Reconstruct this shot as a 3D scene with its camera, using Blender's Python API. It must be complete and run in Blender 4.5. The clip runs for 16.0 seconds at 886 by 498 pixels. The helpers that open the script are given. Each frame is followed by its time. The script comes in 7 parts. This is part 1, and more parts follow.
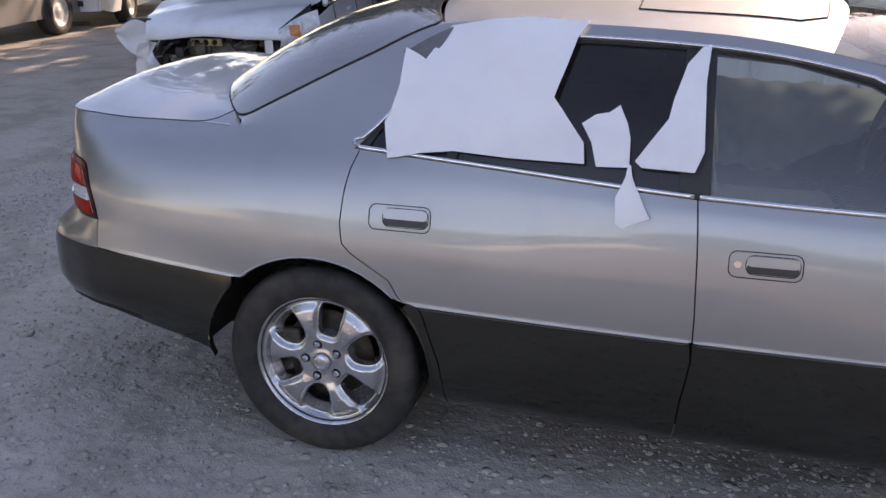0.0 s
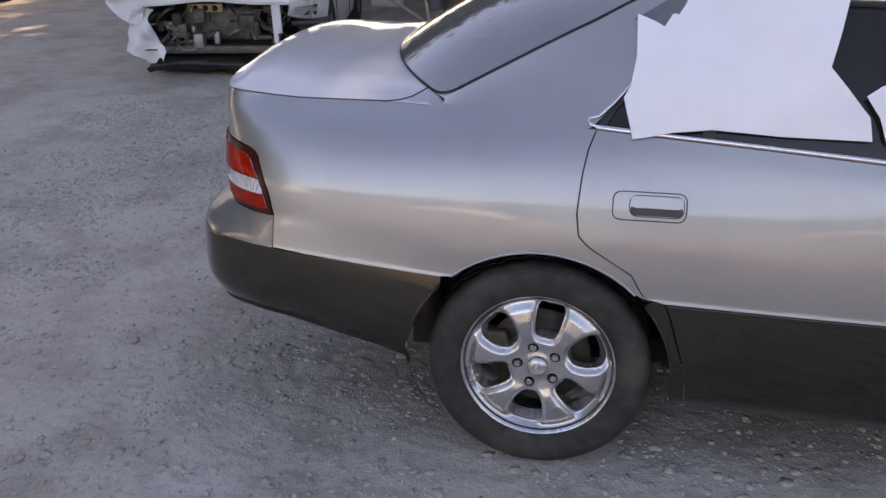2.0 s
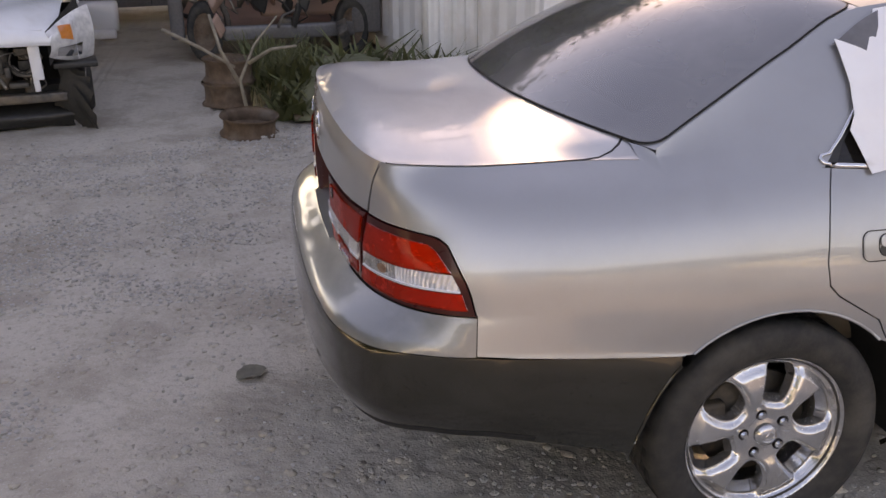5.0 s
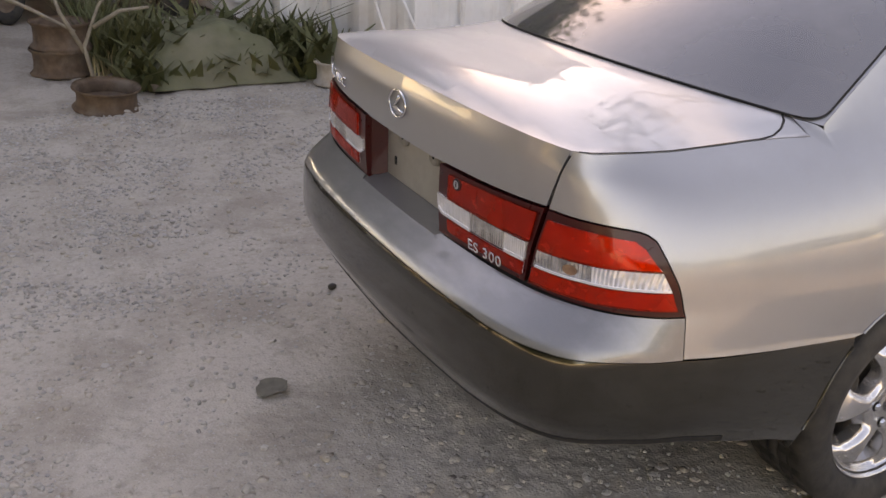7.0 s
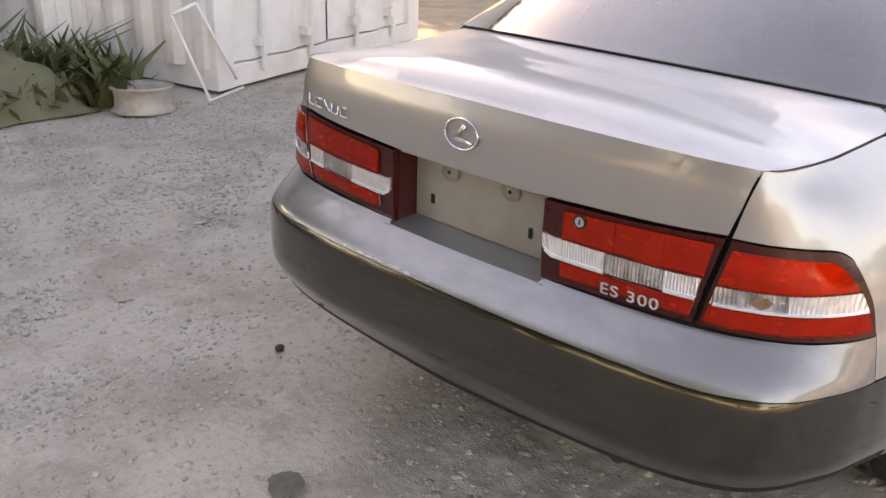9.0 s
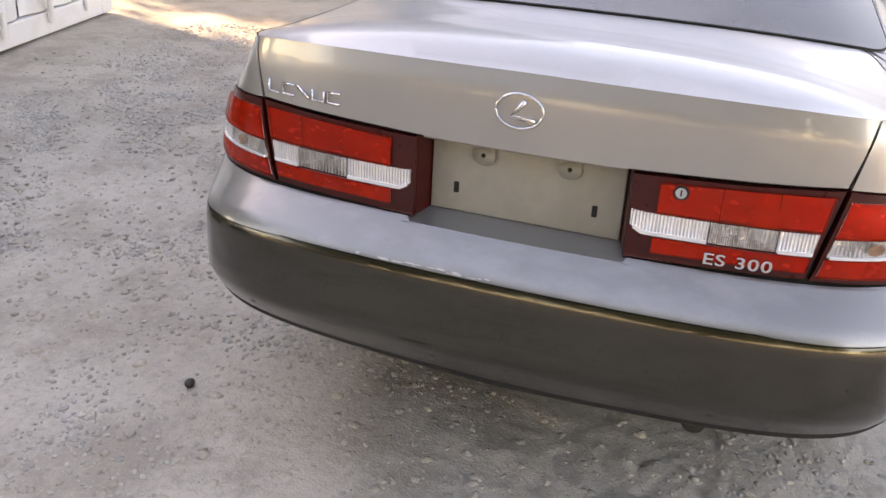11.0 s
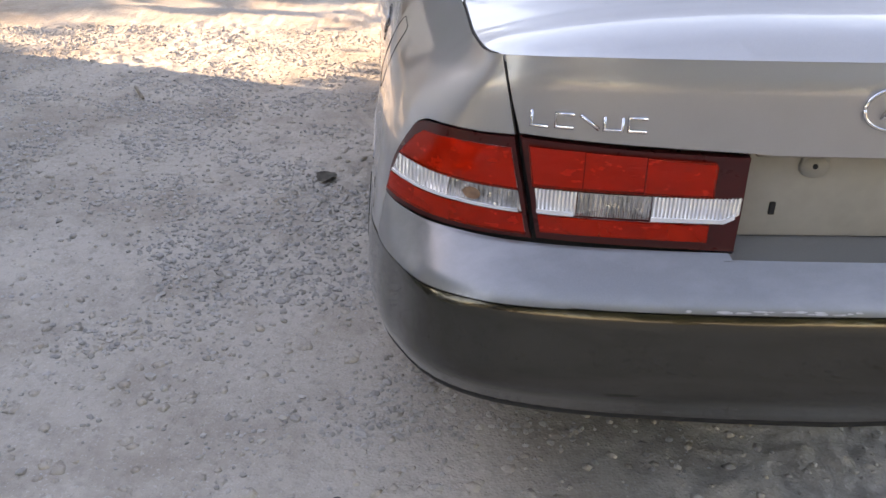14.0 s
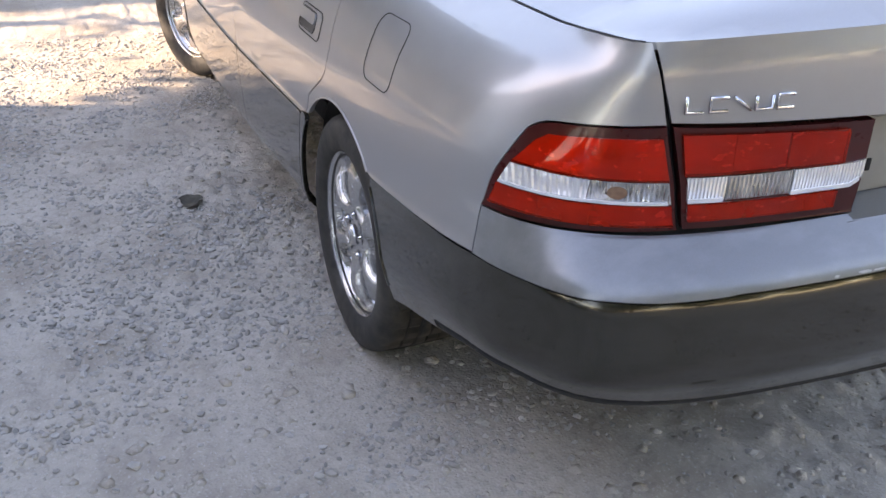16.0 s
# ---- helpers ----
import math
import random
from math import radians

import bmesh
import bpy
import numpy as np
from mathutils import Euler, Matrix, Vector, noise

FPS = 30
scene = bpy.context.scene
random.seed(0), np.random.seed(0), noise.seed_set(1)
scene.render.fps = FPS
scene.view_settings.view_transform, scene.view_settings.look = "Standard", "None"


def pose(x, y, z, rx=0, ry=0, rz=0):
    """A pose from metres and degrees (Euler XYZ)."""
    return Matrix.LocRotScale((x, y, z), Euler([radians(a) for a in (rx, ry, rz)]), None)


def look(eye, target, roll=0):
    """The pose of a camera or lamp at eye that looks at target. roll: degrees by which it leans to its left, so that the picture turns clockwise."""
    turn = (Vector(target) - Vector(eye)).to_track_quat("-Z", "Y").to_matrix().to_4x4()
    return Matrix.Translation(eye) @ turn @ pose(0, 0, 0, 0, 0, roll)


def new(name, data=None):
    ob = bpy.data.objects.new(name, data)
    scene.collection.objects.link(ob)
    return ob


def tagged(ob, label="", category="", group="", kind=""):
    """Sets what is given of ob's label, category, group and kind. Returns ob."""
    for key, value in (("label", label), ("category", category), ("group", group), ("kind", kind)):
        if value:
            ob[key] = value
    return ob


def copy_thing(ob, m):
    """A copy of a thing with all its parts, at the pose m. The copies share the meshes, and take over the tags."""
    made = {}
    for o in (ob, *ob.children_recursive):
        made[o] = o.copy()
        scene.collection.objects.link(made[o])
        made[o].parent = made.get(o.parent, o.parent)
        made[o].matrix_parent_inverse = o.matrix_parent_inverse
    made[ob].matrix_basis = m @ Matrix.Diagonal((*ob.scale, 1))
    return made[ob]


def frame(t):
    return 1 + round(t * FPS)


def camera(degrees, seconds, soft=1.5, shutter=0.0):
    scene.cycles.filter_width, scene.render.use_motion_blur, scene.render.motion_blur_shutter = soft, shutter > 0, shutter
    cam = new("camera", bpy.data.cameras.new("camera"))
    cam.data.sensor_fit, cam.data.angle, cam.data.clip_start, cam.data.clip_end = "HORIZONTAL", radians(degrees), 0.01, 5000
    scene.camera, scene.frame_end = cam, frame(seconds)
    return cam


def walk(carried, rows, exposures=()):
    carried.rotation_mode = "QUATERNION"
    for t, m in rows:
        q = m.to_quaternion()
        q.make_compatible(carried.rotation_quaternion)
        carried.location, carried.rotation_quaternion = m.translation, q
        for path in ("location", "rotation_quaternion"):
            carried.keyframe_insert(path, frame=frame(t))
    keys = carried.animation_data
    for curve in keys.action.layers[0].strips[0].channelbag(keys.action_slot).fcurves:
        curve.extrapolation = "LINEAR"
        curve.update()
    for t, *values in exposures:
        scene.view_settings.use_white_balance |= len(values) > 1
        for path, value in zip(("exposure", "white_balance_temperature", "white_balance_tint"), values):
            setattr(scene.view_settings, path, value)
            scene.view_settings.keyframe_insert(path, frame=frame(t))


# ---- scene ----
cam = camera(50.9, 16.0)
PATH = [
    (0, (1.096, -3.236, 1.623), (0.577, -1.429, 0.943), -0.3),
    (0.5, (0.872, -3.32, 1.654), (0.465, -1.468, 1.021), -0.3),
    (1, (0.628, -3.286, 1.626), (0.259, -1.431, 0.977), 0.3),
    (1.5, (0.384, -3.176, 1.617), (-0.009, -1.351, 0.901), -2.9),
    (2, (0.184, -3.139, 1.602), (-0.163, -1.32, 0.847), -0.3),
    (2.5, (-0.094, -3.14, 1.622), (-0.218, -1.279, 0.902), 0.3),
    (3, (-0.293, -3.087, 1.616), (-0.307, -1.209, 0.929), 0.9),
    (3.5, (-0.509, -2.9, 1.606), (-0.468, -1.015, 0.938), -1.3),
    (4, (-0.728, -2.83, 1.598), (-0.639, -0.962, 0.888), 0.7),
    (4.2, (-0.849, -2.818, 1.609), (-0.689, -0.952, 0.908), 0.7),
    (6.3, (-1.712, -2.262, 1.593), (-0.972, -0.575, 0.814), 1.5),
    (6.5, (-1.827, -2.238, 1.6), (-1.004, -0.583, 0.837), 1.8),
    (7, (-1.973, -2.071, 1.577), (-1.104, -0.459, 0.774), 2.3),
    (7.5, (-2.084, -1.833, 1.567), (-1.213, -0.231, 0.747), -1.7),
    (8, (-2.213, -1.693, 1.549), (-1.208, -0.189, 0.697), 1.2),
    (8.2, (-2.295, -1.616, 1.548), (-1.201, -0.158, 0.724), 1.5),
    (10.3, (-2.593, -0.725, 1.464), (-0.949, 0.045, 0.624), 3.6),
    (10.5, (-2.671, -0.635, 1.471), (-0.979, 0.029, 0.637), 3.7),
    (11, (-2.678, -0.442, 1.451), (-0.955, 0.156, 0.629), 3.3),
    (11.5, (-2.565, -0.215, 1.442), (-0.831, 0.311, 0.595), -0.8),
    (12, (-2.562, -0.025, 1.421), (-0.806, 0.37, 0.55), 1.1),
    (12.5, (-2.637, 0.244, 1.439), (-0.83, 0.427, 0.603), 0.6),
    (13, (-2.601, 0.4, 1.423), (-0.805, 0.467, 0.545), 2.7),
    (13.5, (-2.443, 0.571, 1.408), (-0.659, 0.561, 0.506), 1.1),
    (14, (-2.402, 0.768, 1.408), (-0.611, 0.696, 0.521), 1.6),
    (14.5, (-2.449, 1.035, 1.427), (-0.659, 0.696, 0.602), 2.1),
    (15, (-2.402, 1.184, 1.417), (-0.642, 0.715, 0.591), 3.6),
    (15.5, (-2.22, 1.329, 1.399), (-0.508, 0.759, 0.537), 1.1),
    (16, (-2.087, 1.462, 1.381), (-0.448, 0.761, 0.474), 1.2),
]
EXPOSURES = [(0, 1.27, 7900, 31), (1, 1.24, 8000, 31), (2, 1.51, 8500, 33), (2.5, 1.67, 9000, 36), (3, 1.66, 9200, 36), (3.5, 1.64, 9300, 36), (4.2, 1.66, 9600, 35), (6.3, 1.76, 11800, 33), (8, 2.18, 12000, 32), (10.3, 2.6, 11700, 31), (11, 2.69, 11400, 30), (12.5, 2.52, 10300, 28), (14, 2.41, 9600, 27), (14.5, 2.23, 9400, 27), (15.5, 2.21, 8900, 27), (16, 2.47, 8500, 26)]
walk(cam, [(t, look(eye, target, roll)) for t, eye, target, roll in PATH], EXPOSURES)

# ---- world, sun, exposure ----
SUN_AZ, SUN_EL = 72.0, 25.0
sun_dir = Vector((math.cos(radians(SUN_AZ)) * math.cos(radians(SUN_EL)), math.sin(radians(SUN_AZ)) * math.cos(radians(SUN_EL)), math.sin(radians(SUN_EL))))
world = bpy.data.worlds.new("world")
scene.world = world
world.use_nodes = True
_wn = world.node_tree
_wn.nodes.clear()
_sky = _wn.nodes.new("ShaderNodeTexSky")
_sky.sky_type = "NISHITA"
_sky.sun_disc = False
_sky.sun_elevation, _sky.sun_rotation = radians(SUN_EL), radians(90 - SUN_AZ)
_sky.air_density, _sky.dust_density = 1.0, 0.4
_bg = _wn.nodes.new("ShaderNodeBackground")
_bg.inputs["Strength"].default_value = 0.15
_wo = _wn.nodes.new("ShaderNodeOutputWorld")
_wn.links.new(_sky.outputs[0], _bg.inputs[0])
_wn.links.new(_bg.outputs[0], _wo.inputs[0])
sun = new("sun", bpy.data.lights.new("sun", "SUN"))
sun.data.energy, sun.data.angle, sun.data.color = 3.4, radians(0.6), (1.0, 0.9, 0.74)
sun.matrix_world = look(sun_dir * 60, (0, 0, 0))


# ---- materials ----
def surface(name, c1, c2, scale=8.0, rough=0.6, metal=0.0, coat=0.0, bump=0.0, bump_scale=200.0, stain=None, stain_scale=1.5,
            stain_amount=0.5, rough_var=0.1, spec=0.5, coat_rough=0.08, alpha=1.0, flake=0.0, vary=0.0, stretch=(1, 1, 1)):
    """Principled surface: two colours mixed by noise, a larger stain, fine bump."""
    m = bpy.data.materials.new(name)
    m.use_nodes = True
    t = m.node_tree
    p = t.nodes["Principled BSDF"]
    co = t.nodes.new("ShaderNodeTexCoord")
    mp = t.nodes.new("ShaderNodeMapping")
    mp.inputs["Scale"].default_value = stretch
    t.links.new(co.outputs["Object"], mp.inputs[0])

    def noise_tex(s, detail=4.0, r=0.55):
        n = t.nodes.new("ShaderNodeTexNoise")
        n.inputs["Scale"].default_value, n.inputs["Detail"].default_value, n.inputs["Roughness"].default_value = s, detail, r
        t.links.new(mp.outputs[0], n.inputs["Vector"])
        return n

    def ramp(src, a, b):
        r = t.nodes.new("ShaderNodeMapRange")
        r.inputs["From Min"].default_value, r.inputs["From Max"].default_value = a, b
        t.links.new(src, r.inputs["Value"])
        return r.outputs[0]

    def mix(f, a, b, kind="MIX"):
        x = t.nodes.new("ShaderNodeMix")
        x.data_type, x.blend_type = "RGBA", kind
        for sock, v in ((x.inputs[0], f), (x.inputs[6], a), (x.inputs[7], b)):
            if isinstance(v, (int, float)):
                sock.default_value = v
            elif isinstance(v, (tuple, list)):
                sock.default_value = (*v, 1.0)
            else:
                t.links.new(v, sock)
        return x.outputs[2]

    n1 = noise_tex(scale)
    col = mix(ramp(n1.outputs[0], 0.35, 0.65), c1, c2)
    if stain:
        n2 = noise_tex(stain_scale, 6.0, 0.62)
        f = t.nodes.new("ShaderNodeMath")
        f.operation = "MULTIPLY"
        t.links.new(ramp(n2.outputs[0], 0.48, 0.7), f.inputs[0])
        f.inputs[1].default_value = stain_amount
        col = mix(f.outputs[0], col, stain)
    if vary:
        oi = t.nodes.new("ShaderNodeObjectInfo")
        hs = t.nodes.new("ShaderNodeHueSaturation")
        t.links.new(col, hs.inputs["Color"])
        t.links.new(ramp(oi.outputs["Random"], -0.5 / vary + 0.5, 0.5 / vary + 0.5), hs.inputs["Value"])
        col = hs.outputs[0]
    t.links.new(col, p.inputs["Base Color"])
    p.inputs["Metallic"].default_value = metal
    p.inputs["Specular IOR Level"].default_value = spec
    p.inputs["Coat Weight"].default_value = coat
    p.inputs["Coat Roughness"].default_value = coat_rough
    n3 = noise_tex(scale * 2.3, 5.0)
    r = t.nodes.new("ShaderNodeMapRange")
    r.inputs["To Min"].default_value, r.inputs["To Max"].default_value = max(0.02, rough - rough_var), min(1.0, rough + rough_var)
    t.links.new(n3.outputs[0], r.inputs["Value"])
    t.links.new(r.outputs[0], p.inputs["Roughness"])
    if bump:
        n4 = noise_tex(bump_scale, 3.0)
        b = t.nodes.new("ShaderNodeBump")
        b.inputs["Strength"].default_value, b.inputs["Distance"].default_value = 1.0, bump
        t.links.new(n4.outputs[0], b.inputs["Height"])
        t.links.new(b.outputs[0], p.inputs["Normal"])
    return m


def glass(name, tint, dust=(0.45, 0.43, 0.4), dust_amount=0.1, gloss=0.06, rough=0.02, scale=3.0):
    """Thin automotive glass: tinted see-through, mirror-like gloss by angle, a film of dust."""
    m = bpy.data.materials.new(name)
    m.use_nodes = True
    t = m.node_tree
    t.nodes.clear()
    out = t.nodes.new("ShaderNodeOutputMaterial")
    tr = t.nodes.new("ShaderNodeBsdfTransparent")
    tr.inputs[0].default_value = (*tint, 1)
    gl = t.nodes.new("ShaderNodeBsdfGlossy")
    gl.inputs["Roughness"].default_value = rough
    fr = t.nodes.new("ShaderNodeFresnel")
    fr.inputs["IOR"].default_value = 1.52
    ad = t.nodes.new("ShaderNodeMath")
    ad.operation = "ADD"
    ad.inputs[1].default_value = gloss
    t.links.new(fr.outputs[0], ad.inputs[0])
    mx = t.nodes.new("ShaderNodeMixShader")
    t.links.new(ad.outputs[0], mx.inputs[0])
    t.links.new(tr.outputs[0], mx.inputs[1])
    t.links.new(gl.outputs[0], mx.inputs[2])
    df = t.nodes.new("ShaderNodeBsdfDiffuse")
    df.inputs[0].default_value = (*dust, 1)
    co = t.nodes.new("ShaderNodeTexCoord")
    ns = t.nodes.new("ShaderNodeTexNoise")
    ns.inputs["Scale"].default_value, ns.inputs["Detail"].default_value = scale, 6
    t.links.new(co.outputs["Object"], ns.inputs["Vector"])
    mr = t.nodes.new("ShaderNodeMapRange")
    mr.inputs["From Min"].default_value, mr.inputs["From Max"].default_value = 0.3, 0.75
    mr.inputs["To Min"].default_value, mr.inputs["To Max"].default_value = dust_amount * 0.4, dust_amount * 1.7
    t.links.new(ns.outputs[0], mr.inputs["Value"])
    m2 = t.nodes.new("ShaderNodeMixShader")
    t.links.new(mr.outputs[0], m2.inputs[0])
    t.links.new(mx.outputs[0], m2.inputs[1])
    t.links.new(df.outputs[0], m2.inputs[2])
    t.links.new(m2.outputs[0], out.inputs[0])
    return m


M = {}
M["paint"] = surface("champagne_paint", (0.372, 0.376, 0.380), (0.400, 0.404, 0.408), 900, 0.39, metal=0.72, coat=1.0, coat_rough=0.02, stain=(0.34, 0.34, 0.335), stain_scale=5, stain_amount=0.4, rough_var=0.035)
M["clad"] = surface("grey_cladding_paint", (0.044, 0.0415, 0.031), (0.053, 0.0495, 0.037), 700, 0.25, metal=0.85, coat=1.0, coat_rough=0.03, stain=(0.062, 0.057, 0.046), stain_scale=3, stain_amount=0.25)
M["deck"] = surface("dusty_champagne_paint", (0.42, 0.43, 0.445), (0.46, 0.47, 0.485), 900, 0.45, metal=0.35, coat=0.7, coat_rough=0.04, stain=(0.56, 0.565, 0.57), stain_scale=6, stain_amount=0.55, stretch=(1, 0.5, 1))
M["roof"] = surface("dusty_roof_paint", (0.31, 0.305, 0.29), (0.35, 0.345, 0.325), 900, 0.5, metal=0.3, coat=0.3, coat_rough=0.08, stain=(0.42, 0.41, 0.385), stain_scale=4, stain_amount=0.5)
M["bumper"] = surface("scuffed_bumper_paint", (0.215, 0.222, 0.228), (0.24, 0.247, 0.255), 900, 0.38, metal=0.6, coat=1.0, coat_rough=0.05, stain=(0.38, 0.385, 0.395), stain_scale=9, stain_amount=0.4, stretch=(1, 0.45, 1))
# the shade inside the handle cups is put into this dark colour
M["cup"] = surface("handle_cup_shade", (0.03, 0.03, 0.031), (0.045, 0.045, 0.046), 40, 0.45)
M["seam"] = surface("black_gap", (0.006, 0.006, 0.006), (0.012, 0.012, 0.012), 20, 0.8)
M["trim"] = surface("black_trim", (0.018, 0.018, 0.018), (0.03, 0.03, 0.028), 30, 0.5)
M["rubber"] = surface("tyre_rubber", (0.018, 0.018, 0.018), (0.035, 0.033, 0.03), 25, 0.75, bump=0.001, bump_scale=120, stain=(0.10, 0.09, 0.075), stain_scale=6, stain_amount=0.5)
M["chrome"] = surface("chrome", (0.75, 0.75, 0.76), (0.7, 0.7, 0.71), 60, 0.08, metal=1.0, rough_var=0.04)
M["alloy"] = surface("polished_alloy", (0.64, 0.64, 0.65), (0.58, 0.58, 0.59), 40, 0.26, metal=0.9, rough_var=0.04, stain=(0.48, 0.47, 0.45), stain_scale=8, stain_amount=0.3)
M["brake"] = surface("brake_iron", (0.05, 0.045, 0.04), (0.10, 0.08, 0.06), 30, 0.6, metal=0.6)
M["redlens"] = glass("red_lens", (0.96, 0.13, 0.05), dust=(0.62, 0.035, 0.012), dust_amount=0.30, gloss=-0.01, rough=0.015, scale=9.0)
M["scuff"] = surface("bare_scuff", (0.50, 0.50, 0.52), (0.40, 0.40, 0.42), 60, 0.7)
M["darklens"] = surface("dark_red_lens_edge", (0.045, 0.003, 0.003), (0.06, 0.004, 0.003), 20, 0.3, spec=0.3, coat=0.25, coat_rough=0.02)
M["amber"] = surface("amber_bulb", (0.20, 0.10, 0.055), (0.30, 0.17, 0.10), 60, 0.3, coat=1.0)
M["sheet"] = surface("white_plastic_sheet", (0.86, 0.86, 0.87), (0.81, 0.81, 0.83), 5, 0.5, bump=0.002, bump_scale=14, stain=(0.66, 0.66, 0.67), stain_scale=3, stain_amount=0.4)
M["glass_dark"] = glass("tinted_rear_glass", (0.05, 0.05, 0.052), dust=(0.42, 0.40, 0.40), dust_amount=0.20, gloss=0.26, rough=0.07)
M["glass_side"] = glass("tinted_side_glass", (0.10, 0.09, 0.085), dust=(0.3, 0.27, 0.25), dust_amount=0.05, gloss=0.01)
M["glass"] = glass("clear_door_glass", (0.88, 0.92, 0.89), dust=(0.50, 0.51, 0.44), dust_amount=0.06, gloss=0.10)
M["cabin"] = surface("dark_cabin_cloth", (0.05, 0.045, 0.04), (0.07, 0.062, 0.055), 60, 0.9)
M["seat"] = surface("tan_leather", (0.20, 0.16, 0.12), (0.24, 0.19, 0.14), 30, 0.5, bump=0.001, bump_scale=150)
M["plate"] = surface("bare_plate_recess_paint", (0.31, 0.30, 0.265), (0.335, 0.32, 0.285), 30, 0.55, metal=0.3, coat=0.2, stain=(0.265, 0.25, 0.22), stain_scale=7, stain_amount=0.5)


def clear_band(name, tilt=0.0, c1=(0.93, 0.94, 0.96), c2=(0.80, 0.81, 0.83), ribs=48.0, rows=42.0, metal=0.6):
    """Fluted clear lens over an uneven silver reflector."""
    m = surface(name, c1, c2, 34, 0.14, metal=metal, coat=1.0, coat_rough=0.03, stretch=(1, 1.6, 0.7))
    t = m.node_tree
    p = t.nodes["Principled BSDF"]
    co = t.nodes.new("ShaderNodeTexCoord")
    mp = t.nodes.new("ShaderNodeMapping")
    mp.inputs["Rotation"].default_value = (0, 0, tilt)
    t.links.new(co.outputs["Object"], mp.inputs[0])
    wv = t.nodes.new("ShaderNodeTexWave")
    wv.bands_direction = "Y"
    wv.inputs["Scale"].default_value, wv.inputs["Distortion"].default_value = ribs, 0.5
    t.links.new(mp.outputs[0], wv.inputs["Vector"])
    ns = t.nodes.new("ShaderNodeTexNoise")
    ns.inputs["Scale"].default_value, ns.inputs["Detail"].default_value = rows, 3.0
    t.links.new(mp.outputs[0], ns.inputs["Vector"])
    ad = t.nodes.new("ShaderNodeMath")
    ad.operation = "MULTIPLY_ADD"
    t.links.new(ns.outputs[0], ad.inputs[0])
    ad.inputs[1].default_value = 2.6
    t.links.new(wv.outputs[0], ad.inputs[2])
    b = t.nodes.new("ShaderNodeBump")
    b.inputs["Distance"].default_value = 0.003
    t.links.new(ad.outputs[0], b.inputs["Height"])
    t.links.new(b.outputs[0], p.inputs["Normal"])
    return m


M["clear"] = clear_band("ribbed_clear_lens")
M["clear_mid"] = clear_band("clear_lens_reflector", 0.0, (0.66, 0.66, 0.66), (0.26, 0.26, 0.26), 40.0, 55.0, 0.75)
M["scuff_faint"] = surface("faint_scratch", (0.52, 0.53, 0.545), (0.48, 0.49, 0.505), 60, 0.5, metal=0.35, coat=0.7, coat_rough=0.04)
M["chamber"] = surface("silver_lamp_chamber", (0.92, 0.92, 0.92), (0.72, 0.72, 0.72), 14, 0.25, metal=0.45, bump=0.004, bump_scale=22, stretch=(1, 1, 1.8))
# the bevel's sky highlight is put into this pale bluish colour
M["bevel"] = surface("lens_bevel_highlight", (0.95, 0.96, 0.98), (0.85, 0.86, 0.9), 30, 0.2, metal=0.5, coat=1.0)


# ---- mesh helpers ----
def thing(name, label, category, group="", kind="", at=(0, 0, 0)):
    ob = new(name)
    ob.location = at
    ob.empty_display_size = 0.1
    return tagged(ob, label, category, group, kind)


def mesh_ob(name, verts, faces, material, parent=None, smooth=True, normals=None, label=""):
    me = bpy.data.meshes.new(name)
    me.from_pydata([tuple(map(float, v)) for v in verts], [], [tuple(map(int, q)) for q in faces])
    me.polygons.foreach_set("use_smooth", [smooth] * len(me.polygons))
    me.materials.append(material)
    if normals is not None:
        me.normals_split_custom_set([tuple(n) for n in normals])
    me.update()
    ob = new(name, me)
    if parent:
        ob.parent = parent
        ob.matrix_parent_inverse = Matrix.Translation(-parent.location) if parent.parent is None else Matrix()
    if label:
        ob["label"] = label
    return ob


def part(name, bm, material, parent, label="", smooth=True):
    me = bpy.data.meshes.new(name)
    bm.to_mesh(me)
    bm.free()
    me.polygons.foreach_set("use_smooth", [smooth] * len(me.polygons))
    me.materials.append(material)
    ob = new(name, me)
    if parent:
        ob.parent = parent
        ob.matrix_parent_inverse = Matrix.Translation(-parent.location) if parent.parent is None else Matrix()
    if label:
        ob["label"] = label
    return ob


def box(bm, lo, hi, m=None, bevel=0.0):
    c = [(a + b) / 2 for a, b in zip(lo, hi)]
    s = [max(b - a, 1e-4) for a, b in zip(lo, hi)]
    mm = Matrix.Translation(c) @ Matrix.Diagonal((*s, 1))
    r = bmesh.ops.create_cube(bm, size=1.0, matrix=(m or Matrix()) @ mm)
    if bevel:
        es = {e for v in r["verts"] for e in v.link_edges}
        bmesh.ops.bevel(bm, geom=list(es), offset=bevel, segments=2, affect="EDGES", profile=0.6)


def rod(bm, a, b, r, n=10, r2=None, caps=True):
    a, b = Vector(a), Vector(b)
    d = b - a
    m = Matrix.Translation((a + b) / 2) @ d.to_track_quat("Z", "Y").to_matrix().to_4x4()
    bmesh.ops.create_cone(bm, cap_ends=caps, segments=n, radius1=r, radius2=r if r2 is None else r2, depth=d.length, matrix=m)


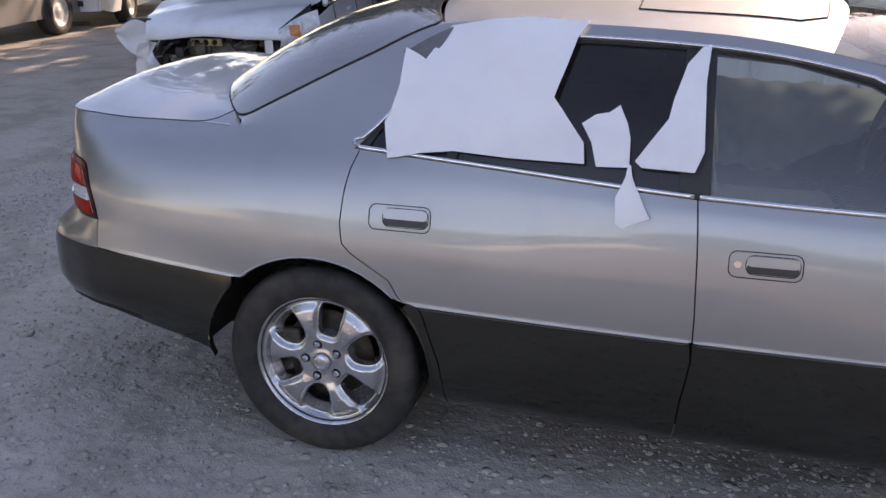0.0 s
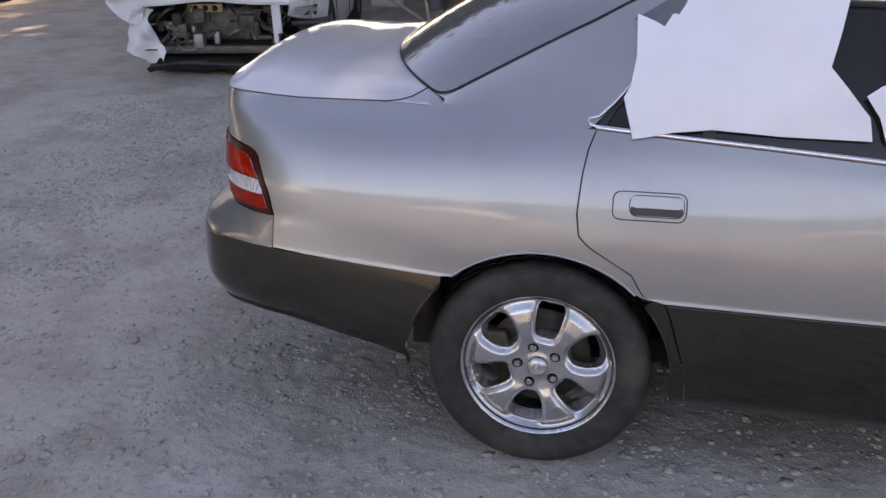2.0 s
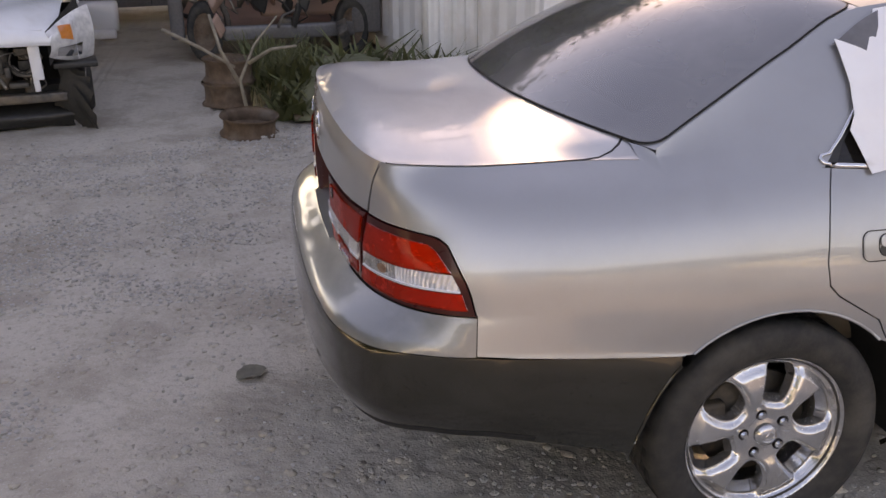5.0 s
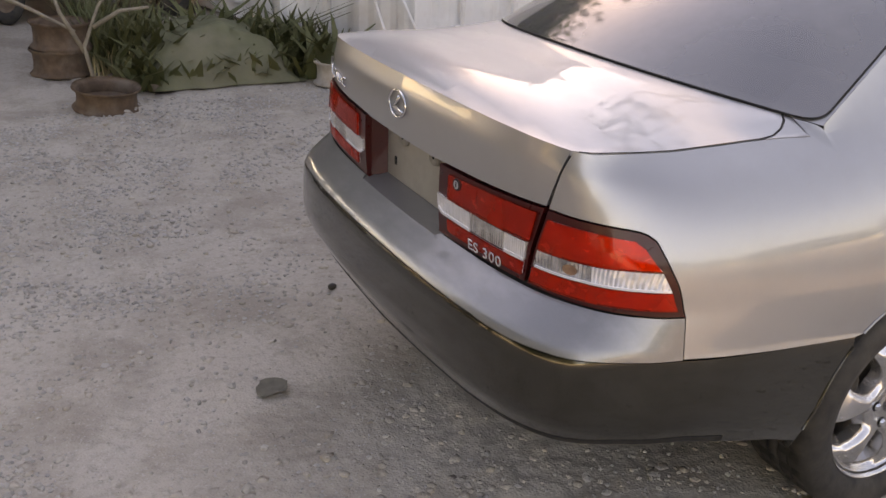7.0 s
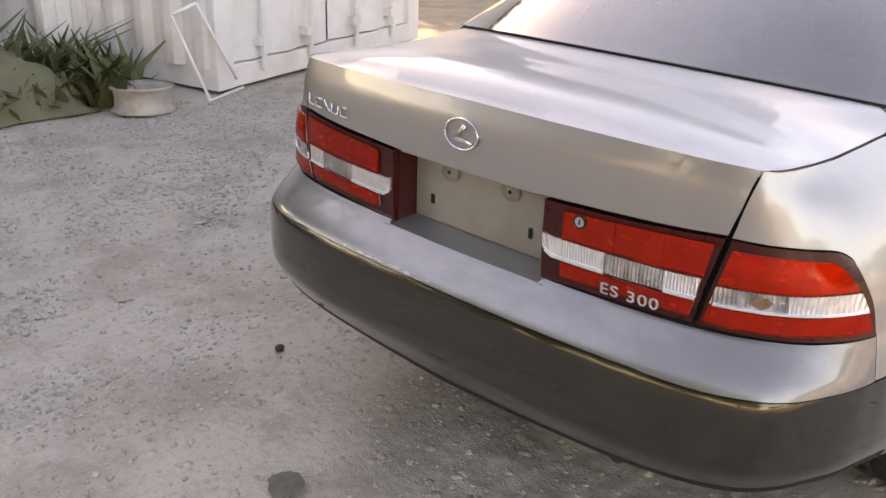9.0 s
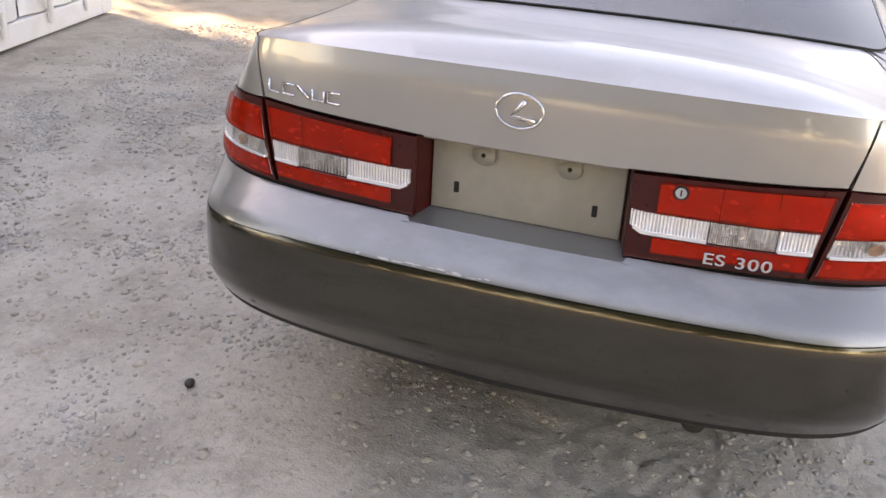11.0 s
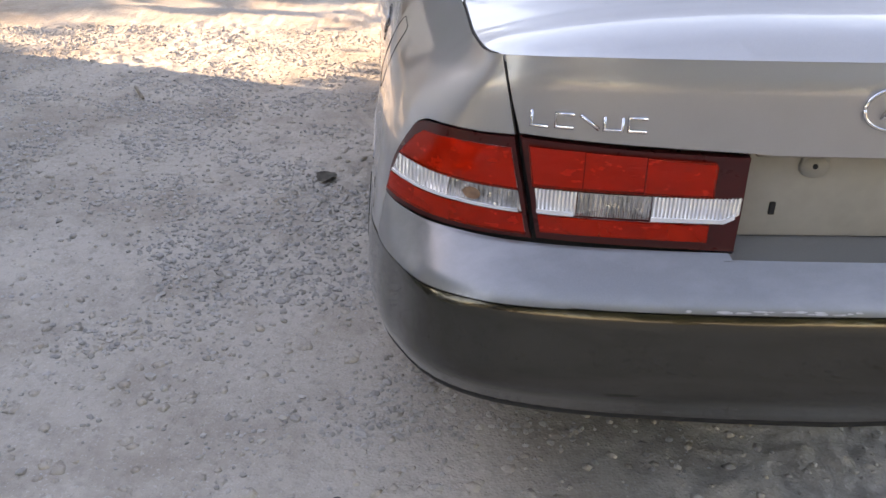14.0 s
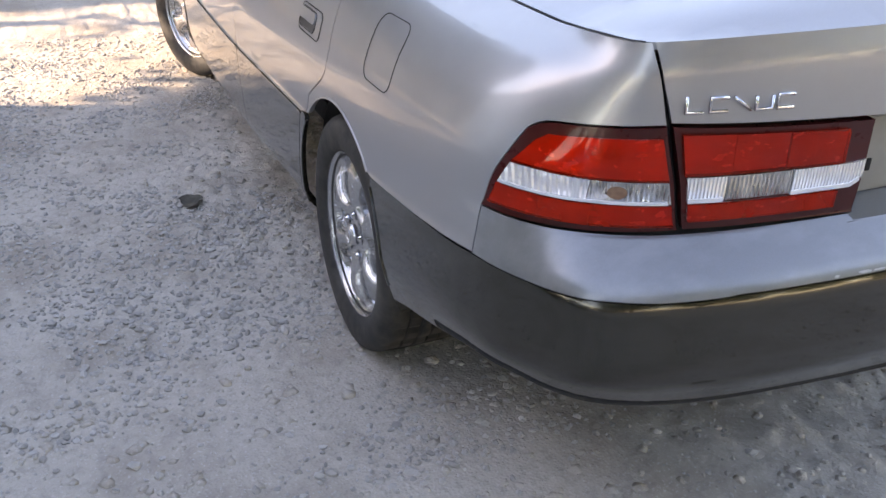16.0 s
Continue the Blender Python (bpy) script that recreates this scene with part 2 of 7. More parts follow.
def tube(points, r, n=6):
    """Vertices and faces of a round tube along a line of points."""
    P = [Vector(p) for p in points]
    vs, fs = [], []
    for i, p in enumerate(P):
        d = (P[min(i + 1, len(P) - 1)] - P[max(i - 1, 0)]).normalized()
        s = d.orthogonal().normalized() if i == 0 else (s - d * s.dot(d)).normalized()
        c = d.cross(s)
        rr = r[i] if isinstance(r, (list, tuple)) else r
        for k in range(n):
            a = 2 * math.pi * k / n
            vs.append(p + (s * math.cos(a) + c * math.sin(a)) * rr)
    for i in range(len(P) - 1):
        for k in range(n):
            fs.append((i * n + k, i * n + (k + 1) % n, (i + 1) * n + (k + 1) % n, (i + 1) * n + k))
    fs.append(tuple(range(n))[::-1])
    fs.append(tuple((len(P) - 1) * n + k for k in range(n)))
    return vs, fs


def lathe(profile, n=64, axis="y"):
    """Vertices and faces of a profile of (radius, offset) turned round the y axis."""
    vs, fs = [], []
    k = len(profile)
    for i in range(n):
        a = 2 * math.pi * i / n
        for r, o in profile:
            vs.append((r * math.cos(a), o, r * math.sin(a)))
    for i in range(n):
        j = (i + 1) % n
        for q in range(k - 1):
            fs.append((i * k + q, j * k + q, j * k + q + 1, i * k + q + 1))
    return vs, fs


def hermite(xs, ys):
    """A smooth curve through points, with no overshoot: f(x) for arrays."""
    xs, ys = np.asarray(xs, float), np.asarray(ys, float)
    h, d = np.diff(xs), np.diff(ys) / np.diff(xs)
    s = np.empty_like(ys)
    s[0], s[-1] = d[0], d[-1]
    for i in range(1, len(xs) - 1):
        if d[i - 1] * d[i] <= 0:
            s[i] = 0
        else:
            w1, w2 = 2 * h[i] + h[i - 1], h[i] + 2 * h[i - 1]
            s[i] = (w1 + w2) / (w1 / d[i - 1] + w2 / d[i])

    def f(x):
        x = np.clip(np.asarray(x, float), xs[0], xs[-1])
        i = np.clip(np.searchsorted(xs, x, side="right") - 1, 0, len(xs) - 2)
        t = (x - xs[i]) / h[i]
        return ((1 + 2 * t) * (1 - t) ** 2 * ys[i] + t * (1 - t) ** 2 * h[i] * s[i] + t * t * (3 - 2 * t) * ys[i + 1] + t * t * (t - 1) * h[i] * s[i + 1])

    return f


def catmull(P, per=40):
    """Dense samples of a smooth line through 2D points."""
    P = np.asarray(P, float)
    Q = np.vstack([2 * P[0] - P[1], P, 2 * P[-1] - P[-2]])
    out = []
    for i in range(1, len(Q) - 2):
        t = np.linspace(0, 1, per, endpoint=False)[:, None]
        a, b, c, d = Q[i - 1 : i + 3]
        out.append(0.5 * (2 * b + (c - a) * t + (2 * a - 5 * b + 4 * c - d) * t**2 + (3 * b - a - 3 * c + d) * t**3))
    return np.vstack(out + [P[-1:]])


def dens(poly, step):
    out = []
    for i, a in enumerate(poly):
        b = poly[(i + 1) % len(poly)]
        n = max(1, int(math.hypot(b[0] - a[0], b[1] - a[1]) / step))
        out += [(a[0] + (b[0] - a[0]) * k / n, a[1] + (b[1] - a[1]) * k / n) for k in range(n)]
    return out


def inside(poly, pts):
    poly, pts = np.asarray(poly), np.asarray(pts)
    x, y = pts[:, 0], pts[:, 1]
    r = np.zeros(len(pts), bool)
    j = len(poly) - 1
    for i in range(len(poly)):
        (xi, yi), (xj, yj) = poly[i], poly[j]
        c = ((yi > y) != (yj > y)) & (x < (xj - xi) * (y - yi) / (yj - yi + 1e-15) + xi)
        r ^= c
        j = i
    return r


def inset(poly, d):
    """Moves a closed line inwards by d."""
    P = np.asarray(poly, float)
    area = 0.5 * np.sum(P[:, 0] * np.roll(P[:, 1], -1) - np.roll(P[:, 0], -1) * P[:, 1])
    t = np.roll(P, -1, 0) - np.roll(P, 1, 0)
    t /= np.linalg.norm(t, axis=1)[:, None] + 1e-12
    n = np.stack([-t[:, 1], t[:, 0]], 1) * (1 if area > 0 else -1)
    return P + n * d


def normals_of(surf, P, out=1.0, e=0.006):
    a, b = P[:, 0], P[:, 1]
    n = np.cross(surf(a + e, b) - surf(a - e, b), surf(a, b + e) - surf(a, b - e))
    return out * n / (np.linalg.norm(n, axis=1)[:, None] + 1e-12)


from mathutils.geometry import delaunay_2d_cdt


def panel(name, poly, surf, material, parent, step=0.03, holes=(), thick=0.012, lift=0.0, gap=0.002, out=1.0, label="", wrinkle=None):
    """A sheet over the part of a surface inside a closed line, its rim folded inwards."""
    poly = inset(dens(poly, step * 0.7), gap) if gap else np.asarray(dens(poly, step * 0.7))
    holes = [np.asarray(dens(h, step * 0.7)) for h in holes]
    lo, hi = poly.min(0), poly.max(0)
    gx, gy = np.meshgrid(np.arange(lo[0] + step / 2, hi[0], step), np.arange(lo[1] + step / 2, hi[1], step))
    G = np.stack([gx.ravel(), gy.ravel()], 1)
    rim = np.vstack([poly] + holes)
    if len(G):
        keep = inside(poly, G)
        for h in holes:
            keep &= ~inside(h, G)
        G = G[keep]
        if len(G):
            dist = np.min(np.hypot(G[:, None, 0] - rim[None, :, 0], G[:, None, 1] - rim[None, :, 1]), 1)
            G = G[dist > step * 0.42]
    P = np.vstack([rim, G]) if len(G) else rim
    edges, k = [], 0
    for loop in [poly] + holes:
        edges += [(k + i, k + (i + 1) % len(loop)) for i in range(len(loop))]
        k += len(loop)
    vs, _, fs, *_ = delaunay_2d_cdt([Vector(p) for p in P], edges, [], 0, 1e-6)
    Q = np.array([tuple(v) for v in vs])
    F = np.array(fs)
    cen = Q[F].mean(1)
    ok = inside(poly, cen)
    for h in holes:
        ok &= ~inside(h, cen)
    F = F[ok]
    N = normals_of(surf, Q, out)
    X = surf(Q[:, 0], Q[:, 1]) + N * lift
    if wrinkle is not None:
        X = X + N * wrinkle(Q)[:, None]
        N = None
    fn = np.cross(X[F[:, 1]] - X[F[:, 0]], X[F[:, 2]] - X[F[:, 0]])
    ref = N[F].sum(1) if N is not None else normals_of(surf, Q, out)[F].sum(1)
    bad = np.sum(fn * ref, 1) < 0
    F[bad] = F[bad][:, ::-1]
    count = {}
    for f in F:
        for i in range(3):
            e = (f[i], f[(i + 1) % 3])
            count[e] = 1
    border = [e for e in count if (e[1], e[0]) not in count]
    verts, faces = [tuple(x) for x in X], [tuple(f) for f in F]
    Nref = N if N is not None else normals_of(surf, Q, out)
    if thick:
        made = {}
        for a, b in border:
            for q in (a, b):
                if q not in made:
                    made[q] = len(verts)
                    verts.append(tuple(X[q]))
                    verts.append(tuple(X[q] - Nref[q] * thick))
            faces.append((made[b], made[a], made[a] + 1, made[b] + 1))
    ob = mesh_ob(name, verts, faces, material, parent, True, None, label)
    if N is not None:
        me = ob.data
        loops = []
        for pgn in me.polygons:
            for vi in pgn.vertices:
                loops.append(tuple(N[vi]) if vi < len(X) else tuple(pgn.normal))
        me.normals_split_custom_set(loops)
    return ob


def strip(name, line, surf, width, material, parent, lift=0.002, out=1.0, height=0.004, label=""):
    """A half-round moulding along a line of a surface."""
    L = np.asarray(line, float)
    N = normals_of(surf, L, out)
    X = surf(L[:, 0], L[:, 1]) + N * lift
    T = np.gradient(X, axis=0)
    T /= np.linalg.norm(T, axis=1)[:, None] + 1e-12
    B = np.cross(N, T)
    vs, fs = [], []
    prof = [(-0.5, -0.004), (-0.5, 0.4), (-0.25, 0.9), (0.25, 0.9), (0.5, 0.4), (0.5, -0.004)]
    k = len(prof)
    for x, n, b in zip(X, N, B):
        vs += [tuple(x + b * width * p + n * (height * h)) for p, h in prof]
    for i in range(len(X) - 1):
        for q in range(k - 1):
            fs.append((i * k + q, i * k + q + 1, (i + 1) * k + q + 1, (i + 1) * k + q))
    fs.append(tuple(range(k)))
    fs.append(tuple((len(X) - 1) * k + q for q in range(k))[::-1])
    ob = mesh_ob(name, vs, fs, material, parent, True, None, label)
    return ob


# ---- the sedan: its surfaces ----
H = 0.08
BASE = catmull([(-0.995, 0), (-0.993, 0.12), (-0.987, 0.28), (-0.973, 0.46), (-0.946, 0.60), (-0.900, 0.70), (-0.837, 0.768), (-0.745, 0.818), (-0.6, 0.842), (-0.3, 0.856),
                (0, 0.862), (0.4, 0.868), (0.8, 0.88), (1.2, 0.892), (1.7, 0.895), (2.2, 0.89), (2.67, 0.88), (3.0, 0.86), (3.25, 0.82), (3.45, 0.74), (3.57, 0.6), (3.63, 0.4), (3.66, 0)], 60)
ARC = np.r_[0, np.cumsum(np.hypot(*np.diff(BASE, axis=0).T))]
_tan = np.gradient(BASE, axis=0)
_tan /= np.linalg.norm(_tan, axis=1)[:, None]
for _ in range(20):
    _tan[1:-1] = (_tan[:-2] + 2 * _tan[1:-1] + _tan[2:]) / 4
OUTW = np.stack([-_tan[:, 1], _tan[:, 0]], 1)
_side = (BASE[:, 0] > -0.93) & (BASE[:, 0] < 3.3)


def along(x):
    """Length along the outline, from the middle of the tail, of the side's point at x."""
    return np.interp(x, BASE[_side][:, 0], ARC[_side])


def across(y):
    """The same for the tail's point at y."""
    n = np.argmax(BASE[:, 1] > 0.70)
    return np.interp(y, BASE[:n, 1], ARC[:n])


# profiles: (outward offset, height) at eleven levels from the lower edge to the shoulder
PROFILE = [
    (0.0, [(0.02, 0.33), (0.054, 0.4), (0.098, 0.49), (0.095, 0.602), (0.084, 0.641), (0.014, 0.7), (0, 0.716), (0.006, 0.8), (0.006, 0.88), (0.003, 0.985), (-0.010, 1.040)]),
    (across(0.42), [(0.02, 0.335), (0.054, 0.4), (0.101, 0.49), (0.098, 0.602), (0.087, 0.641), (0.014, 0.7), (0, 0.716), (0.005, 0.8), (0.004, 0.88), (0.001, 0.978), (-0.010, 1.035)]),
    (across(0.58), [(0.02, 0.335), (0.052, 0.4), (0.1, 0.49), (0.097, 0.602), (0.086, 0.641), (0.014, 0.7), (0, 0.715), (0.004, 0.8), (0, 0.88), (-0.004, 0.968), (-0.016, 1.029)]),
    (across(0.68), [(0.015, 0.34), (0.045, 0.4), (0.090, 0.49), (0.089, 0.596), (0.078, 0.633), (0.012, 0.699), (0, 0.714), (0.001, 0.8), (-0.008, 0.88), (-0.028, 0.96), (-0.066, 1.02)]),
    (along(-0.835), [(-0.01, 0.345), (0.016, 0.4), (0.046, 0.48), (0.042, 0.612), (0.039, 0.632), (0.008, 0.698), (0.001, 0.713), (-0.005, 0.79), (-0.026, 0.87), (-0.068, 0.95), (-0.144, 1.013)]),
    (along(-0.72), [(-0.025, 0.34), (-0.002, 0.395), (0.024, 0.48), (0.018, 0.614), (0.015, 0.628), (0.004, 0.69), (-0.001, 0.712), (-0.01, 0.79), (-0.036, 0.87), (-0.084, 0.945), (-0.166, 1.01)]),
    (along(-0.45), [(-0.03, 0.28), (-0.004, 0.335), (0.02, 0.45), (0.012, 0.596), (0.009, 0.608), (0.003, 0.67), (0, 0.71), (-0.012, 0.79), (-0.04, 0.87), (-0.095, 0.945), (-0.182, 1.01)]),
    (along(-0.2), [(-0.04, 0.24), (-0.008, 0.3), (0.016, 0.42), (0.008, 0.575), (0.005, 0.585), (0.004, 0.65), (0.001, 0.7), (-0.013, 0.79), (-0.04, 0.87), (-0.085, 0.94), (-0.155, 1.003)]),
    (along(0.13), [(-0.05, 0.22), (-0.01, 0.28), (0, 0.42), (0.002, 0.556), (-0.001, 0.566), (0, 0.63), (-0.002, 0.7), (-0.018, 0.79), (-0.042, 0.865), (-0.072, 0.925), (-0.11, 0.978)]),
    (along(0.6), [(-0.06, 0.21), (-0.015, 0.27), (-0.002, 0.41), (0.002, 0.541), (-0.001, 0.551), (0, 0.62), (-0.002, 0.69), (-0.014, 0.77), (-0.032, 0.84), (-0.052, 0.9), (-0.076, 0.95)]),
    (along(1.1), [(-0.06, 0.2), (-0.015, 0.26), (-0.002, 0.4), (0.002, 0.537), (-0.001, 0.547), (0.001, 0.62), (0.001, 0.69), (-0.004, 0.76), (-0.016, 0.83), (-0.032, 0.885), (-0.052, 0.922)]),
    (along(1.7), [(-0.06, 0.2), (-0.015, 0.26), (-0.002, 0.4), (0.002, 0.535), (-0.001, 0.545), (0, 0.61), (-0.002, 0.68), (-0.008, 0.74), (-0.022, 0.81), (-0.038, 0.865), (-0.062, 0.905)]),
    (along(2.2), [(-0.05, 0.21), (-0.01, 0.27), (0, 0.4), (0.004, 0.535), (0.001, 0.545), (0, 0.6), (-0.003, 0.67), (-0.012, 0.72), (-0.035, 0.8), (-0.075, 0.86), (-0.125, 0.89)]),
    (along(2.7), [(-0.04, 0.24), (0.0, 0.30), (0.010, 0.42), (0.012, 0.54), (0.005, 0.55), (0.0, 0.60), (-0.004, 0.65), (-0.014, 0.70), (-0.045, 0.765), (-0.09, 0.81), (-0.16, 0.835)]),
    (along(3.2), [(-0.02, 0.24), (0.015, 0.30), (0.03, 0.40), (0.03, 0.53), (0.022, 0.545), (0.004, 0.58), (0.0, 0.61), (-0.015, 0.65), (-0.035, 0.70), (-0.07, 0.745), (-0.13, 0.77)]),
    (ARC[-1], [(0.0, 0.23), (0.05, 0.29), (0.085, 0.38), (0.085, 0.52), (0.075, 0.535), (0.02, 0.565), (0.0, 0.59), (-0.005, 0.62), (-0.02, 0.66), (-0.05, 0.70), (-0.10, 0.725)]),
]
TOP = 10
_us = [p[0] for p in PROFILE]
OFF = np.stack([hermite(_us, [p[1][k][0] for p in PROFILE])(ARC) for k in range(11)])
HGT = np.stack([hermite(_us, [p[1][k][1] for p in PROFILE])(ARC) for k in range(11)])


# the shoulder's upper edge in plan, round the rear corner
SHOULDER = catmull([(-0.983, 0.1), (-0.979, 0.217), (-0.971, 0.36), (-0.960, 0.47), (-0.944, 0.555), (-0.920, 0.618), (-0.886, 0.648), (-0.83, 0.657), (-0.76, 0.661), (-0.67, 0.6645), (-0.56, 0.666), (-0.45, 0.667), (-0.35, 0.676), (-0.25, 0.69)], 14)
for j in range(len(ARC)):
    w = float(np.interp(ARC[j], [across(0.40), across(0.50), along(-0.5), along(-0.4)], [0, 1, 1, 0]))
    if w <= 0:
        continue
    d = SHOULDER - BASE[j]
    c = d[:, 0] * OUTW[j, 1] - d[:, 1] * OUTW[j, 0]
    k = [i for i in range(len(c) - 1) if c[i] * c[i + 1] <= 0 and abs(d[i] @ OUTW[j]) < 0.3]
    if k:
        i = k[0]
        m = d[i] + (d[i + 1] - d[i]) * (c[i] / (c[i] - c[i + 1] + 1e-12))
        o = float(m @ OUTW[j])
        OFF[10, j] += (o - OFF[10, j]) * w
        r9 = float(np.interp(ARC[j], [across(0.45), across(0.58), across(0.68), along(-0.835), along(-0.72), along(-0.45)], [0.18, 0.26, 0.40, 0.46, 0.50, 0.52]))
        OFF[9, j] += (o * r9 - OFF[9, j]) * w
for k in (9, 10):
    for _ in range(60):
        OFF[k, 1:-1] = (OFF[k, :-2] + 2 * OFF[k, 1:-1] + OFF[k, 2:]) / 4


def _at(table, u, v):
    v = np.clip(v, 0, TOP)
    i = np.clip(v.astype(int), 0, TOP - 1)
    t = v - i
    j = np.interp(u, ARC, np.arange(len(ARC)))
    j0 = np.clip(j.astype(int), 0, len(ARC) - 2)
    w = j - j0

    def c(k):
        k = np.clip(k, 0, TOP)
        return table[k, j0] * (1 - w) + table[k, j0 + 1] * w

    def slope(a, d):
        return np.where(a * d > 0, 2 * a * d / np.where(np.abs(a + d) < 1e-9, 1e-9, a + d), 0.0)

    p0, p1, p2, p3 = c(i - 1), c(i), c(i + 1), c(i + 2)
    d0, d1, d2 = p1 - p0, p2 - p1, p3 - p2
    m1 = np.where(i == 0, d1, slope(d0, d1))
    m2 = np.where(i == TOP - 1, d1, slope(d1, d2))
    return (1 + 2 * t) * (1 - t) ** 2 * p1 + t * (1 - t) ** 2 * m1 + t * t * (3 - 2 * t) * p2 + t * t * (t - 1) * m2


def body(a, b):
    """The flank and tail: length along the outline (left is positive) and level."""
    a, v = np.asarray(a, float), np.asarray(b, float) / H
    u = np.abs(a)
    s = np.where(a < 0, -1.0, 1.0)
    o, z = _at(OFF, u, v), _at(HGT, u, v)
    x = np.interp(u, ARC, BASE[:, 0]) + np.interp(u, ARC, OUTW[:, 0]) * o
    y = np.interp(u, ARC, BASE[:, 1]) + np.interp(u, ARC, OUTW[:, 1]) * o
    return np.stack([x, y * s, z], 1)


_vv = np.linspace(0, TOP, 260)


def level(u, z):
    """The level (times H) of height z at the length u."""
    zz = _at(HGT, np.full(len(_vv), abs(float(u))), _vv)
    return float(np.interp(z, zz, _vv)) * H


def flip(poly):
    return [(-a, b) for a, b in poly][::-1]


def both(name, poly, *args, **kw):
    """The same panel on both flanks."""
    label = kw.pop("label", "")
    return [panel(name, p, *args, label=label, **kw) for p in (flip(poly), poly)]


# the cabin's side: from the waist up to the roof's rail
RAIL = np.array([(-0.28, 0.682, 1.028), (-0.10, 0.628, 1.118), (0.10, 0.566, 1.215), (0.325, 0.505, 1.312), (0.52, 0.545, 1.330), (0.78, 0.572, 1.328), (1.12, 0.583, 1.312), (1.5, 0.606, 1.252), (1.8, 0.645, 1.13), (2.15, 0.72, 0.955)])
_ry, _rz = hermite(RAIL[:, 0], RAIL[:, 1]), hermite(RAIL[:, 0], RAIL[:, 2])
HW = 0.45


def cabin(a, b):
    a, w = np.asarray(a, float), np.asarray(b, float) / HW
    s = np.where(w < -5, -1.0, 1.0)
    w = np.where(w < -5, -w - 10, w)
    F9 = body(along(a), np.full(len(a), TOP * H))
    yb, zb = np.abs(F9[:, 1]), F9[:, 2]
    yr, zr = _ry(a), _rz(a)
    bow = 0.028 * np.clip((zr - zb) / 0.35, 0, 1) * 4 * w * (1 - w)
    soft = np.clip((0.35 - a) / 0.4, 0, 1)
    y = yb + (yr - yb) * (w + soft * 0.30 * w * (1 - w)) + bow * (1 - soft)
    z = zb + (zr - zb) * w
    return np.stack([a, y * s, z], 1)


def cabin_l(a, b):
    return cabin(a, b)


def cabin_r(a, b):
    p = cabin(a, b)
    p[:, 1] *= -1
    return p


def up(x, z):
    """The cabin side's coordinate of height z at x."""
    zb = float(body(np.array([along(x)]), np.array([TOP * H]))[0, 2])
    return (z - zb) / (float(_rz(x)) - zb) * HW


def on_cabin(poly, step=0.03):
    return [(x, up(x, z)) for x, z in dens(poly, step)]


# roof, glass, lid
_rtop = hermite([0.2, 0.5, 0.9, 1.2, 1.45, 1.6], [1.354, 1.377, 1.384, 1.379, 1.361, 1.335])
ROOF_REAR = lambda s: 0.325 - 0.085 * (1 - s * s)
ROOF_FRONT = lambda s: 1.40 + 0.08 * (1 - s * s)


def roof(a, b):
    """a: -1 to 1 across, b: 0 to 1 along."""
    s, t = np.asarray(a, float), np.asarray(b, float)
    x = ROOF_REAR(s) + (ROOF_FRONT(s) - ROOF_REAR(s)) * t
    xr = 0.325 + (1.40 - 0.325) * t
    yr, zr = _ry(xr), _rz(xr)
    y = s * yr
    z = zr + (_rtop(x) - zr) * (1 - np.abs(s) ** 2.4)
    return np.stack([x, y, z], 1)


def glass_foot(y):
    """x of the rear window's lower edge."""
    return -0.28 - 0.236 * (1 - (np.abs(y) / 0.682) ** 2.6)


def rear_glass(a, b):
    """a: -1 to 1 across, b: 0 to 1 upwards."""
    s, t = np.asarray(a, float), np.asarray(b, float)
    q = 1 - np.abs(s) ** 2.6
    xs = -0.28 + (0.325 + 0.28) * t
    x = xs - (0.236 * (1 - t) + 0.085 * t) * q
    y = s * _ry(xs)
    z = _rz(xs) + q * (0.058 * (1 - t) + 0.046 * t) + 0.060 * 4 * t * (1 - t) * (0.3 + 0.7 * q) * (1 - np.abs(s) ** 6)
    return np.stack([x, y, z], 1)


def screen(a, b):
    s, t = np.asarray(a, float), np.asarray(b, float)
    q = 1 - s * s
    xs = 2.15 + (1.40 - 2.15) * t
    x = xs + (0.16 * (1 - t) + 0.08 * t) * q
    y = s * _ry(xs)
    z = _rz(xs) + q * (0.0 * (1 - t) + 0.092 * t) + 0.05 * 4 * t * (1 - t) * q
    return np.stack([x, y, z], 1)


_edge = body(np.linspace(0.0, float(along(3.0)), 900), np.full(900, TOP * H))
_kk = int(np.argmax(_edge[:, 1] > 0.640))
_s = (_edge[:, 0] > -0.93) & (_edge[:, 1] > 0.60)
LID_Y = lambda x: np.interp(x, _edge[_s][:, 0], _edge[_s][:, 1])
LID_Z = lambda x: np.interp(x, _edge[_s][:, 0], _edge[_s][:, 2])


U_CORNER = float(np.interp(0.6245, _edge[:_kk, 1], np.linspace(0.0, float(along(3.0)), 900)[:_kk]))


def lid_rear(y):
    return np.interp(np.abs(y), _edge[:_kk, 1], _edge[:_kk, 0])


def lid_rear_z(y):
    return np.interp(np.abs(y), _edge[:_kk, 1], _edge[:_kk, 2])


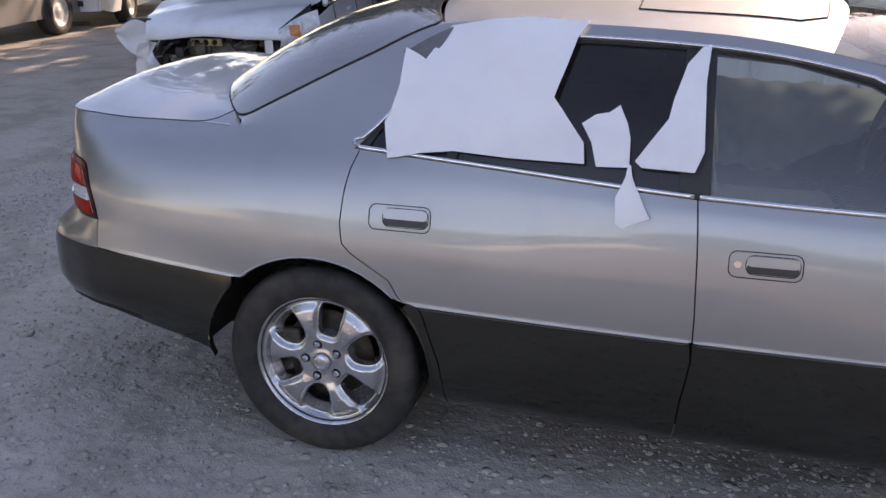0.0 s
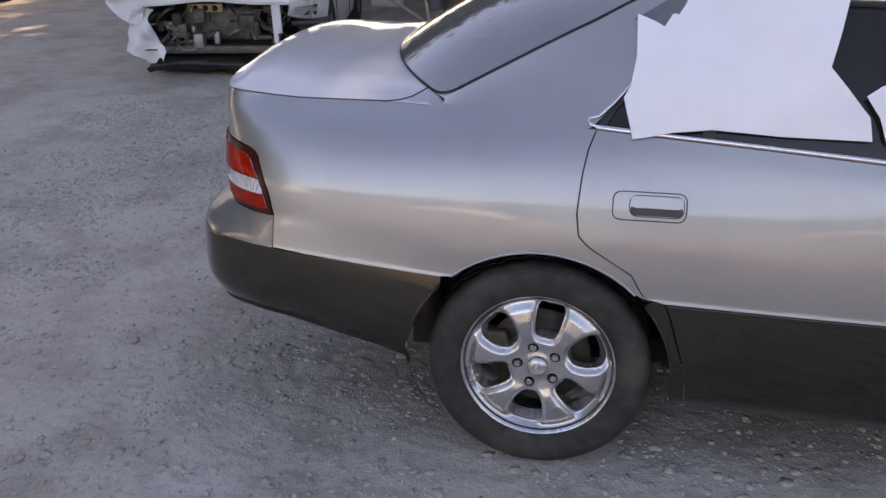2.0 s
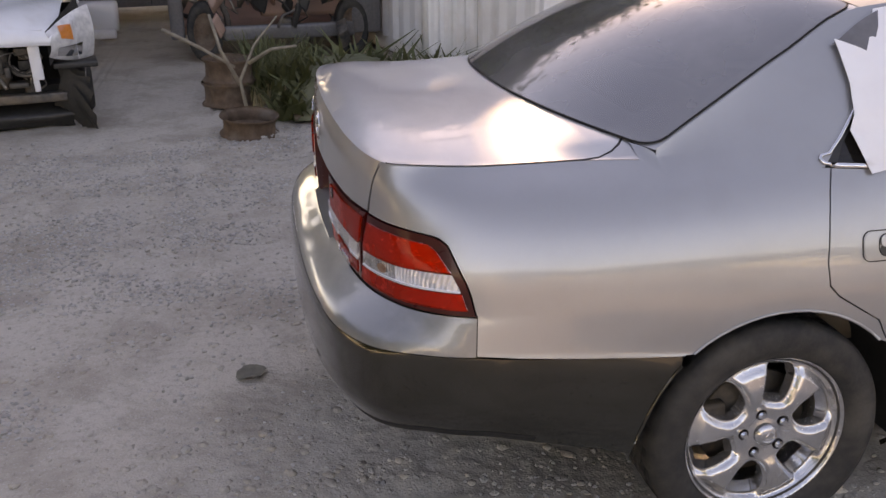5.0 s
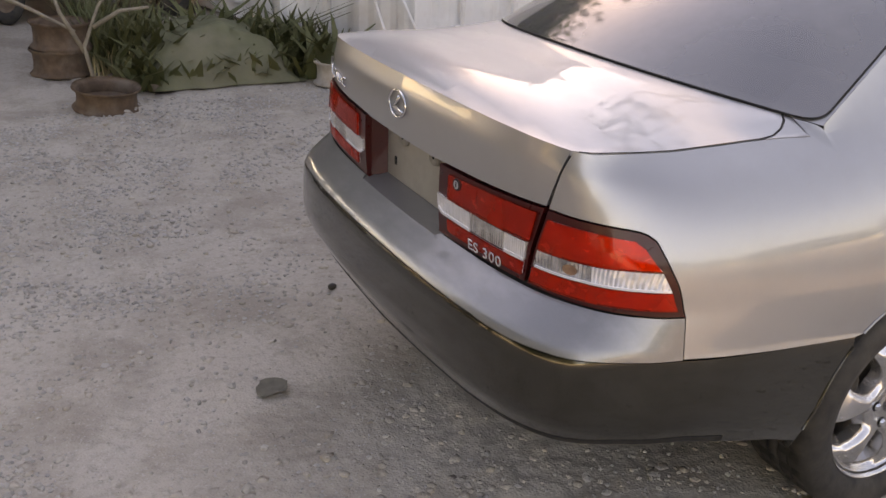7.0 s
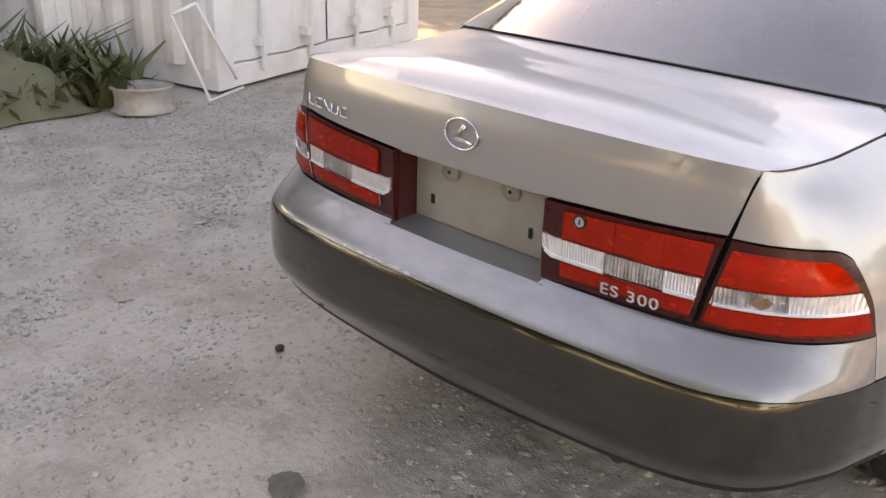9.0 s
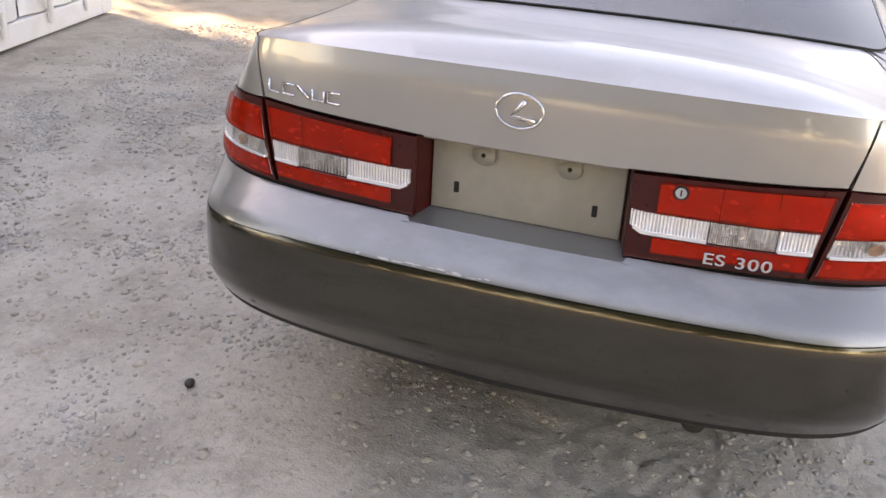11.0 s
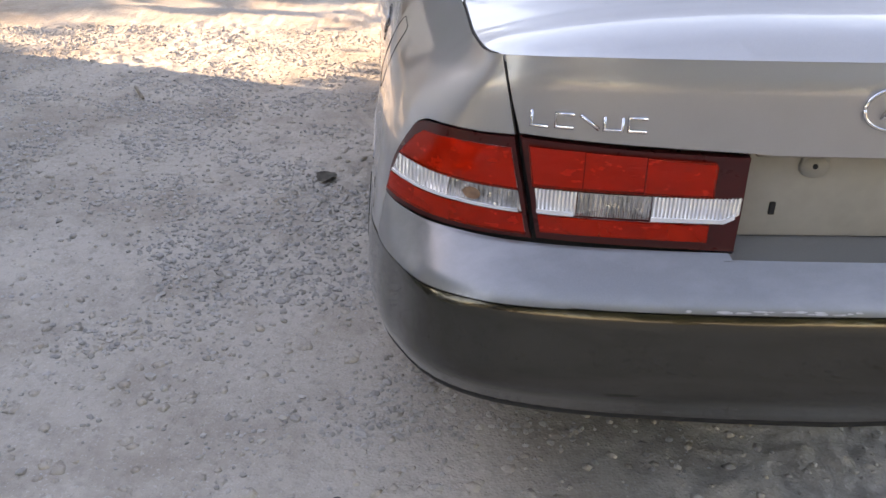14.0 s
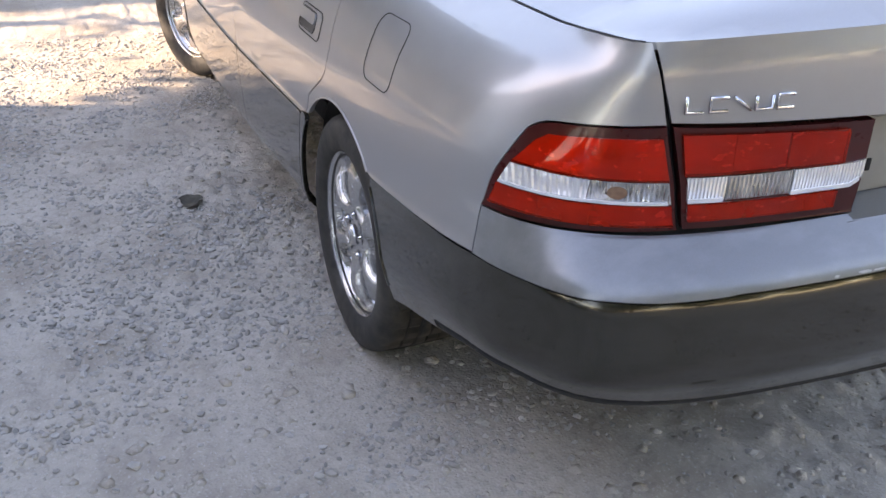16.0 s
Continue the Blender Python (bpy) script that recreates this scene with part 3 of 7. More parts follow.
def lid_top(a, b):
    """The boot lid's top: x, y."""
    x, y = np.asarray(a, float), np.asarray(b, float)
    d = np.clip((x - lid_rear(y)) / 0.16, 0, 1)
    d = 1 - (1 - d) ** 3
    q = np.clip(1 - (np.abs(y) / np.maximum(LID_Y(x), 0.3)) ** 2.7, 0, 1)
    z = LID_Z(x) + q * (0.066 + 0.010 * np.clip((x + 0.9) / 0.4, 0, 1))
    far = np.clip(1 - (glass_foot(y) - x) / 0.2, 0, 1)
    far = far * far * (3 - 2 * far) * np.clip((LID_Y(x) - np.abs(y)) / 0.06, 0, 1)
    z = z + (1.026 + 0.058 * np.clip(1 - (np.abs(y) / 0.682) ** 2.6, 0, 1) - z) * far
    rear = lid_rear_z(y)
    return np.stack([x, y, rear + (z - rear) * d], 1)


# ---- the sedan: its panels ----
car = thing("sedan", "champagne silver sedan with dark grey lower body, parked on gravel", "car")
MOLD = hermite([-0.80, -0.738, -0.256, 0.33, 1.11, 2.2, 2.4], [0.628, 0.622, 0.580, 0.547, 0.540, 0.540, 0.542])
ARCH = [(0.008 + 0.368 * math.cos(radians(a)), 0.305 + 0.362 * math.sin(radians(a))) for a in range(-14, 196, 6)]
FARCH = [(2.675 + 0.368 * math.cos(radians(a)), 0.305 + 0.362 * math.sin(radians(a))) for a in range(-14, 196, 6)]
DOORGAP = [(0.135, 0.978), (0.118, 0.93), (0.108, 0.875), (0.100, 0.776), (0.108, 0.72), (0.135, 0.692), (0.170, 0.670), (0.252, 0.619), (0.322, 0.552)]
DOORGAP_LOW = [(0.322, 0.552), (0.372, 0.461), (0.398, 0.38), (0.412, 0.30), (0.42, 0.22)]
SEAM = [(1.092, 0.921), (1.105, 0.777), (1.112, 0.61), (1.112, 0.484), (1.092, 0.35), (1.075, 0.22)]
mold_pts = lambda a, b: [(x, float(MOLD(x))) for x in np.linspace(a, b, max(3, int(abs(b - a) / 0.08)))]

# inner shell: closes the gaps, the arches and the underside
us = np.concatenate([-ARC[::-26], ARC[26::26]])
vs_, fs_ = [], []
lv = np.array([1.05, 1.8, 3, 4.3, 5.5, 7, 8.4, 9.5]) * H
for u in us:
    P = body(np.full(len(lv), u), lv)
    cx, cy = np.clip(P[:, 0], -0.85, 3.5), P[:, 1]
    n = normals_of(body, np.stack([np.full(len(lv), u), lv], 1), -1.0)
    vs_ += [tuple(p) for p in P - n * 0.022]
k = len(lv)


def in_arch(p):
    return any(math.hypot(p[0] - c, p[2] - 0.305) < 0.47 for c in (0.008, 2.675)) and abs(p[1]) > 0.5


for i in range(len(us) - 1):
    for j in range(k - 1):
        q = (i * k + j, i * k + j + 1, (i + 1) * k + j + 1, (i + 1) * k + j)
        mid = np.mean([vs_[w] for w in q], 0)
        if not in_arch(mid) and not (mid[0] < -0.8 and abs(mid[1]) < 0.215 and mid[2] > 0.69):
            fs_.append(q)
mesh_ob("inner_shell", vs_, fs_, M["seam"], car, True, None, "black inner body shell")
bm = bmesh.new()
box(bm, (-0.40, -0.58, 0.22), (3.3, 0.58, 0.30))
box(bm, (-0.80, -0.50, 0.40), (-0.35, 0.50, 0.62))
part("floor_pan", bm, M["seam"], car, "black underbody", False)
for cxx in (0.008, 2.675):
    for s in (-1, 1):
        ring = [(0.398, 0.80), (0.396, 0.52), (0.12, 0.515)]
        v = [(cxx + r * math.cos(a), s * o, 0.305 + r * math.sin(a)) for a in np.linspace(radians(-10), radians(177), 44) for r, o in ring]
        keep = [(3 * i + j, 3 * i + 3 + j, 3 * i + 4 + j, 3 * i + 1 + j) for i in range(43) for j in range(2)]
        mesh_ob("wheel_arch_liner", v, keep, M["trim"], car, True, None, "black plastic arch liner")

# quarter panels, with the tail lamp and lid edges cut out
lamp_edge = [(-0.738, 0.711), (-0.752, 0.76), (-0.775, 0.81), (-0.798, 0.850)]
LG_TOP = (float(across(0.602)), level(across(0.602), 0.897))
LG_BOT = (float(across(0.563)), level(across(0.563), 0.716))
LAMP_TOP = [(float(along(-0.812)), level(along(-0.812), 0.868)), (float(along(-0.845)), level(along(-0.845), 0.882)), (float(across(0.685)), level(across(0.685), 0.891)), LG_TOP]
LAMP_CURVE = [tuple(p) for p in catmull([(float(along(x)), level(along(x), z)) for x, z in lamp_edge] + LAMP_TOP, 5)]
LID_CORNER = (U_CORNER + 0.002, TOP * H)
quarter = ([(float(along(x)), level(along(x), z)) for x, z in mold_pts(-0.258, -0.738)]
           + LAMP_CURVE + [LID_CORNER]
           + [(u, TOP * H) for u in np.linspace(LID_CORNER[0], float(along(0.135)), 40)[1:]]
           + [(float(along(x)), level(along(x), z)) for x, z in DOORGAP[1:]]
           + [(float(along(x)), level(along(x), z)) for x, z in [p for p in ARCH if p[1] > float(MOLD(p[0])) - 0.004]])
both("quarter_panel", quarter, body, M["paint"], car, out=-1.0, gap=0.0018, step=0.026, label="champagne silver rear quarter panel")
dog = ([(0.322, 0.552)] + DOORGAP_LOW[1:] + [(0.385, 0.22)] + [p for p in ARCH if p[0] > 0.2 and 0.215 < p[1] < float(MOLD(p[0])) - 0.004])
both("quarter_dogleg", [(float(along(x)), level(along(x), z)) for x, z in dog], body, M["clad"], car, out=-1.0, gap=0.002, step=0.02)

# doors
rear_up = DOORGAP[::-1] + [(x, 9.9) for x in np.linspace(0.16, 1.08, 16)] + SEAM[:3] + [(1.112, 0.543)] + mold_pts(1.10, 0.34)
conv = lambda poly: [(float(along(x)), TOP * H if z > 2 else level(along(x), z)) for x, z in poly]


def handle_at(x0, x1, z0, z1, radius=0.02):
    """A flush pull handle: a cup with its shade put into the colour, and a bar."""
    r = min(radius, (z1 - z0) / 2.2)
    return [(cx + r * math.cos(a), cz + r * math.sin(a)) for cx, cz, q in ((x0 + r, z0 + r, 2), (x1 - r, z0 + r, 3), (x1 - r, z1 - r, 0), (x0 + r, z1 - r, 1))
            for a in np.linspace(q * math.pi / 2, (q + 1) * math.pi / 2, 5)]


def handle(door, s, x0, x1, z0, z1, keyhole=False):
    sg = lambda poly: flip(poly) if s < 0 else poly
    plate = handle_at(x0, x1, z0, z1)
    hp = panel("door_handle", sg(conv(plate)), body, M["paint"], door, step=0.012, out=-1.0, gap=0.002, lift=0.0015, thick=0.01, label="flush body-coloured door handle")
    # flat dark panel, its colour standing for the shade in the cup
    panel("handle_cup", sg(conv(handle_at(x0 + 0.042, x1 - 0.006, z0 + 0.010, z0 + 0.036))), body, M["cup"], hp, step=0.01, out=-1.0, gap=0, lift=0.0022, thick=0.004)
    panel("handle_bar", sg(conv(handle_at(x0 + 0.042, x1 - 0.006, z0 + 0.030, z1 - 0.008))), body, M["paint"], hp, step=0.008, out=-1.0, gap=0, lift=0.007, thick=0.01)
    line = [(x, z) for x, z in dens(handle_at(x0 - 0.002, x1 + 0.002, z0 - 0.002, z1 + 0.002), 0.012)]
    L = sg(conv(line + line[:1]))
    strip("handle_gap", L, body, 0.0026, M["seam"], hp, lift=0.0008, out=-1.0, height=0.0012)
    line = dens(handle_at(x0 + 0.040, x1 - 0.004, z0 + 0.008, z1 - 0.006), 0.012)
    strip("handle_gap", sg(conv(line + line[:1])), body, 0.002, M["seam"], hp, lift=0.0018, out=-1.0, height=0.0012)
    if keyhole:
        c = (x0 + 0.02, (z0 + z1) / 2)
        ring = [(c[0] + 0.009 * math.cos(a), c[1] + 0.009 * math.sin(a)) for a in np.linspace(0, 2 * math.pi, 14, endpoint=False)]
        panel("key_lock", sg(conv(ring)), body, M["chrome"], hp, step=0.006, out=-1.0, gap=0, lift=0.004, thick=0.004, label="round chrome key lock")


rear_doors = both("rear_door", conv(rear_up), body, M["paint"], car, out=-1.0, gap=0.002, step=0.028, label="champagne silver rear door")
low = DOORGAP_LOW[::-1] + mold_pts(0.33, 1.105) + [(1.112, 0.484), (1.092, 0.35), (1.075, 0.22)]
for d, s in zip(rear_doors, (-1, 1)):
    panel("door_cladding", flip(conv(low)) if s < 0 else conv(low), body, M["clad"], d, out=-1.0, gap=0.002, step=0.03, label="dark grey lower door cladding")
    handle(d, s, 0.192, 0.372, 0.772, 0.838)
front_up = SEAM[:3][::-1] + [(x, 9.9) for x in np.linspace(1.10, 2.10, 18)] + [(2.16, 0.86), (2.20, 0.75), (2.215, 0.543)] + mold_pts(2.20, 1.12)
front_doors = both("front_door", conv([(1.112, 0.543)] + front_up), body, M["paint"], car, out=-1.0, gap=0.002, step=0.03, label="champagne silver front door")
flow = [(1.075, 0.22), (1.092, 0.35), (1.112, 0.484), (1.112, 0.538)] + mold_pts(1.15, 2.20) + [(2.215, 0.48), (2.21, 0.22)]
for d, s in zip(front_doors, (-1, 1)):
    panel("door_cladding", flip(conv(flow)) if s < 0 else conv(flow), body, M["clad"], d, out=-1.0, gap=0.002, step=0.03)
    handle(d, s, 1.186, 1.362, 0.742, 0.806, True)
# front wings and front end
wing = [(2.215, 0.545), (2.20, 0.75), (2.165, 0.86)] + [(x, 9.9) for x in np.linspace(2.14, 3.25, 20)] + [(3.25, 0.62), (3.10, 0.55)] + [p for p in FARCH if p[1] > 0.545 and p[0] > 2.3] + [(2.30, 0.545)]
both("front_wing", conv(wing), body, M["paint"], car, out=-1.0, gap=0.002, step=0.035)
wlow = [(2.21, 0.22), (2.215, 0.54), (2.39, 0.54)] + [p for p in FARCH[::-1] if p[0] < 2.4 and 0.23 < p[1] < 0.54] + [(2.31, 0.22)]
both("wing_cladding", conv(wlow), body, M["clad"], car, out=-1.0, gap=0.002, step=0.03)
uf = float(along(3.12))
for name, lo_, hi_, mt in (("front_bumper", 0, 4, "clad"), ("front_bumper_top", 4, 10, "paint")):
    uu = np.concatenate([np.linspace(uf, ARC[-1] - 0.001, 40), -np.linspace(uf, ARC[-1] - 0.001, 40)[::-1]])
    ll = np.linspace(lo_, hi_, 9) * H
    v = np.vstack([body(np.full(9, u), ll) for u in uu])
    f = [(i * 9 + j, (i + 1) * 9 + j, (i + 1) * 9 + j + 1, i * 9 + j + 1) for i in range(len(uu) - 1) for j in range(8)]
    mesh_ob(name, v, f, M[mt], car)
# bonnet
xs = np.linspace(2.1, 3.55, 24)
v, f = [], []
hood_e = body(along(np.linspace(2.1, 3.25, 24)), np.full(24, TOP * H))
for i in range(24):
    x0, y0, z0 = hood_e[i]
    for s in np.linspace(-1, 1, 17):
        xx = x0 + (1 - s * s) * np.interp(i, [0, 23], [0.12, 0.30])
        v.append((xx, s * y0, z0 + 0.05 * (1 - s * s) * (1 - (i / 23) ** 3)))
f = [(i * 17 + j, i * 17 + j + 1, (i + 1) * 17 + j + 1, (i + 1) * 17 + j) for i in range(23) for j in range(16)]
mesh_ob("bonnet", v, f, M["paint"], car)

# rear bumper: painted top and dark lower shell
ub = float(along(-0.738))
top_line = [(u, level(u, 0.708 if abs(u) > across(0.224) else 0.700)) for u in np.linspace(-ub, ub, 260)]
mold_u = lambda u: 0.634 if u < across(0.5) else float(np.interp(u, [across(0.5), along(-0.835), along(-0.738), along(-0.256)], [0.632, 0.622, 0.620, 0.582]))
crease = [(u, level(u, mold_u(abs(u)))) for u in np.linspace(ub, -ub, 90)]
bumper = panel("rear_bumper", top_line + crease, body, M["bumper"], car, out=-1.0, gap=0.0005, step=0.022, label="silver bumper top with scuffed, flaking paint")
arch_low = [p for p in ARCH if p[0] < 0 and 0.245 < p[1] < 0.576]
al = [(float(along(x)), level(along(x), z)) for x, z in arch_low]
lowline = [(u, level(u, float(np.interp(u, [0, across(0.66), along(-0.835), along(-0.70), along(-0.45), along(-0.36)], [0.374, 0.398, 0.412, 0.404, 0.350, 0.318])))) for u in np.linspace(0, al[-1][0] - 0.004, 50)]
crl = [(u, level(u, mold_u(u) - 0.002)) for u in np.linspace(0, al[0][0], 60)]
full = crl + al + lowline[::-1] + [(-a, b) for a, b in lowline[1:]] + [(-a, b) for a, b in al[::-1]] + [(-a, b) for a, b in crl[::-1][:-1]]
panel("rear_bumper_cladding", full, body, M["clad"], car, out=-1.0, gap=0.0003, step=0.028, thick=0.02, label="dark grey lower rear bumper")
# black strip laid on for the shade of the turned-under lower edge
lip = [(u, v + 0.011) for u, v in lowline if u < float(along(-0.60))]
strip("bumper_lip", [(-u, v) for u, v in lip[:0:-1]] + lip, body, 0.018, M["seam"], car, lift=0.0003, out=-1.0, height=0.0008, label="black strip standing for the shade under the bumper's lower edge")
# rolled lips of the wheel arches
for s in (-1, 1):
    for arch, zlim in ((ARCH, 0.225), (FARCH, 0.235)):
        hi = [p for p in arch if p[1] > float(MOLD(p[0])) + 0.004]
        lo = [[p for p in arch if p[1] <= float(MOLD(p[0])) + 0.004 and p[1] > (0.33 if k < 0 and arch is ARCH else zlim) and k * (p[0] - arch[17][0]) > 0] for k in (1, -1)]
        for line, mt in ((hi, "paint"), (lo[0], "clad"), (lo[1], "clad")):
            if len(line) > 1:
                strip("arch_lip", [(s * float(along(x)), level(along(x), z)) for x, z in line], body, 0.007, M[mt], car, lift=0.0006, out=-1.0, height=0.003)
# highlights along the waist moulding: a thin bright bead under the gap
for s in (-1, 1):
    for a, b in ((0.345, 1.105), (1.12, 2.205)):
        strip("side_moulding", [(s * float(along(x)), level(along(x), float(MOLD(x)) - 0.006)) for x in np.linspace(a, b, 30)], body, 0.007, M["clad"], car, out=-1.0, height=0.0012)

# boot lid: face, top and edge
face_u = float(across(0.596))
f_lo = [(u, level(u, float(np.interp(abs(u), [0, across(0.19), across(0.21), face_u], [0.886, 0.886, 0.888, 0.901])))) for u in np.linspace(-face_u, face_u, 60)]
c9 = U_CORNER - 0.0015
face = f_lo + [(0.45 * c9 + 0.55 * float(across(0.596)), level(across(0.610), 0.955)), (c9, TOP * H)] + [(u, TOP * H) for u in np.linspace(c9, -c9, 60)[1:-1]] + [(-c9, TOP * H), (-(0.45 * c9 + 0.55 * float(across(0.596))), level(across(0.610), 0.955))]
lid = panel("boot_lid", face, body, M["paint"], car, out=-1.0, gap=0.0008, step=0.022, label="champagne silver boot lid")
ys = np.linspace(-0.622, 0.622, 50)
tl = [(float(lid_rear(y)), float(y)) for y in ys]
SEAM_IN = [(-0.41, 0.6615), (-0.375, 0.648), (-0.350, 0.629), (-0.336, 0.609)]
edge_side = [(x, float(LID_Y(x)) - 0.0035) for x in np.linspace(-0.905, -0.45, 24)] + SEAM_IN
foot_line = [(float(glass_foot(y)) + 0.004, float(y)) for y in np.linspace(0.594, -0.594, 44)]
tl += edge_side + foot_line + [(x, -y) for x, y in edge_side[::-1]]
panel("lid_top", tl, lid_top, M["deck"], lid, out=1.0, gap=0.0, step=0.026, label="dusty boot lid top with light scratches")
for s in (-1, 1):
    line = [(x, s * (y + 0.0016)) for x, y in edge_side]
    strip("lid_gap", line, lid_top, 0.0042, M["seam"], lid, lift=0.0002, out=1.0, height=0.0009)
# bodywork between the lid's corner and the rear window
for s in (-1, 1):
    cv = [(x, float(LID_Y(x)) + 0.001) for x in np.linspace(-0.44, -0.24, 12)] + [(-0.24, 0.66), (-0.27, 0.66), (-0.30, 0.640), (-0.325, 0.606), (-0.333, 0.612), (-0.347, 0.633), (-0.374, 0.652), (-0.41, 0.6655)]
    panel("glass_corner_panel", [(a, s * b) for a, b in cv], lid_top, M["paint"], car, out=1.0, gap=0, step=0.02)

# tail lamps
def lamp_panels(parent, outline, name, rows, s):
    sg = lambda poly: flip(poly) if s < 0 else poly
    base = panel(name, sg(outline), body, M["darklens"], parent, out=-1.0, gap=0.002, step=0.015, lift=0.003, thick=0.02, label="dark red lamp surround")
    for nm, poly, mt, lf in rows:
        panel(nm, sg(poly), body, M[mt], base, out=-1.0, gap=0.0006, step=0.012, lift=lf, thick=0.006)
    return base


lv_ = lambda u, z: (float(u), level(u, z))
for s in (-1, 1):
    outer = [LG_BOT] + LAMP_CURVE[::-1] + [lv_(along(-0.79), 0.7115), lv_(along(-0.835), 0.7125), lv_(across(0.68), 0.7135)]
    gapu = lambda z: float(np.interp(z, [0.716, 0.897], [across(0.572), across(0.610)]))
    uo = lambda z: float(np.interp(z, [0.711, 0.76, 0.81, 0.868], [along(-0.752), along(-0.768), along(-0.794), along(-0.84)]))
    seg = lambda z0, z1, n=14: [lv_(u, z0) for u in np.linspace(gapu(z0), uo(z0), n)] + [lv_(u, z1) for u in np.linspace(uo(z1), gapu(z1), n)]
    zt = lambda z0, n=14: ([lv_(u, z0) for u in np.linspace(gapu(z0), uo(z0), n)] + [lv_(uo(0.85), 0.85), lv_(along(-0.845), 0.864), lv_(across(0.69), 0.873)] + [lv_(gapu(0.880), 0.877)])
    mixu = lambda z, q: gapu(z) + (uo(z) - gapu(z)) * q
    seg2o = lambda z0, z1, qa, qb, n=10: [lv_(mixu(z0, q), z0) for q in np.linspace(qa, qb, n)] + [lv_(mixu(z1, q), z1) for q in np.linspace(qb, qa, n)]
    rows = [("lamp_chamber", zt(0.808), "chamber", 0.005), ("lamp_chamber", seg(0.727, 0.763), "chamber", 0.005),
            ("red_lens_upper", zt(0.806), "redlens", 0.009), ("clear_lens", seg2o(0.766, 0.805, 0.46, 1.0), "clear", 0.007),
            ("lens_reflector", seg2o(0.766, 0.805, 0.0, 0.46), "clear_mid", 0.006), ("red_lens_lower", seg(0.725, 0.764), "redlens", 0.009)]
    bulb = [lv_(gapu(0.784) + 0.085 + 0.017 * math.cos(a), 0.786 + 0.012 * math.sin(a)) for a in np.linspace(0, 2 * math.pi, 14, endpoint=False)]
    rows.append(("indicator_bulb", bulb, "amber", 0.0068))
    # flat strip coloured as the sky highlight on the lens's lower bevel
    rows.append(("lens_bevel", seg2o(0.7655, 0.772, 0.02, 0.99), "bevel", 0.0095))
    lamp_panels(car, outer, "tail_lamp", rows, s)
    # inner lamp on the lid
    inner = [lv_(across(0.220), 0.709), lv_(across(0.4), 0.714), lv_(across(0.557), 0.717), lv_(across(0.595), 0.898), lv_(across(0.4), 0.889), lv_(across(0.220), 0.884)]
    go = lambda z: float(np.interp(z, [0.717, 0.898], [across(0.548), across(0.584)]))
    gi = float(across(0.272))
    red_up = [lv_(gi, 0.812), lv_(across(0.42), 0.814), lv_(go(0.82), 0.815), lv_(go(0.875), 0.885), lv_(across(0.42), 0.880), lv_(gi + 0.004, 0.874), lv_(gi, 0.868)]
    red_low = [lv_(gi, 0.730), lv_(go(0.735), 0.733), lv_(go(0.762), 0.765), lv_(gi, 0.762)]
    rows = [("lamp_chamber", [lv_(gi + 0.002, 0.814), lv_(across(0.3865), 0.815), lv_(across(0.3865), 0.876), lv_(gi + 0.002, 0.868)], "chamber", 0.0055),
            ("lamp_chamber", [lv_(across(0.3875), 0.816), lv_(across(0.4865), 0.817), lv_(across(0.4865), 0.880), lv_(across(0.3875), 0.877)], "chamber", 0.004),
            ("lamp_chamber", [lv_(across(0.4875), 0.817), lv_(go(0.82) - 0.002, 0.818), lv_(go(0.872) - 0.002, 0.882), lv_(across(0.4875), 0.881)], "chamber", 0.0055),
            ("lamp_chamber", red_low, "chamber", 0.005),
            ("red_lens_upper", red_up, "redlens", 0.010), ("red_lens_lower", red_low, "redlens", 0.010),
            ("clear_lens", [lv_(across(0.226), 0.783), lv_(across(0.250), 0.768), lv_(across(0.372), 0.768), lv_(across(0.372), 0.811), lv_(across(0.250), 0.811), lv_(across(0.226), 0.814)], "clear", 0.0085),
            ("lens_reflector", [lv_(across(0.373), 0.768), lv_(across(0.494), 0.769), lv_(across(0.494), 0.812), lv_(across(0.373), 0.811)], "clear_mid", 0.0075),
            ("clear_lens", [lv_(across(0.495), 0.769), lv_(go(0.77), 0.769), lv_(go(0.80), 0.813), lv_(across(0.495), 0.812)], "clear", 0.0085),
            ("lens_bevel", [lv_(across(0.232), 0.7765), lv_(across(0.250), 0.766), lv_(across(0.372), 0.766), lv_(across(0.372), 0.775), lv_(across(0.252), 0.775), lv_(across(0.236), 0.785)], "bevel", 0.0105),
            ("lens_bevel", [lv_(across(0.498), 0.767), lv_(go(0.768), 0.768), lv_(go(0.775), 0.777), lv_(across(0.498), 0.776)], "bevel", 0.0105)]
    lamp_panels(lid, inner, "lid_lamp", rows, s)
# lock in the right lamp
ring = [lv_(across(0.312) + 0.0145 * math.cos(a), 0.860 + 0.0145 * math.sin(a)) for a in np.linspace(0, 2 * math.pi, 18, endpoint=False)]
panel("lock_surround", flip(ring), body, M["seam"], lid, out=-1.0, gap=0, step=0.008, lift=0.0115, thick=0.006)
ring = [lv_(across(0.312) + 0.0105 * math.cos(a), 0.860 + 0.0105 * math.sin(a)) for a in np.linspace(0, 2 * math.pi, 16, endpoint=False)]
panel("boot_lock", flip(ring), body, M["chrome"], lid, out=-1.0, gap=0, step=0.008, lift=0.0125, thick=0.006, label="round chrome boot lock")

slot = [lv_(across(0.312) + a, 0.860 + b) for a, b in ((-0.0014, -0.006), (0.0014, -0.006), (0.0014, 0.006), (-0.0014, 0.006))]
panel("key_slot", flip(slot), body, M["seam"], lid, out=-1.0, gap=0, step=0.004, lift=0.0132, thick=0.001)

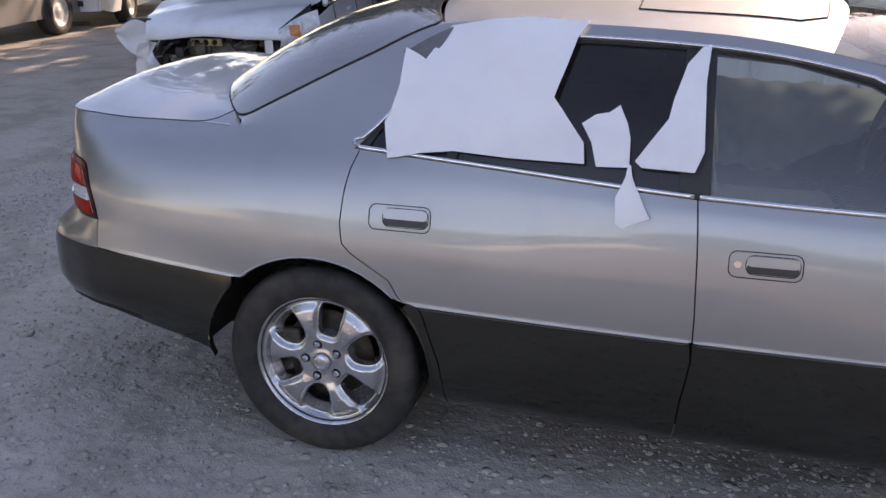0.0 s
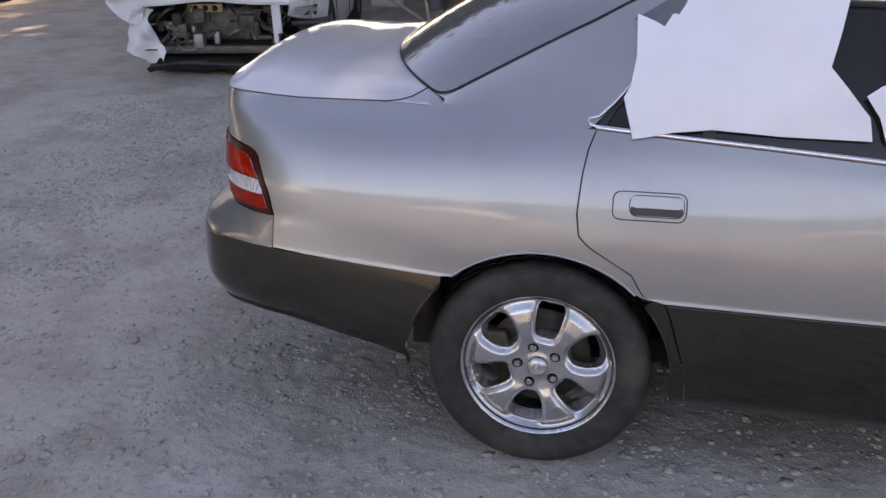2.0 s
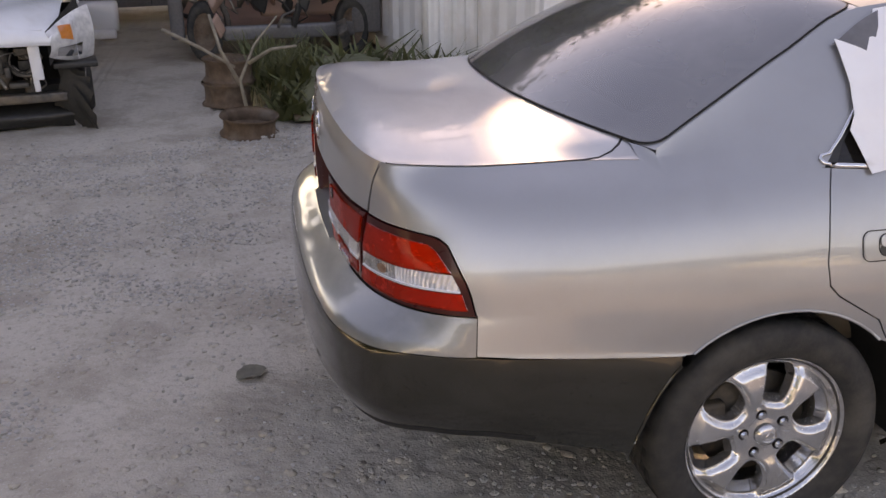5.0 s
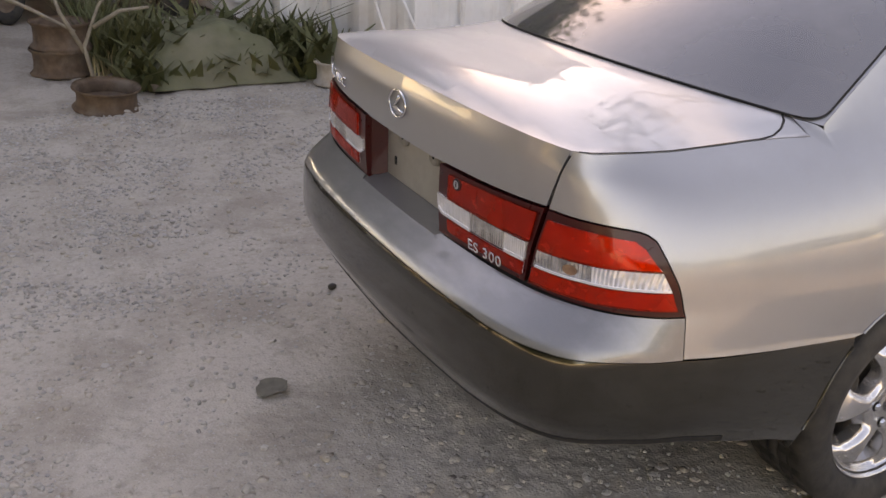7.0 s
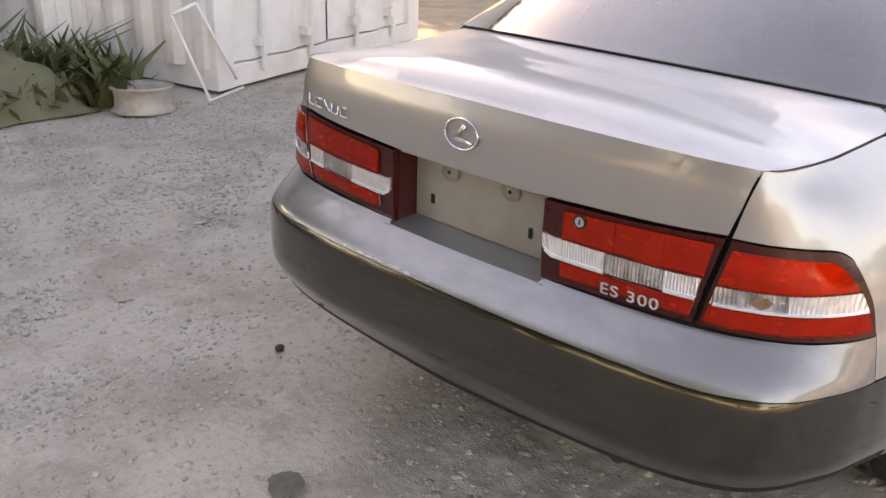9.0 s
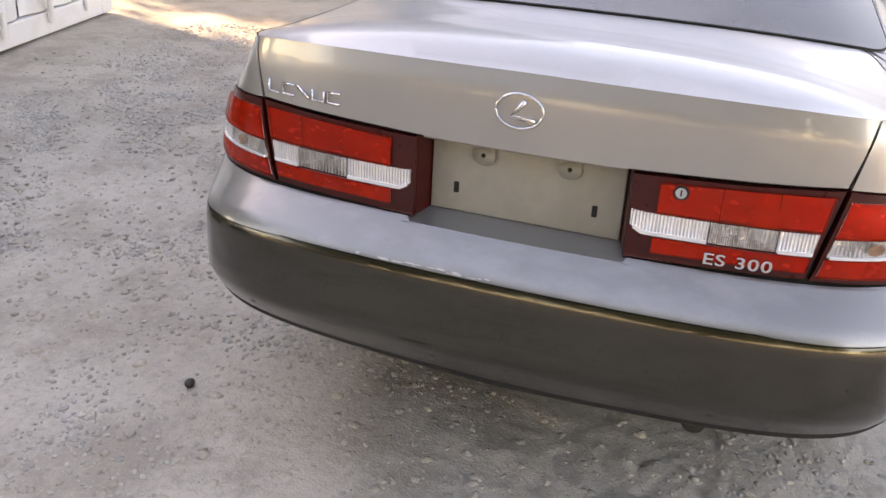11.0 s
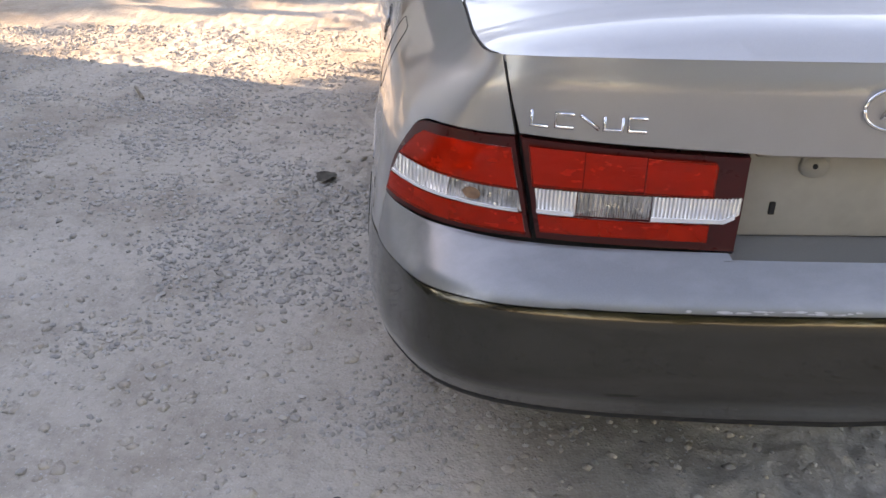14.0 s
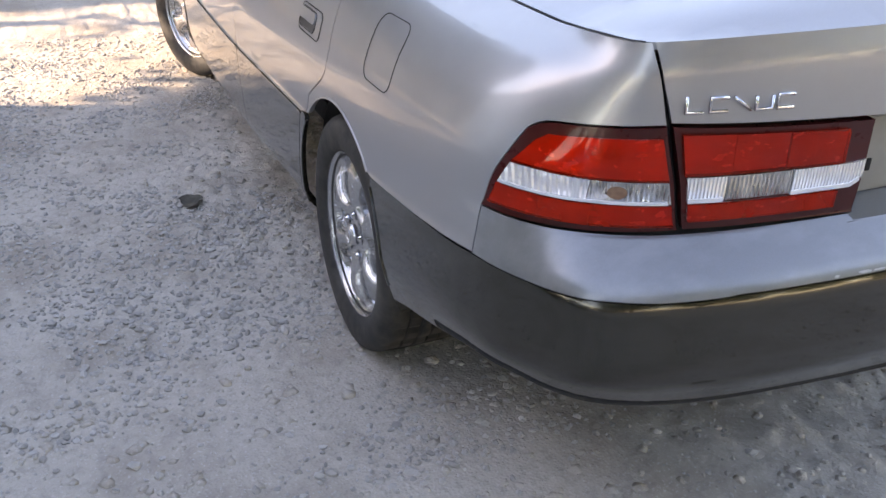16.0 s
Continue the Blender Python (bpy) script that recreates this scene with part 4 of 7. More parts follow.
# plate recess
bm = bmesh.new()
box(bm, (-0.938, -0.203, 0.716), (-0.900, 0.203, 0.890), bevel=0.003)
rec = part("plate_panel", bm, M["plate"], lid, "bare number plate recess with two screw tabs")
bm = bmesh.new()
box(bm, (-0.985, -0.207, 0.880), (-0.90, 0.207, 0.888))
part("recess_lip", bm, M["plate"], rec)
for y in (-0.09, 0.09):
    bm = bmesh.new()
    rod(bm, (-0.9465, y, 0.848), (-0.937, y, 0.848), 0.0235, 24, 0.026)
    bmesh.ops.scale(bm, verts=bm.verts, vec=(1, 1, 0.8), space=Matrix.Translation((0, 0, -0.848)))
    box(bm, (-0.9460, y - 0.0235, 0.848), (-0.937, y + 0.0235, 0.884), bevel=0.003)
    part("screw_tab", bm, M["plate"], rec)
    bm = bmesh.new()
    rod(bm, (-0.9480, y, 0.850), (-0.940, y, 0.850), 0.0048, 10)
    part("screw_hole", bm, M["seam"], rec)
for y in (-0.147, 0.147):
    bm = bmesh.new()
    box(bm, (-0.941, y - 0.0055, 0.757), (-0.936, y + 0.0055, 0.781), bevel=0.002)
    part("mount_slot", bm, M["seam"], rec)
for s in (-1, 1):
    bm = bmesh.new()
    pts = [(-0.979, s * 0.2205), (-0.930, s * 0.2035), (-0.930, s * 0.2095), (-0.979, s * 0.2265)]
    vs3 = [bm.verts.new((x, y, z)) for z in (0.709, 0.884) for x, y in pts]
    for q in ((0, 1, 2, 3), (7, 6, 5, 4), (0, 4, 5, 1), (1, 5, 6, 2), (2, 6, 7, 3), (3, 7, 4, 0)):
        bm.faces.new([vs3[w] for w in q])
    bmesh.ops.recalc_face_normals(bm, faces=bm.faces)
    part("lamp_side", bm, M["darklens"], lid, "dark red lamp side wall", False)
# flat ledge under the recess
bm = bmesh.new()
vs2 = [(-1.0065, -0.240, 0.6985), (-1.0065, 0.240, 0.6985), (-0.93, 0.226, 0.7165), (-0.93, -0.226, 0.7165)]
ledge = [bm.verts.new(p) for p in vs2] + [bm.verts.new((p[0], p[1], p[2] - 0.05)) for p in vs2]
for q in ((0, 3, 2, 1), (0, 1, 5, 4), (1, 2, 6, 5), (2, 3, 7, 6), (3, 0, 4, 7)):
    bm.faces.new([ledge[i] for i in q])
part("bumper_step", bm, M["bumper"], bumper, "step in the bumper under the plate recess", False)


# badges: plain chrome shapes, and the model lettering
def badge_bar(pts, r, parent, name="badge_stroke", z0=0.0):
    """A chrome stroke through points (y, z) on the tail."""
    line = []
    for y, z in pts:
        u = float(across(abs(y))) * (1 if y >= 0 else -1)
        P = np.array([[u, level(u, z)]])
        n = normals_of(body, P, -1.0)[0]
        line.append(body(P[:, 0], P[:, 1])[0] + n * (0.004 + z0))
    v, f = tube(line, r, 6)
    return mesh_ob(name, v, f, M["chrome"], parent)


ring = [(0.009 + 0.047 * math.cos(a), 0.968 + 0.033 * math.sin(a)) for a in np.linspace(0, 2 * math.pi, 41)]
emb = badge_bar(ring, 0.0032, lid, "oval_badge")
emb["label"] = "oval chrome badge"
badge_bar([(-0.024, 0.952), (0.026, 0.957), (0.012, 0.972), (-0.002, 0.989)], 0.0056, emb, "badge_bar")
y0 = 0.578
for i in range(5):
    w = 0.034
    a = y0 - i * 0.0385
    zc = 0.932
    badge_bar([(a, zc + 0.013), (a, zc - 0.013), (a - w * 0.8, zc - 0.013)] if i == 0 else
              [(a - w * 0.85, zc + 0.010), (a, zc + 0.010), (a, zc - 0.012), (a - w * 0.85, zc - 0.012)] if i in (1, 4) else
              [(a, zc + 0.010), (a - w * 0.9, zc - 0.012)] if i == 2 else
              [(a, zc + 0.010), (a, zc - 0.012), (a - w * 0.85, zc - 0.012), (a - w * 0.85, zc + 0.010)], 0.0034, lid, "chrome_badge_shape")
fc = bpy.data.curves.new("model_lettering", "FONT")
fc.body, fc.size, fc.extrude, fc.bevel_depth, fc.align_x, fc.space_character = "ES 300", 0.034, 0.0015, 0.0007, "CENTER", 1.12
tmp = bpy.data.objects.new("tmp", fc)
scene.collection.objects.link(tmp)
dg = bpy.context.evaluated_depsgraph_get()
tm = bpy.data.meshes.new_from_object(tmp.evaluated_get(dg))
bpy.data.objects.remove(tmp)
tv = []
for vt in tm.vertices:
    y, z = -(0.432 + 1.22 * vt.co.x), 0.728 + vt.co.y
    y = -0.432 - 1.22 * vt.co.x
    u = -float(across(abs(y)))
    P = np.array([[u, level(u, z)]])
    n = normals_of(body, P, -1.0)[0]
    tv.append(body(P[:, 0], P[:, 1])[0] + n * (0.0125 + vt.co.z))
mesh_ob("model_lettering", tv, [tuple(p.vertices) for p in tm.polygons], M["chrome"], lid, False, None, "raised chrome model lettering")

# fuel flap on the left flank
flap = handle_at(-0.315, -0.155, 0.782, 0.922, 0.03)
fl = dens(flap, 0.012)
strip("fuel_flap_gap", conv(fl + fl[:1]), body, 0.0022, M["seam"], car, lift=0.0, out=-1.0, height=0.0012)

# cabin sides: pillars, windows and chrome
pil = [(-0.279, 0.0)] + [(x, 0.0) for x in np.linspace(-0.25, 0.12, 16)] + [(0.17, up(0.17, 1.03)), (0.25, up(0.25, 1.115)), (0.36, up(0.36, 1.20)), (0.48, up(0.48, 1.27)), (0.56, up(0.56, 1.292))]
pil += [(x, up(x, float(_rz(x)) - 0.035)) for x in np.linspace(0.7, 1.5, 12)] + [(1.78, up(1.78, 1.085)), (2.0, up(2.0, 0.965)), (2.10, 0.01), (2.14, 0.01)] + [(x, HW) for x in np.linspace(2.14, -0.277, 70)]
WIN_R = [(0.155, 0.982), (0.185, 1.03), (0.265, 1.112), (0.37, 1.195), (0.485, 1.263), (0.56, 1.283), (0.78, 1.286), (1.03, 1.278), (1.045, 0.935), (0.60, 0.962), (0.30, 0.976)]
WIN_F = [(1.125, 0.932), (1.110, 1.272), (1.30, 1.256), (1.50, 1.210), (1.76, 1.085), (1.96, 0.965), (2.03, 0.918), (1.6, 0.915)]
for s, surf in ((-1, cabin_r), (1, cabin_l)):
    sd = -1.0 if s > 0 else 1.0
    panel("pillar_and_rail", pil, surf, M["paint"], car, out=sd, gap=0, step=0.03, thick=0.02)
    dlo = [(0.125, 0.002)] + [(0.17, up(0.17, 1.03)), (0.25, up(0.25, 1.115)), (0.36, up(0.36, 1.20)), (0.48, up(0.48, 1.27)), (0.56, up(0.56, 1.292))] + [(x, up(x, float(_rz(x)) - 0.035)) for x in np.linspace(0.7, 1.5, 12)] + [(1.78, up(1.78, 1.085)), (2.0, up(2.0, 0.965)), (2.10, 0.01)] + [(x, 0.004) for x in np.linspace(2.08, 0.15, 40)]
    fr = panel("window_frame", dlo, surf, M["trim"], car, out=sd, gap=0, step=0.03, lift=-0.006, thick=0.02, holes=[on_cabin(WIN_R), on_cabin(WIN_F)], label="black window frame")
    panel("rear_side_window", on_cabin(WIN_R), surf, M["glass_side"], fr, out=sd, gap=-0.004, step=0.03, lift=-0.012, thick=0, label="dark tinted rear side window")
    panel("front_side_window", on_cabin(WIN_F), surf, M["glass"], fr, out=sd, gap=-0.004, step=0.03, lift=-0.012, thick=0, label="clear front side window")
    strip("chrome_waist_trim", [(x, 0.008) for x in np.linspace(0.135, 1.085, 40)], surf, 0.013, M["chrome"], car, out=sd, height=0.006)
    strip("chrome_waist_trim", [(x, 0.008) for x in np.linspace(1.098, 2.06, 40)], surf, 0.013, M["chrome"], car, out=sd, height=0.006)
    strip("chrome_roof_trim", [(0.165, 0.009), (0.138, 0.010), (0.120, 0.016), (0.113, 0.028), (0.117, 0.042), (0.14, up(0.14, 1.006)), (0.175, up(0.175, 1.037)), (0.25, up(0.25, 1.117)), (0.36, up(0.36, 1.202)), (0.48, up(0.48, 1.272)), (0.56, up(0.56, 1.294))] + [(x, up(x, float(_rz(x)) - 0.032)) for x in np.linspace(0.65, 1.5, 16)] + [(1.78, up(1.78, 1.09)), (2.0, up(2.0, 0.97))], surf, 0.009, M["chrome"], car, out=sd, height=0.005)
    divider = [(0.40, 0.974), (0.43, 0.972), (0.475, 1.255), (0.445, 1.24)]
    panel("window_divider", on_cabin(divider), surf, M["trim"], fr, out=sd, gap=0, step=0.02, lift=-0.004, thick=0.01)


def round_poly(pts, r, n=6):
    """A polygon with its corners rounded by quadratic curves."""
    out = []
    k = len(pts)
    for i in range(k):
        p0, p1, p2 = (np.array(pts[j % k], float) for j in (i - 1, i, i + 1))
        ra, rb = (min(0.5, r / np.linalg.norm((q - p1) * np.array([0.7, 0.65]))) for q in (p0, p2))
        a, b = p1 + (p0 - p1) * ra, p1 + (p2 - p1) * rb
        out += [tuple(a * (1 - t) ** 2 + p1 * 2 * t * (1 - t) + b * t * t) for t in np.linspace(0, 1, n)]
    return out


def grid_part(name, surf, na, nb, material, a=(-1, 1), b=(0, 1), lift=0.0, label="", out=1.0, parent=None, dip=0.0):
    A, B = np.meshgrid(np.linspace(*a, na), np.linspace(*b, nb))
    P = np.stack([A.ravel(), B.ravel()], 1)
    N = normals_of(surf, P, out, 0.004)
    X = surf(P[:, 0], P[:, 1]) + N * (lift - dip * ((1 - P[:, 1]) ** 9 + P[:, 1] ** 9))[:, None]
    f = [(j * na + i, j * na + i + 1, (j + 1) * na + i + 1, (j + 1) * na + i) for j in range(nb - 1) for i in range(na - 1)]
    if out < 0:
        f = [q[::-1] for q in f]
    ob = mesh_ob(name, X, f, material, parent or car, True, None, label)
    ob.data.normals_split_custom_set_from_vertices([tuple(n) for n in N])
    return ob


rf = grid_part("roof", roof, 41, 33, M["roof"], out=-1.0, label="champagne silver roof")
sun_roof = [(-0.72, 0.52), (0.72, 0.52), (0.74, 0.60), (0.72, 0.90), (0.62, 0.955), (-0.62, 0.955), (-0.72, 0.90), (-0.74, 0.60)]
panel("sunroof_panel", sun_roof, roof, M["roof"], rf, out=-1.0, gap=0.0, step=0.05, lift=0.003, thick=0.004, label="sliding sunroof panel")
so = dens(sun_roof, 0.04)
strip("sunroof_gap", so + so[:1], roof, 0.007, M["seam"], rf, out=-1.0, lift=0.001, height=0.003)
gl_poly = dens(round_poly([(-0.990, 0.003), (0.990, 0.003), (0.985, 0.988), (-0.985, 0.988)], 0.045), 0.05)
panel("rear_window", gl_poly, rear_glass, M["glass_dark"], car, out=-1.0, gap=0.0, step=0.035, lift=0.003, thick=0, label="dark dusty rear window")
strip("glass_seal", gl_poly + gl_poly[:1], rear_glass, 0.006, M["seam"], car, out=-1.0, lift=0.0015, height=0.002)
for s in (-1, 1):
    grid_part("window_surround", rear_glass, 5, 40, M["paint"], a=(min(s * 0.955, s), max(s * 0.955, s)), b=(0, 1), lift=-0.001, out=-1.0)
    grid_part("window_corner", rear_glass, 9, 9, M["paint"], a=(min(s * 0.86, s), max(s * 0.86, s)), b=(0.0, 0.2), lift=-0.001, out=-1.0)


# painted skirt under the window's lower edge
for s in (-1, 1):
    E = rear_glass(s * np.linspace(0.0, 1.0, 30), np.zeros(30))
    lowv = E + np.array([-0.003, s * 0.003, -0.045])
    topv = E + np.array([0.002, 0, -0.001])
    q = [(i, i + 1, 31 + i, 30 + i) for i in range(29)]
    mesh_ob("window_skirt", np.vstack([topv, lowv]), q if s > 0 else [w[::-1] for w in q], M["seam"], car)


def pillar_root(a, b):
    """The hollow where the rear pillar grows out of the shoulder: leaves both surfaces along their own slope and fades out towards the door."""
    x, t = np.asarray(a, float), np.asarray(b, float)[:, None]
    u = along(x)
    w = np.clip((0.112 - x) / 0.09, 0.0, 1.0)
    w = 0.03 + 0.97 * w * w * (3 - 2 * w)
    v0, h0 = (TOP - 0.5 * w) * H, 0.28 * w * HW
    p0, p1, p2 = body(u, v0), body(u, np.full(len(x), TOP * H)), cabin(x, h0)
    t0, t2 = p0 - body(u, v0 - 0.02 * H), cabin(x, h0 + 0.02 * HW) - p2
    t0 /= np.linalg.norm(t0, axis=1)[:, None]
    t2 /= np.linalg.norm(t2, axis=1)[:, None]
    c0 = p0 + t0 * (0.62 * np.linalg.norm(p1 - p0, axis=1))[:, None]
    c2 = p2 - t2 * (0.62 * np.linalg.norm(p2 - p1, axis=1))[:, None]
    return p0 * (1 - t) ** 3 + c0 * 3 * t * (1 - t) ** 2 + c2 * 3 * t * t * (1 - t) + p2 * t**3


def window_root(a, b):
    """The shoulder between the lid's front corner and the window's lower corner."""
    x, t = np.asarray(a, float), np.asarray(b, float)[:, None]
    u = along(x)
    f = np.clip((x + 0.325) / 0.05, 0.04, 1.0)
    v0 = (TOP - 0.5 * f) * H
    p0, p1 = body(u, v0), body(u, np.full(len(x), TOP * H))
    k = np.clip(1 - np.clip(-0.28 - x, 0, 0.2) / 0.236, 0, 1)
    g = np.stack([np.minimum(x, -0.28), 0.682 * k ** (1 / 2.6) + 0.004, 1.026 + 0.058 * (1 - k)], 1)
    xc, h0 = np.maximum(x, -0.279), np.full(len(x), 0.28 * HW)
    c = cabin(xc, h0)
    w = np.clip((x + 0.30) / 0.036, 0, 1)[:, None]
    w = w * w * (3 - 2 * w)
    p2 = g * (1 - w) + c * w
    t0, t2 = p0 - body(u, v0 - 0.02 * H), cabin(xc, h0 + 0.02 * HW) - c
    t0 /= np.linalg.norm(t0, axis=1)[:, None]
    t2 /= np.linalg.norm(t2, axis=1)[:, None]
    c0 = p0 + t0 * (0.62 * np.linalg.norm(p1 - p0, axis=1))[:, None]
    c2 = (p1 + (p2 - p1) * 0.38) * (1 - w) + (p2 - t2 * (0.62 * np.linalg.norm(p2 - p1, axis=1))[:, None]) * w
    return p0 * (1 - t) ** 3 + c0 * 3 * t * (1 - t) ** 2 + c2 * 3 * t * t * (1 - t) + p2 * t**3


for s in (-1, 1):
    root = (lambda a, b: window_root(a, b)) if s > 0 else (lambda a, b: window_root(a, b) * np.array([1, -1, 1]))
    grid_part("window_root", root, 24, 25, M["paint"], a=(-0.325, -0.2605), b=(0, 1), lift=0.0010, dip=0.0017, out=-1.0 if s > 0 else 1.0)
for s in (-1, 1):
    root = (lambda a, b: pillar_root(a, b)) if s > 0 else (lambda a, b: pillar_root(a, b) * np.array([1, -1, 1]))
    grid_part("pillar_root", root, 44, 25, M["paint"], a=(-0.262, 0.112), b=(0, 1), lift=0.0010, dip=0.0017, out=-1.0 if s > 0 else 1.0)
grid_part("windscreen", screen, 31, 21, M["glass"], out=1.0, lift=0.001, label="clear windscreen")

# flaked paint along the bumper's edge and light scratches on the lid
rng_s = random.Random(17)
for k in range(16):
    y, z = rng_s.uniform(0.02, 0.34), rng_s.uniform(0.636, 0.642)
    w, h = rng_s.uniform(0.004, 0.014), rng_s.uniform(0.0008, 0.0022)
    poly = [(float(across(abs(y) + w * math.cos(a) * rng_s.uniform(0.6, 1.2))), level(across(abs(y)), z + h * math.sin(a) * rng_s.uniform(0.6, 1.2))) for a in np.linspace(0, 2 * math.pi, 9, endpoint=False)]
    panel("paint_chip", poly, body, M["scuff"], bumper, out=-1.0, gap=0, step=0.01, lift=0.0006, thick=0.0006, label="white chipped paint" if k == 0 else "")
for k in range(8):
    cx, cy = (-0.62, 0.26) if k < 5 else (-0.70, -0.16)
    x, y = cx + rng_s.gauss(0, 0.07), cy + rng_s.gauss(0, 0.09)
    a, ln = rng_s.gauss(0.5, 0.25), rng_s.uniform(0.02, 0.08)
    strip("scratch", [(x + ln * t * math.sin(a), y + ln * t * math.cos(a) + 0.004 * math.sin(4 * t)) for t in np.linspace(-1, 1, 7)], lid_top, rng_s.uniform(0.0012, 0.0035), M["scuff_faint"], lid, out=1.0, lift=0.0002, height=0.0002)


# wheels
def make_wheel():
    """One wheel round the y axis, its face towards -y: face, tyre, nuts, cap, disc."""
    R = 0.218
    edge_pts = np.zeros((0, 2))

    def face_surf(a, b):
        r = np.hypot(a, b)
        y = np.interp(r, [0, 0.03, 0.045, 0.075, 0.10, 0.14, 0.175, 0.190, 0.200, 0.208, 0.214, 0.22], [-0.004, -0.004, 0.000, -0.004, -0.012, -0.014, -0.008, 0.004, 0.010, 0.002, -0.010, -0.012])
        if len(edge_pts):
            d = np.sqrt(np.min((a[:, None] - edge_pts[None, :, 0]) ** 2 + (b[:, None] - edge_pts[None, :, 1]) ** 2, 1))
            y = y + 0.020 * np.clip(1 - d / 0.015, 0, 1) ** 1.6 * np.clip((0.212 - r) / 0.010, 0, 1)
        return np.stack([a, y, b], 1)
    holes = []
    for i in range(6):
        pts = []
        if i % 2 == 0:
            # slot between two parallel spokes
            c = radians(75 + 60 * i)
            for k in range(32):
                q = 2 * math.pi * k / 32
                ca, sa = math.cos(q), math.sin(q)
                px, py = math.copysign(abs(ca) ** 0.42, ca), math.copysign(abs(sa) ** 0.42, sa)
                rr, tt = 0.1385 + 0.0525 * px, 0.037 * py * (1 + 0.16 * px)
                pts.append((rr * math.cos(c) - tt * math.sin(c), rr * math.sin(c) + tt * math.cos(c)))
        else:
            # rounded window between the pairs of spokes
            c = radians(75 + 60 * i)
            for k in range(32):
                q = 2 * math.pi * k / 32
                ca, sa = math.cos(q), math.sin(q)
                px, py = math.copysign(abs(ca) ** 0.75, ca), math.copysign(abs(sa) ** 0.75, sa)
                rr, tt = 0.1400 + 0.0515 * px, 0.0455 * py * (1 + 0.30 * px)
                pts.append((rr * math.cos(c) - tt * math.sin(c), rr * math.sin(c) + tt * math.cos(c)))
        holes.append(pts)
    edge_pts = np.array([p for h in holes for p in dens(h + h[:1], 0.0012)])
    nuts = [(0.057 * math.cos(radians(100 + 72 * i)), 0.057 * math.sin(radians(100 + 72 * i))) for i in range(5)]
    for nx, nz in nuts:
        holes.append([(nx + 0.0155 * math.cos(a), nz + 0.0155 * math.sin(a)) for a in np.linspace(0, 2 * math.pi, 14, endpoint=False)])
    rim = [(R * math.cos(a), R * math.sin(a)) for a in np.linspace(0, 2 * math.pi, 90, endpoint=False)]
    w = panel("wheel", rim, face_surf, M["alloy"], None, step=0.005, holes=holes, gap=0, thick=0.030, out=1.0, label="six-spoke polished alloy wheel")
    v, f = lathe([(0.219, -0.014), (0.222, -0.006), (0.212, 0.002), (0.200, 0.02), (0.190, 0.06), (0.188, 0.19), (0.21, 0.205)], 72)
    kids = [mesh_ob("rim_barrel", v, f, M["alloy"])]
    prof = [(0.206, 0.0), (0.219, -0.010), (0.228, -0.021), (0.255, -0.029), (0.28, -0.029), (0.300, -0.022), (0.309, -0.010), (0.313, 0.004)]
    y = 0.010
    for g in range(5):
        prof += [(0.3135 + 0.002 * (1 - abs(g - 2) / 2), y), (0.3145 + 0.002 * (1 - abs(g - 2) / 2), y + 0.026), (0.306, y + 0.0265), (0.306, y + 0.0335), (0.3145, y + 0.034)]
        y += 0.034
    prof = prof[:-3] + [(0.309, 0.186), (0.298, 0.197), (0.26, 0.203), (0.22, 0.197), (0.206, 0.18)]
    n = 120
    v, f = lathe(prof, n)
    v = np.array(v)
    rr = np.hypot(v[:, 0], v[:, 2])
    idx = np.arange(len(v)) // len(prof)
    cut = (rr > 0.3085) & (v[:, 1] > 0.004) & (v[:, 1] < 0.184) & (idx % 4 == 0)
    v[cut, 0] *= 0.977
    v[cut, 2] *= 0.977
    low = v[:, 2] < -0.304
    v[low, 2] = -0.304 + (v[low, 2] + 0.304) * 0.25
    kids.append(mesh_ob("tyre", v, f, M["rubber"], None, True, None, "worn black road tyre"))
    v, f = lathe([(0.03, 0.050), (0.075, 0.050), (0.078, 0.062), (0.145, 0.062), (0.146, 0.075), (0.02, 0.076)], 48)
    kids.append(mesh_ob("brake_disc", v, f, M["brake"]))
    bm = bmesh.new()
    box(bm, (-0.155, 0.035, -0.02), (-0.085, 0.09, 0.085), bevel=0.012)
    kids.append(part("brake_caliper", bm, M["brake"], None))
    v, f = lathe([(0.0, -0.021), (0.018, -0.0205), (0.027, -0.017), (0.030, -0.010)], 32)
    kids.append(mesh_ob("centre_cap", v, f, M["alloy"], None, True, None, "round alloy centre cap"))
    v, f = tube([(0.0185 * math.cos(a), -0.0205, 0.015 * math.sin(a)) for a in np.linspace(0, 2 * math.pi, 25)], 0.0014, 5)
    kids.append(mesh_ob("cap_badge", v, f, M["chrome"]))
    v, f = tube([(0.012, -0.021, -0.008), (-0.008, -0.021, -0.007), (0.002, -0.021, 0.011)], 0.0019, 5)
    kids.append(mesh_ob("cap_badge", v, f, M["chrome"]))
    bm = bmesh.new()
    rod(bm, (0, -0.006, 0), (0, 0.020, 0), 0.0105, 6)
    rod(bm, (0, -0.012, 0), (0, -0.006, 0), 0.0065, 12, 0.0105)
    nut = part("lug_nut", bm, M["chrome"], None, "", False)
    for i, (nx, nz) in enumerate(nuts):
        nn = nut if i == 0 else nut.copy()
        if i:
            scene.collection.objects.link(nn)
        nn.location = (nx, 0, nz)
        kids.append(nn)
    for o in kids:
        o.parent = w
    return w


wheel = make_wheel()
for i, (x, s) in enumerate(((0.0, -1), (0.0, 1), (2.67, -1), (2.67, 1))):
    m = pose(x + 0.012, s * 0.82, 0.308, 0, -4 if s < 0 else 15, (0 if s < 0 else 180) + (22 if x > 1 else 0))
    w = wheel if i == 0 else copy_thing(wheel, m)
    w.matrix_basis = m
    w.parent = car

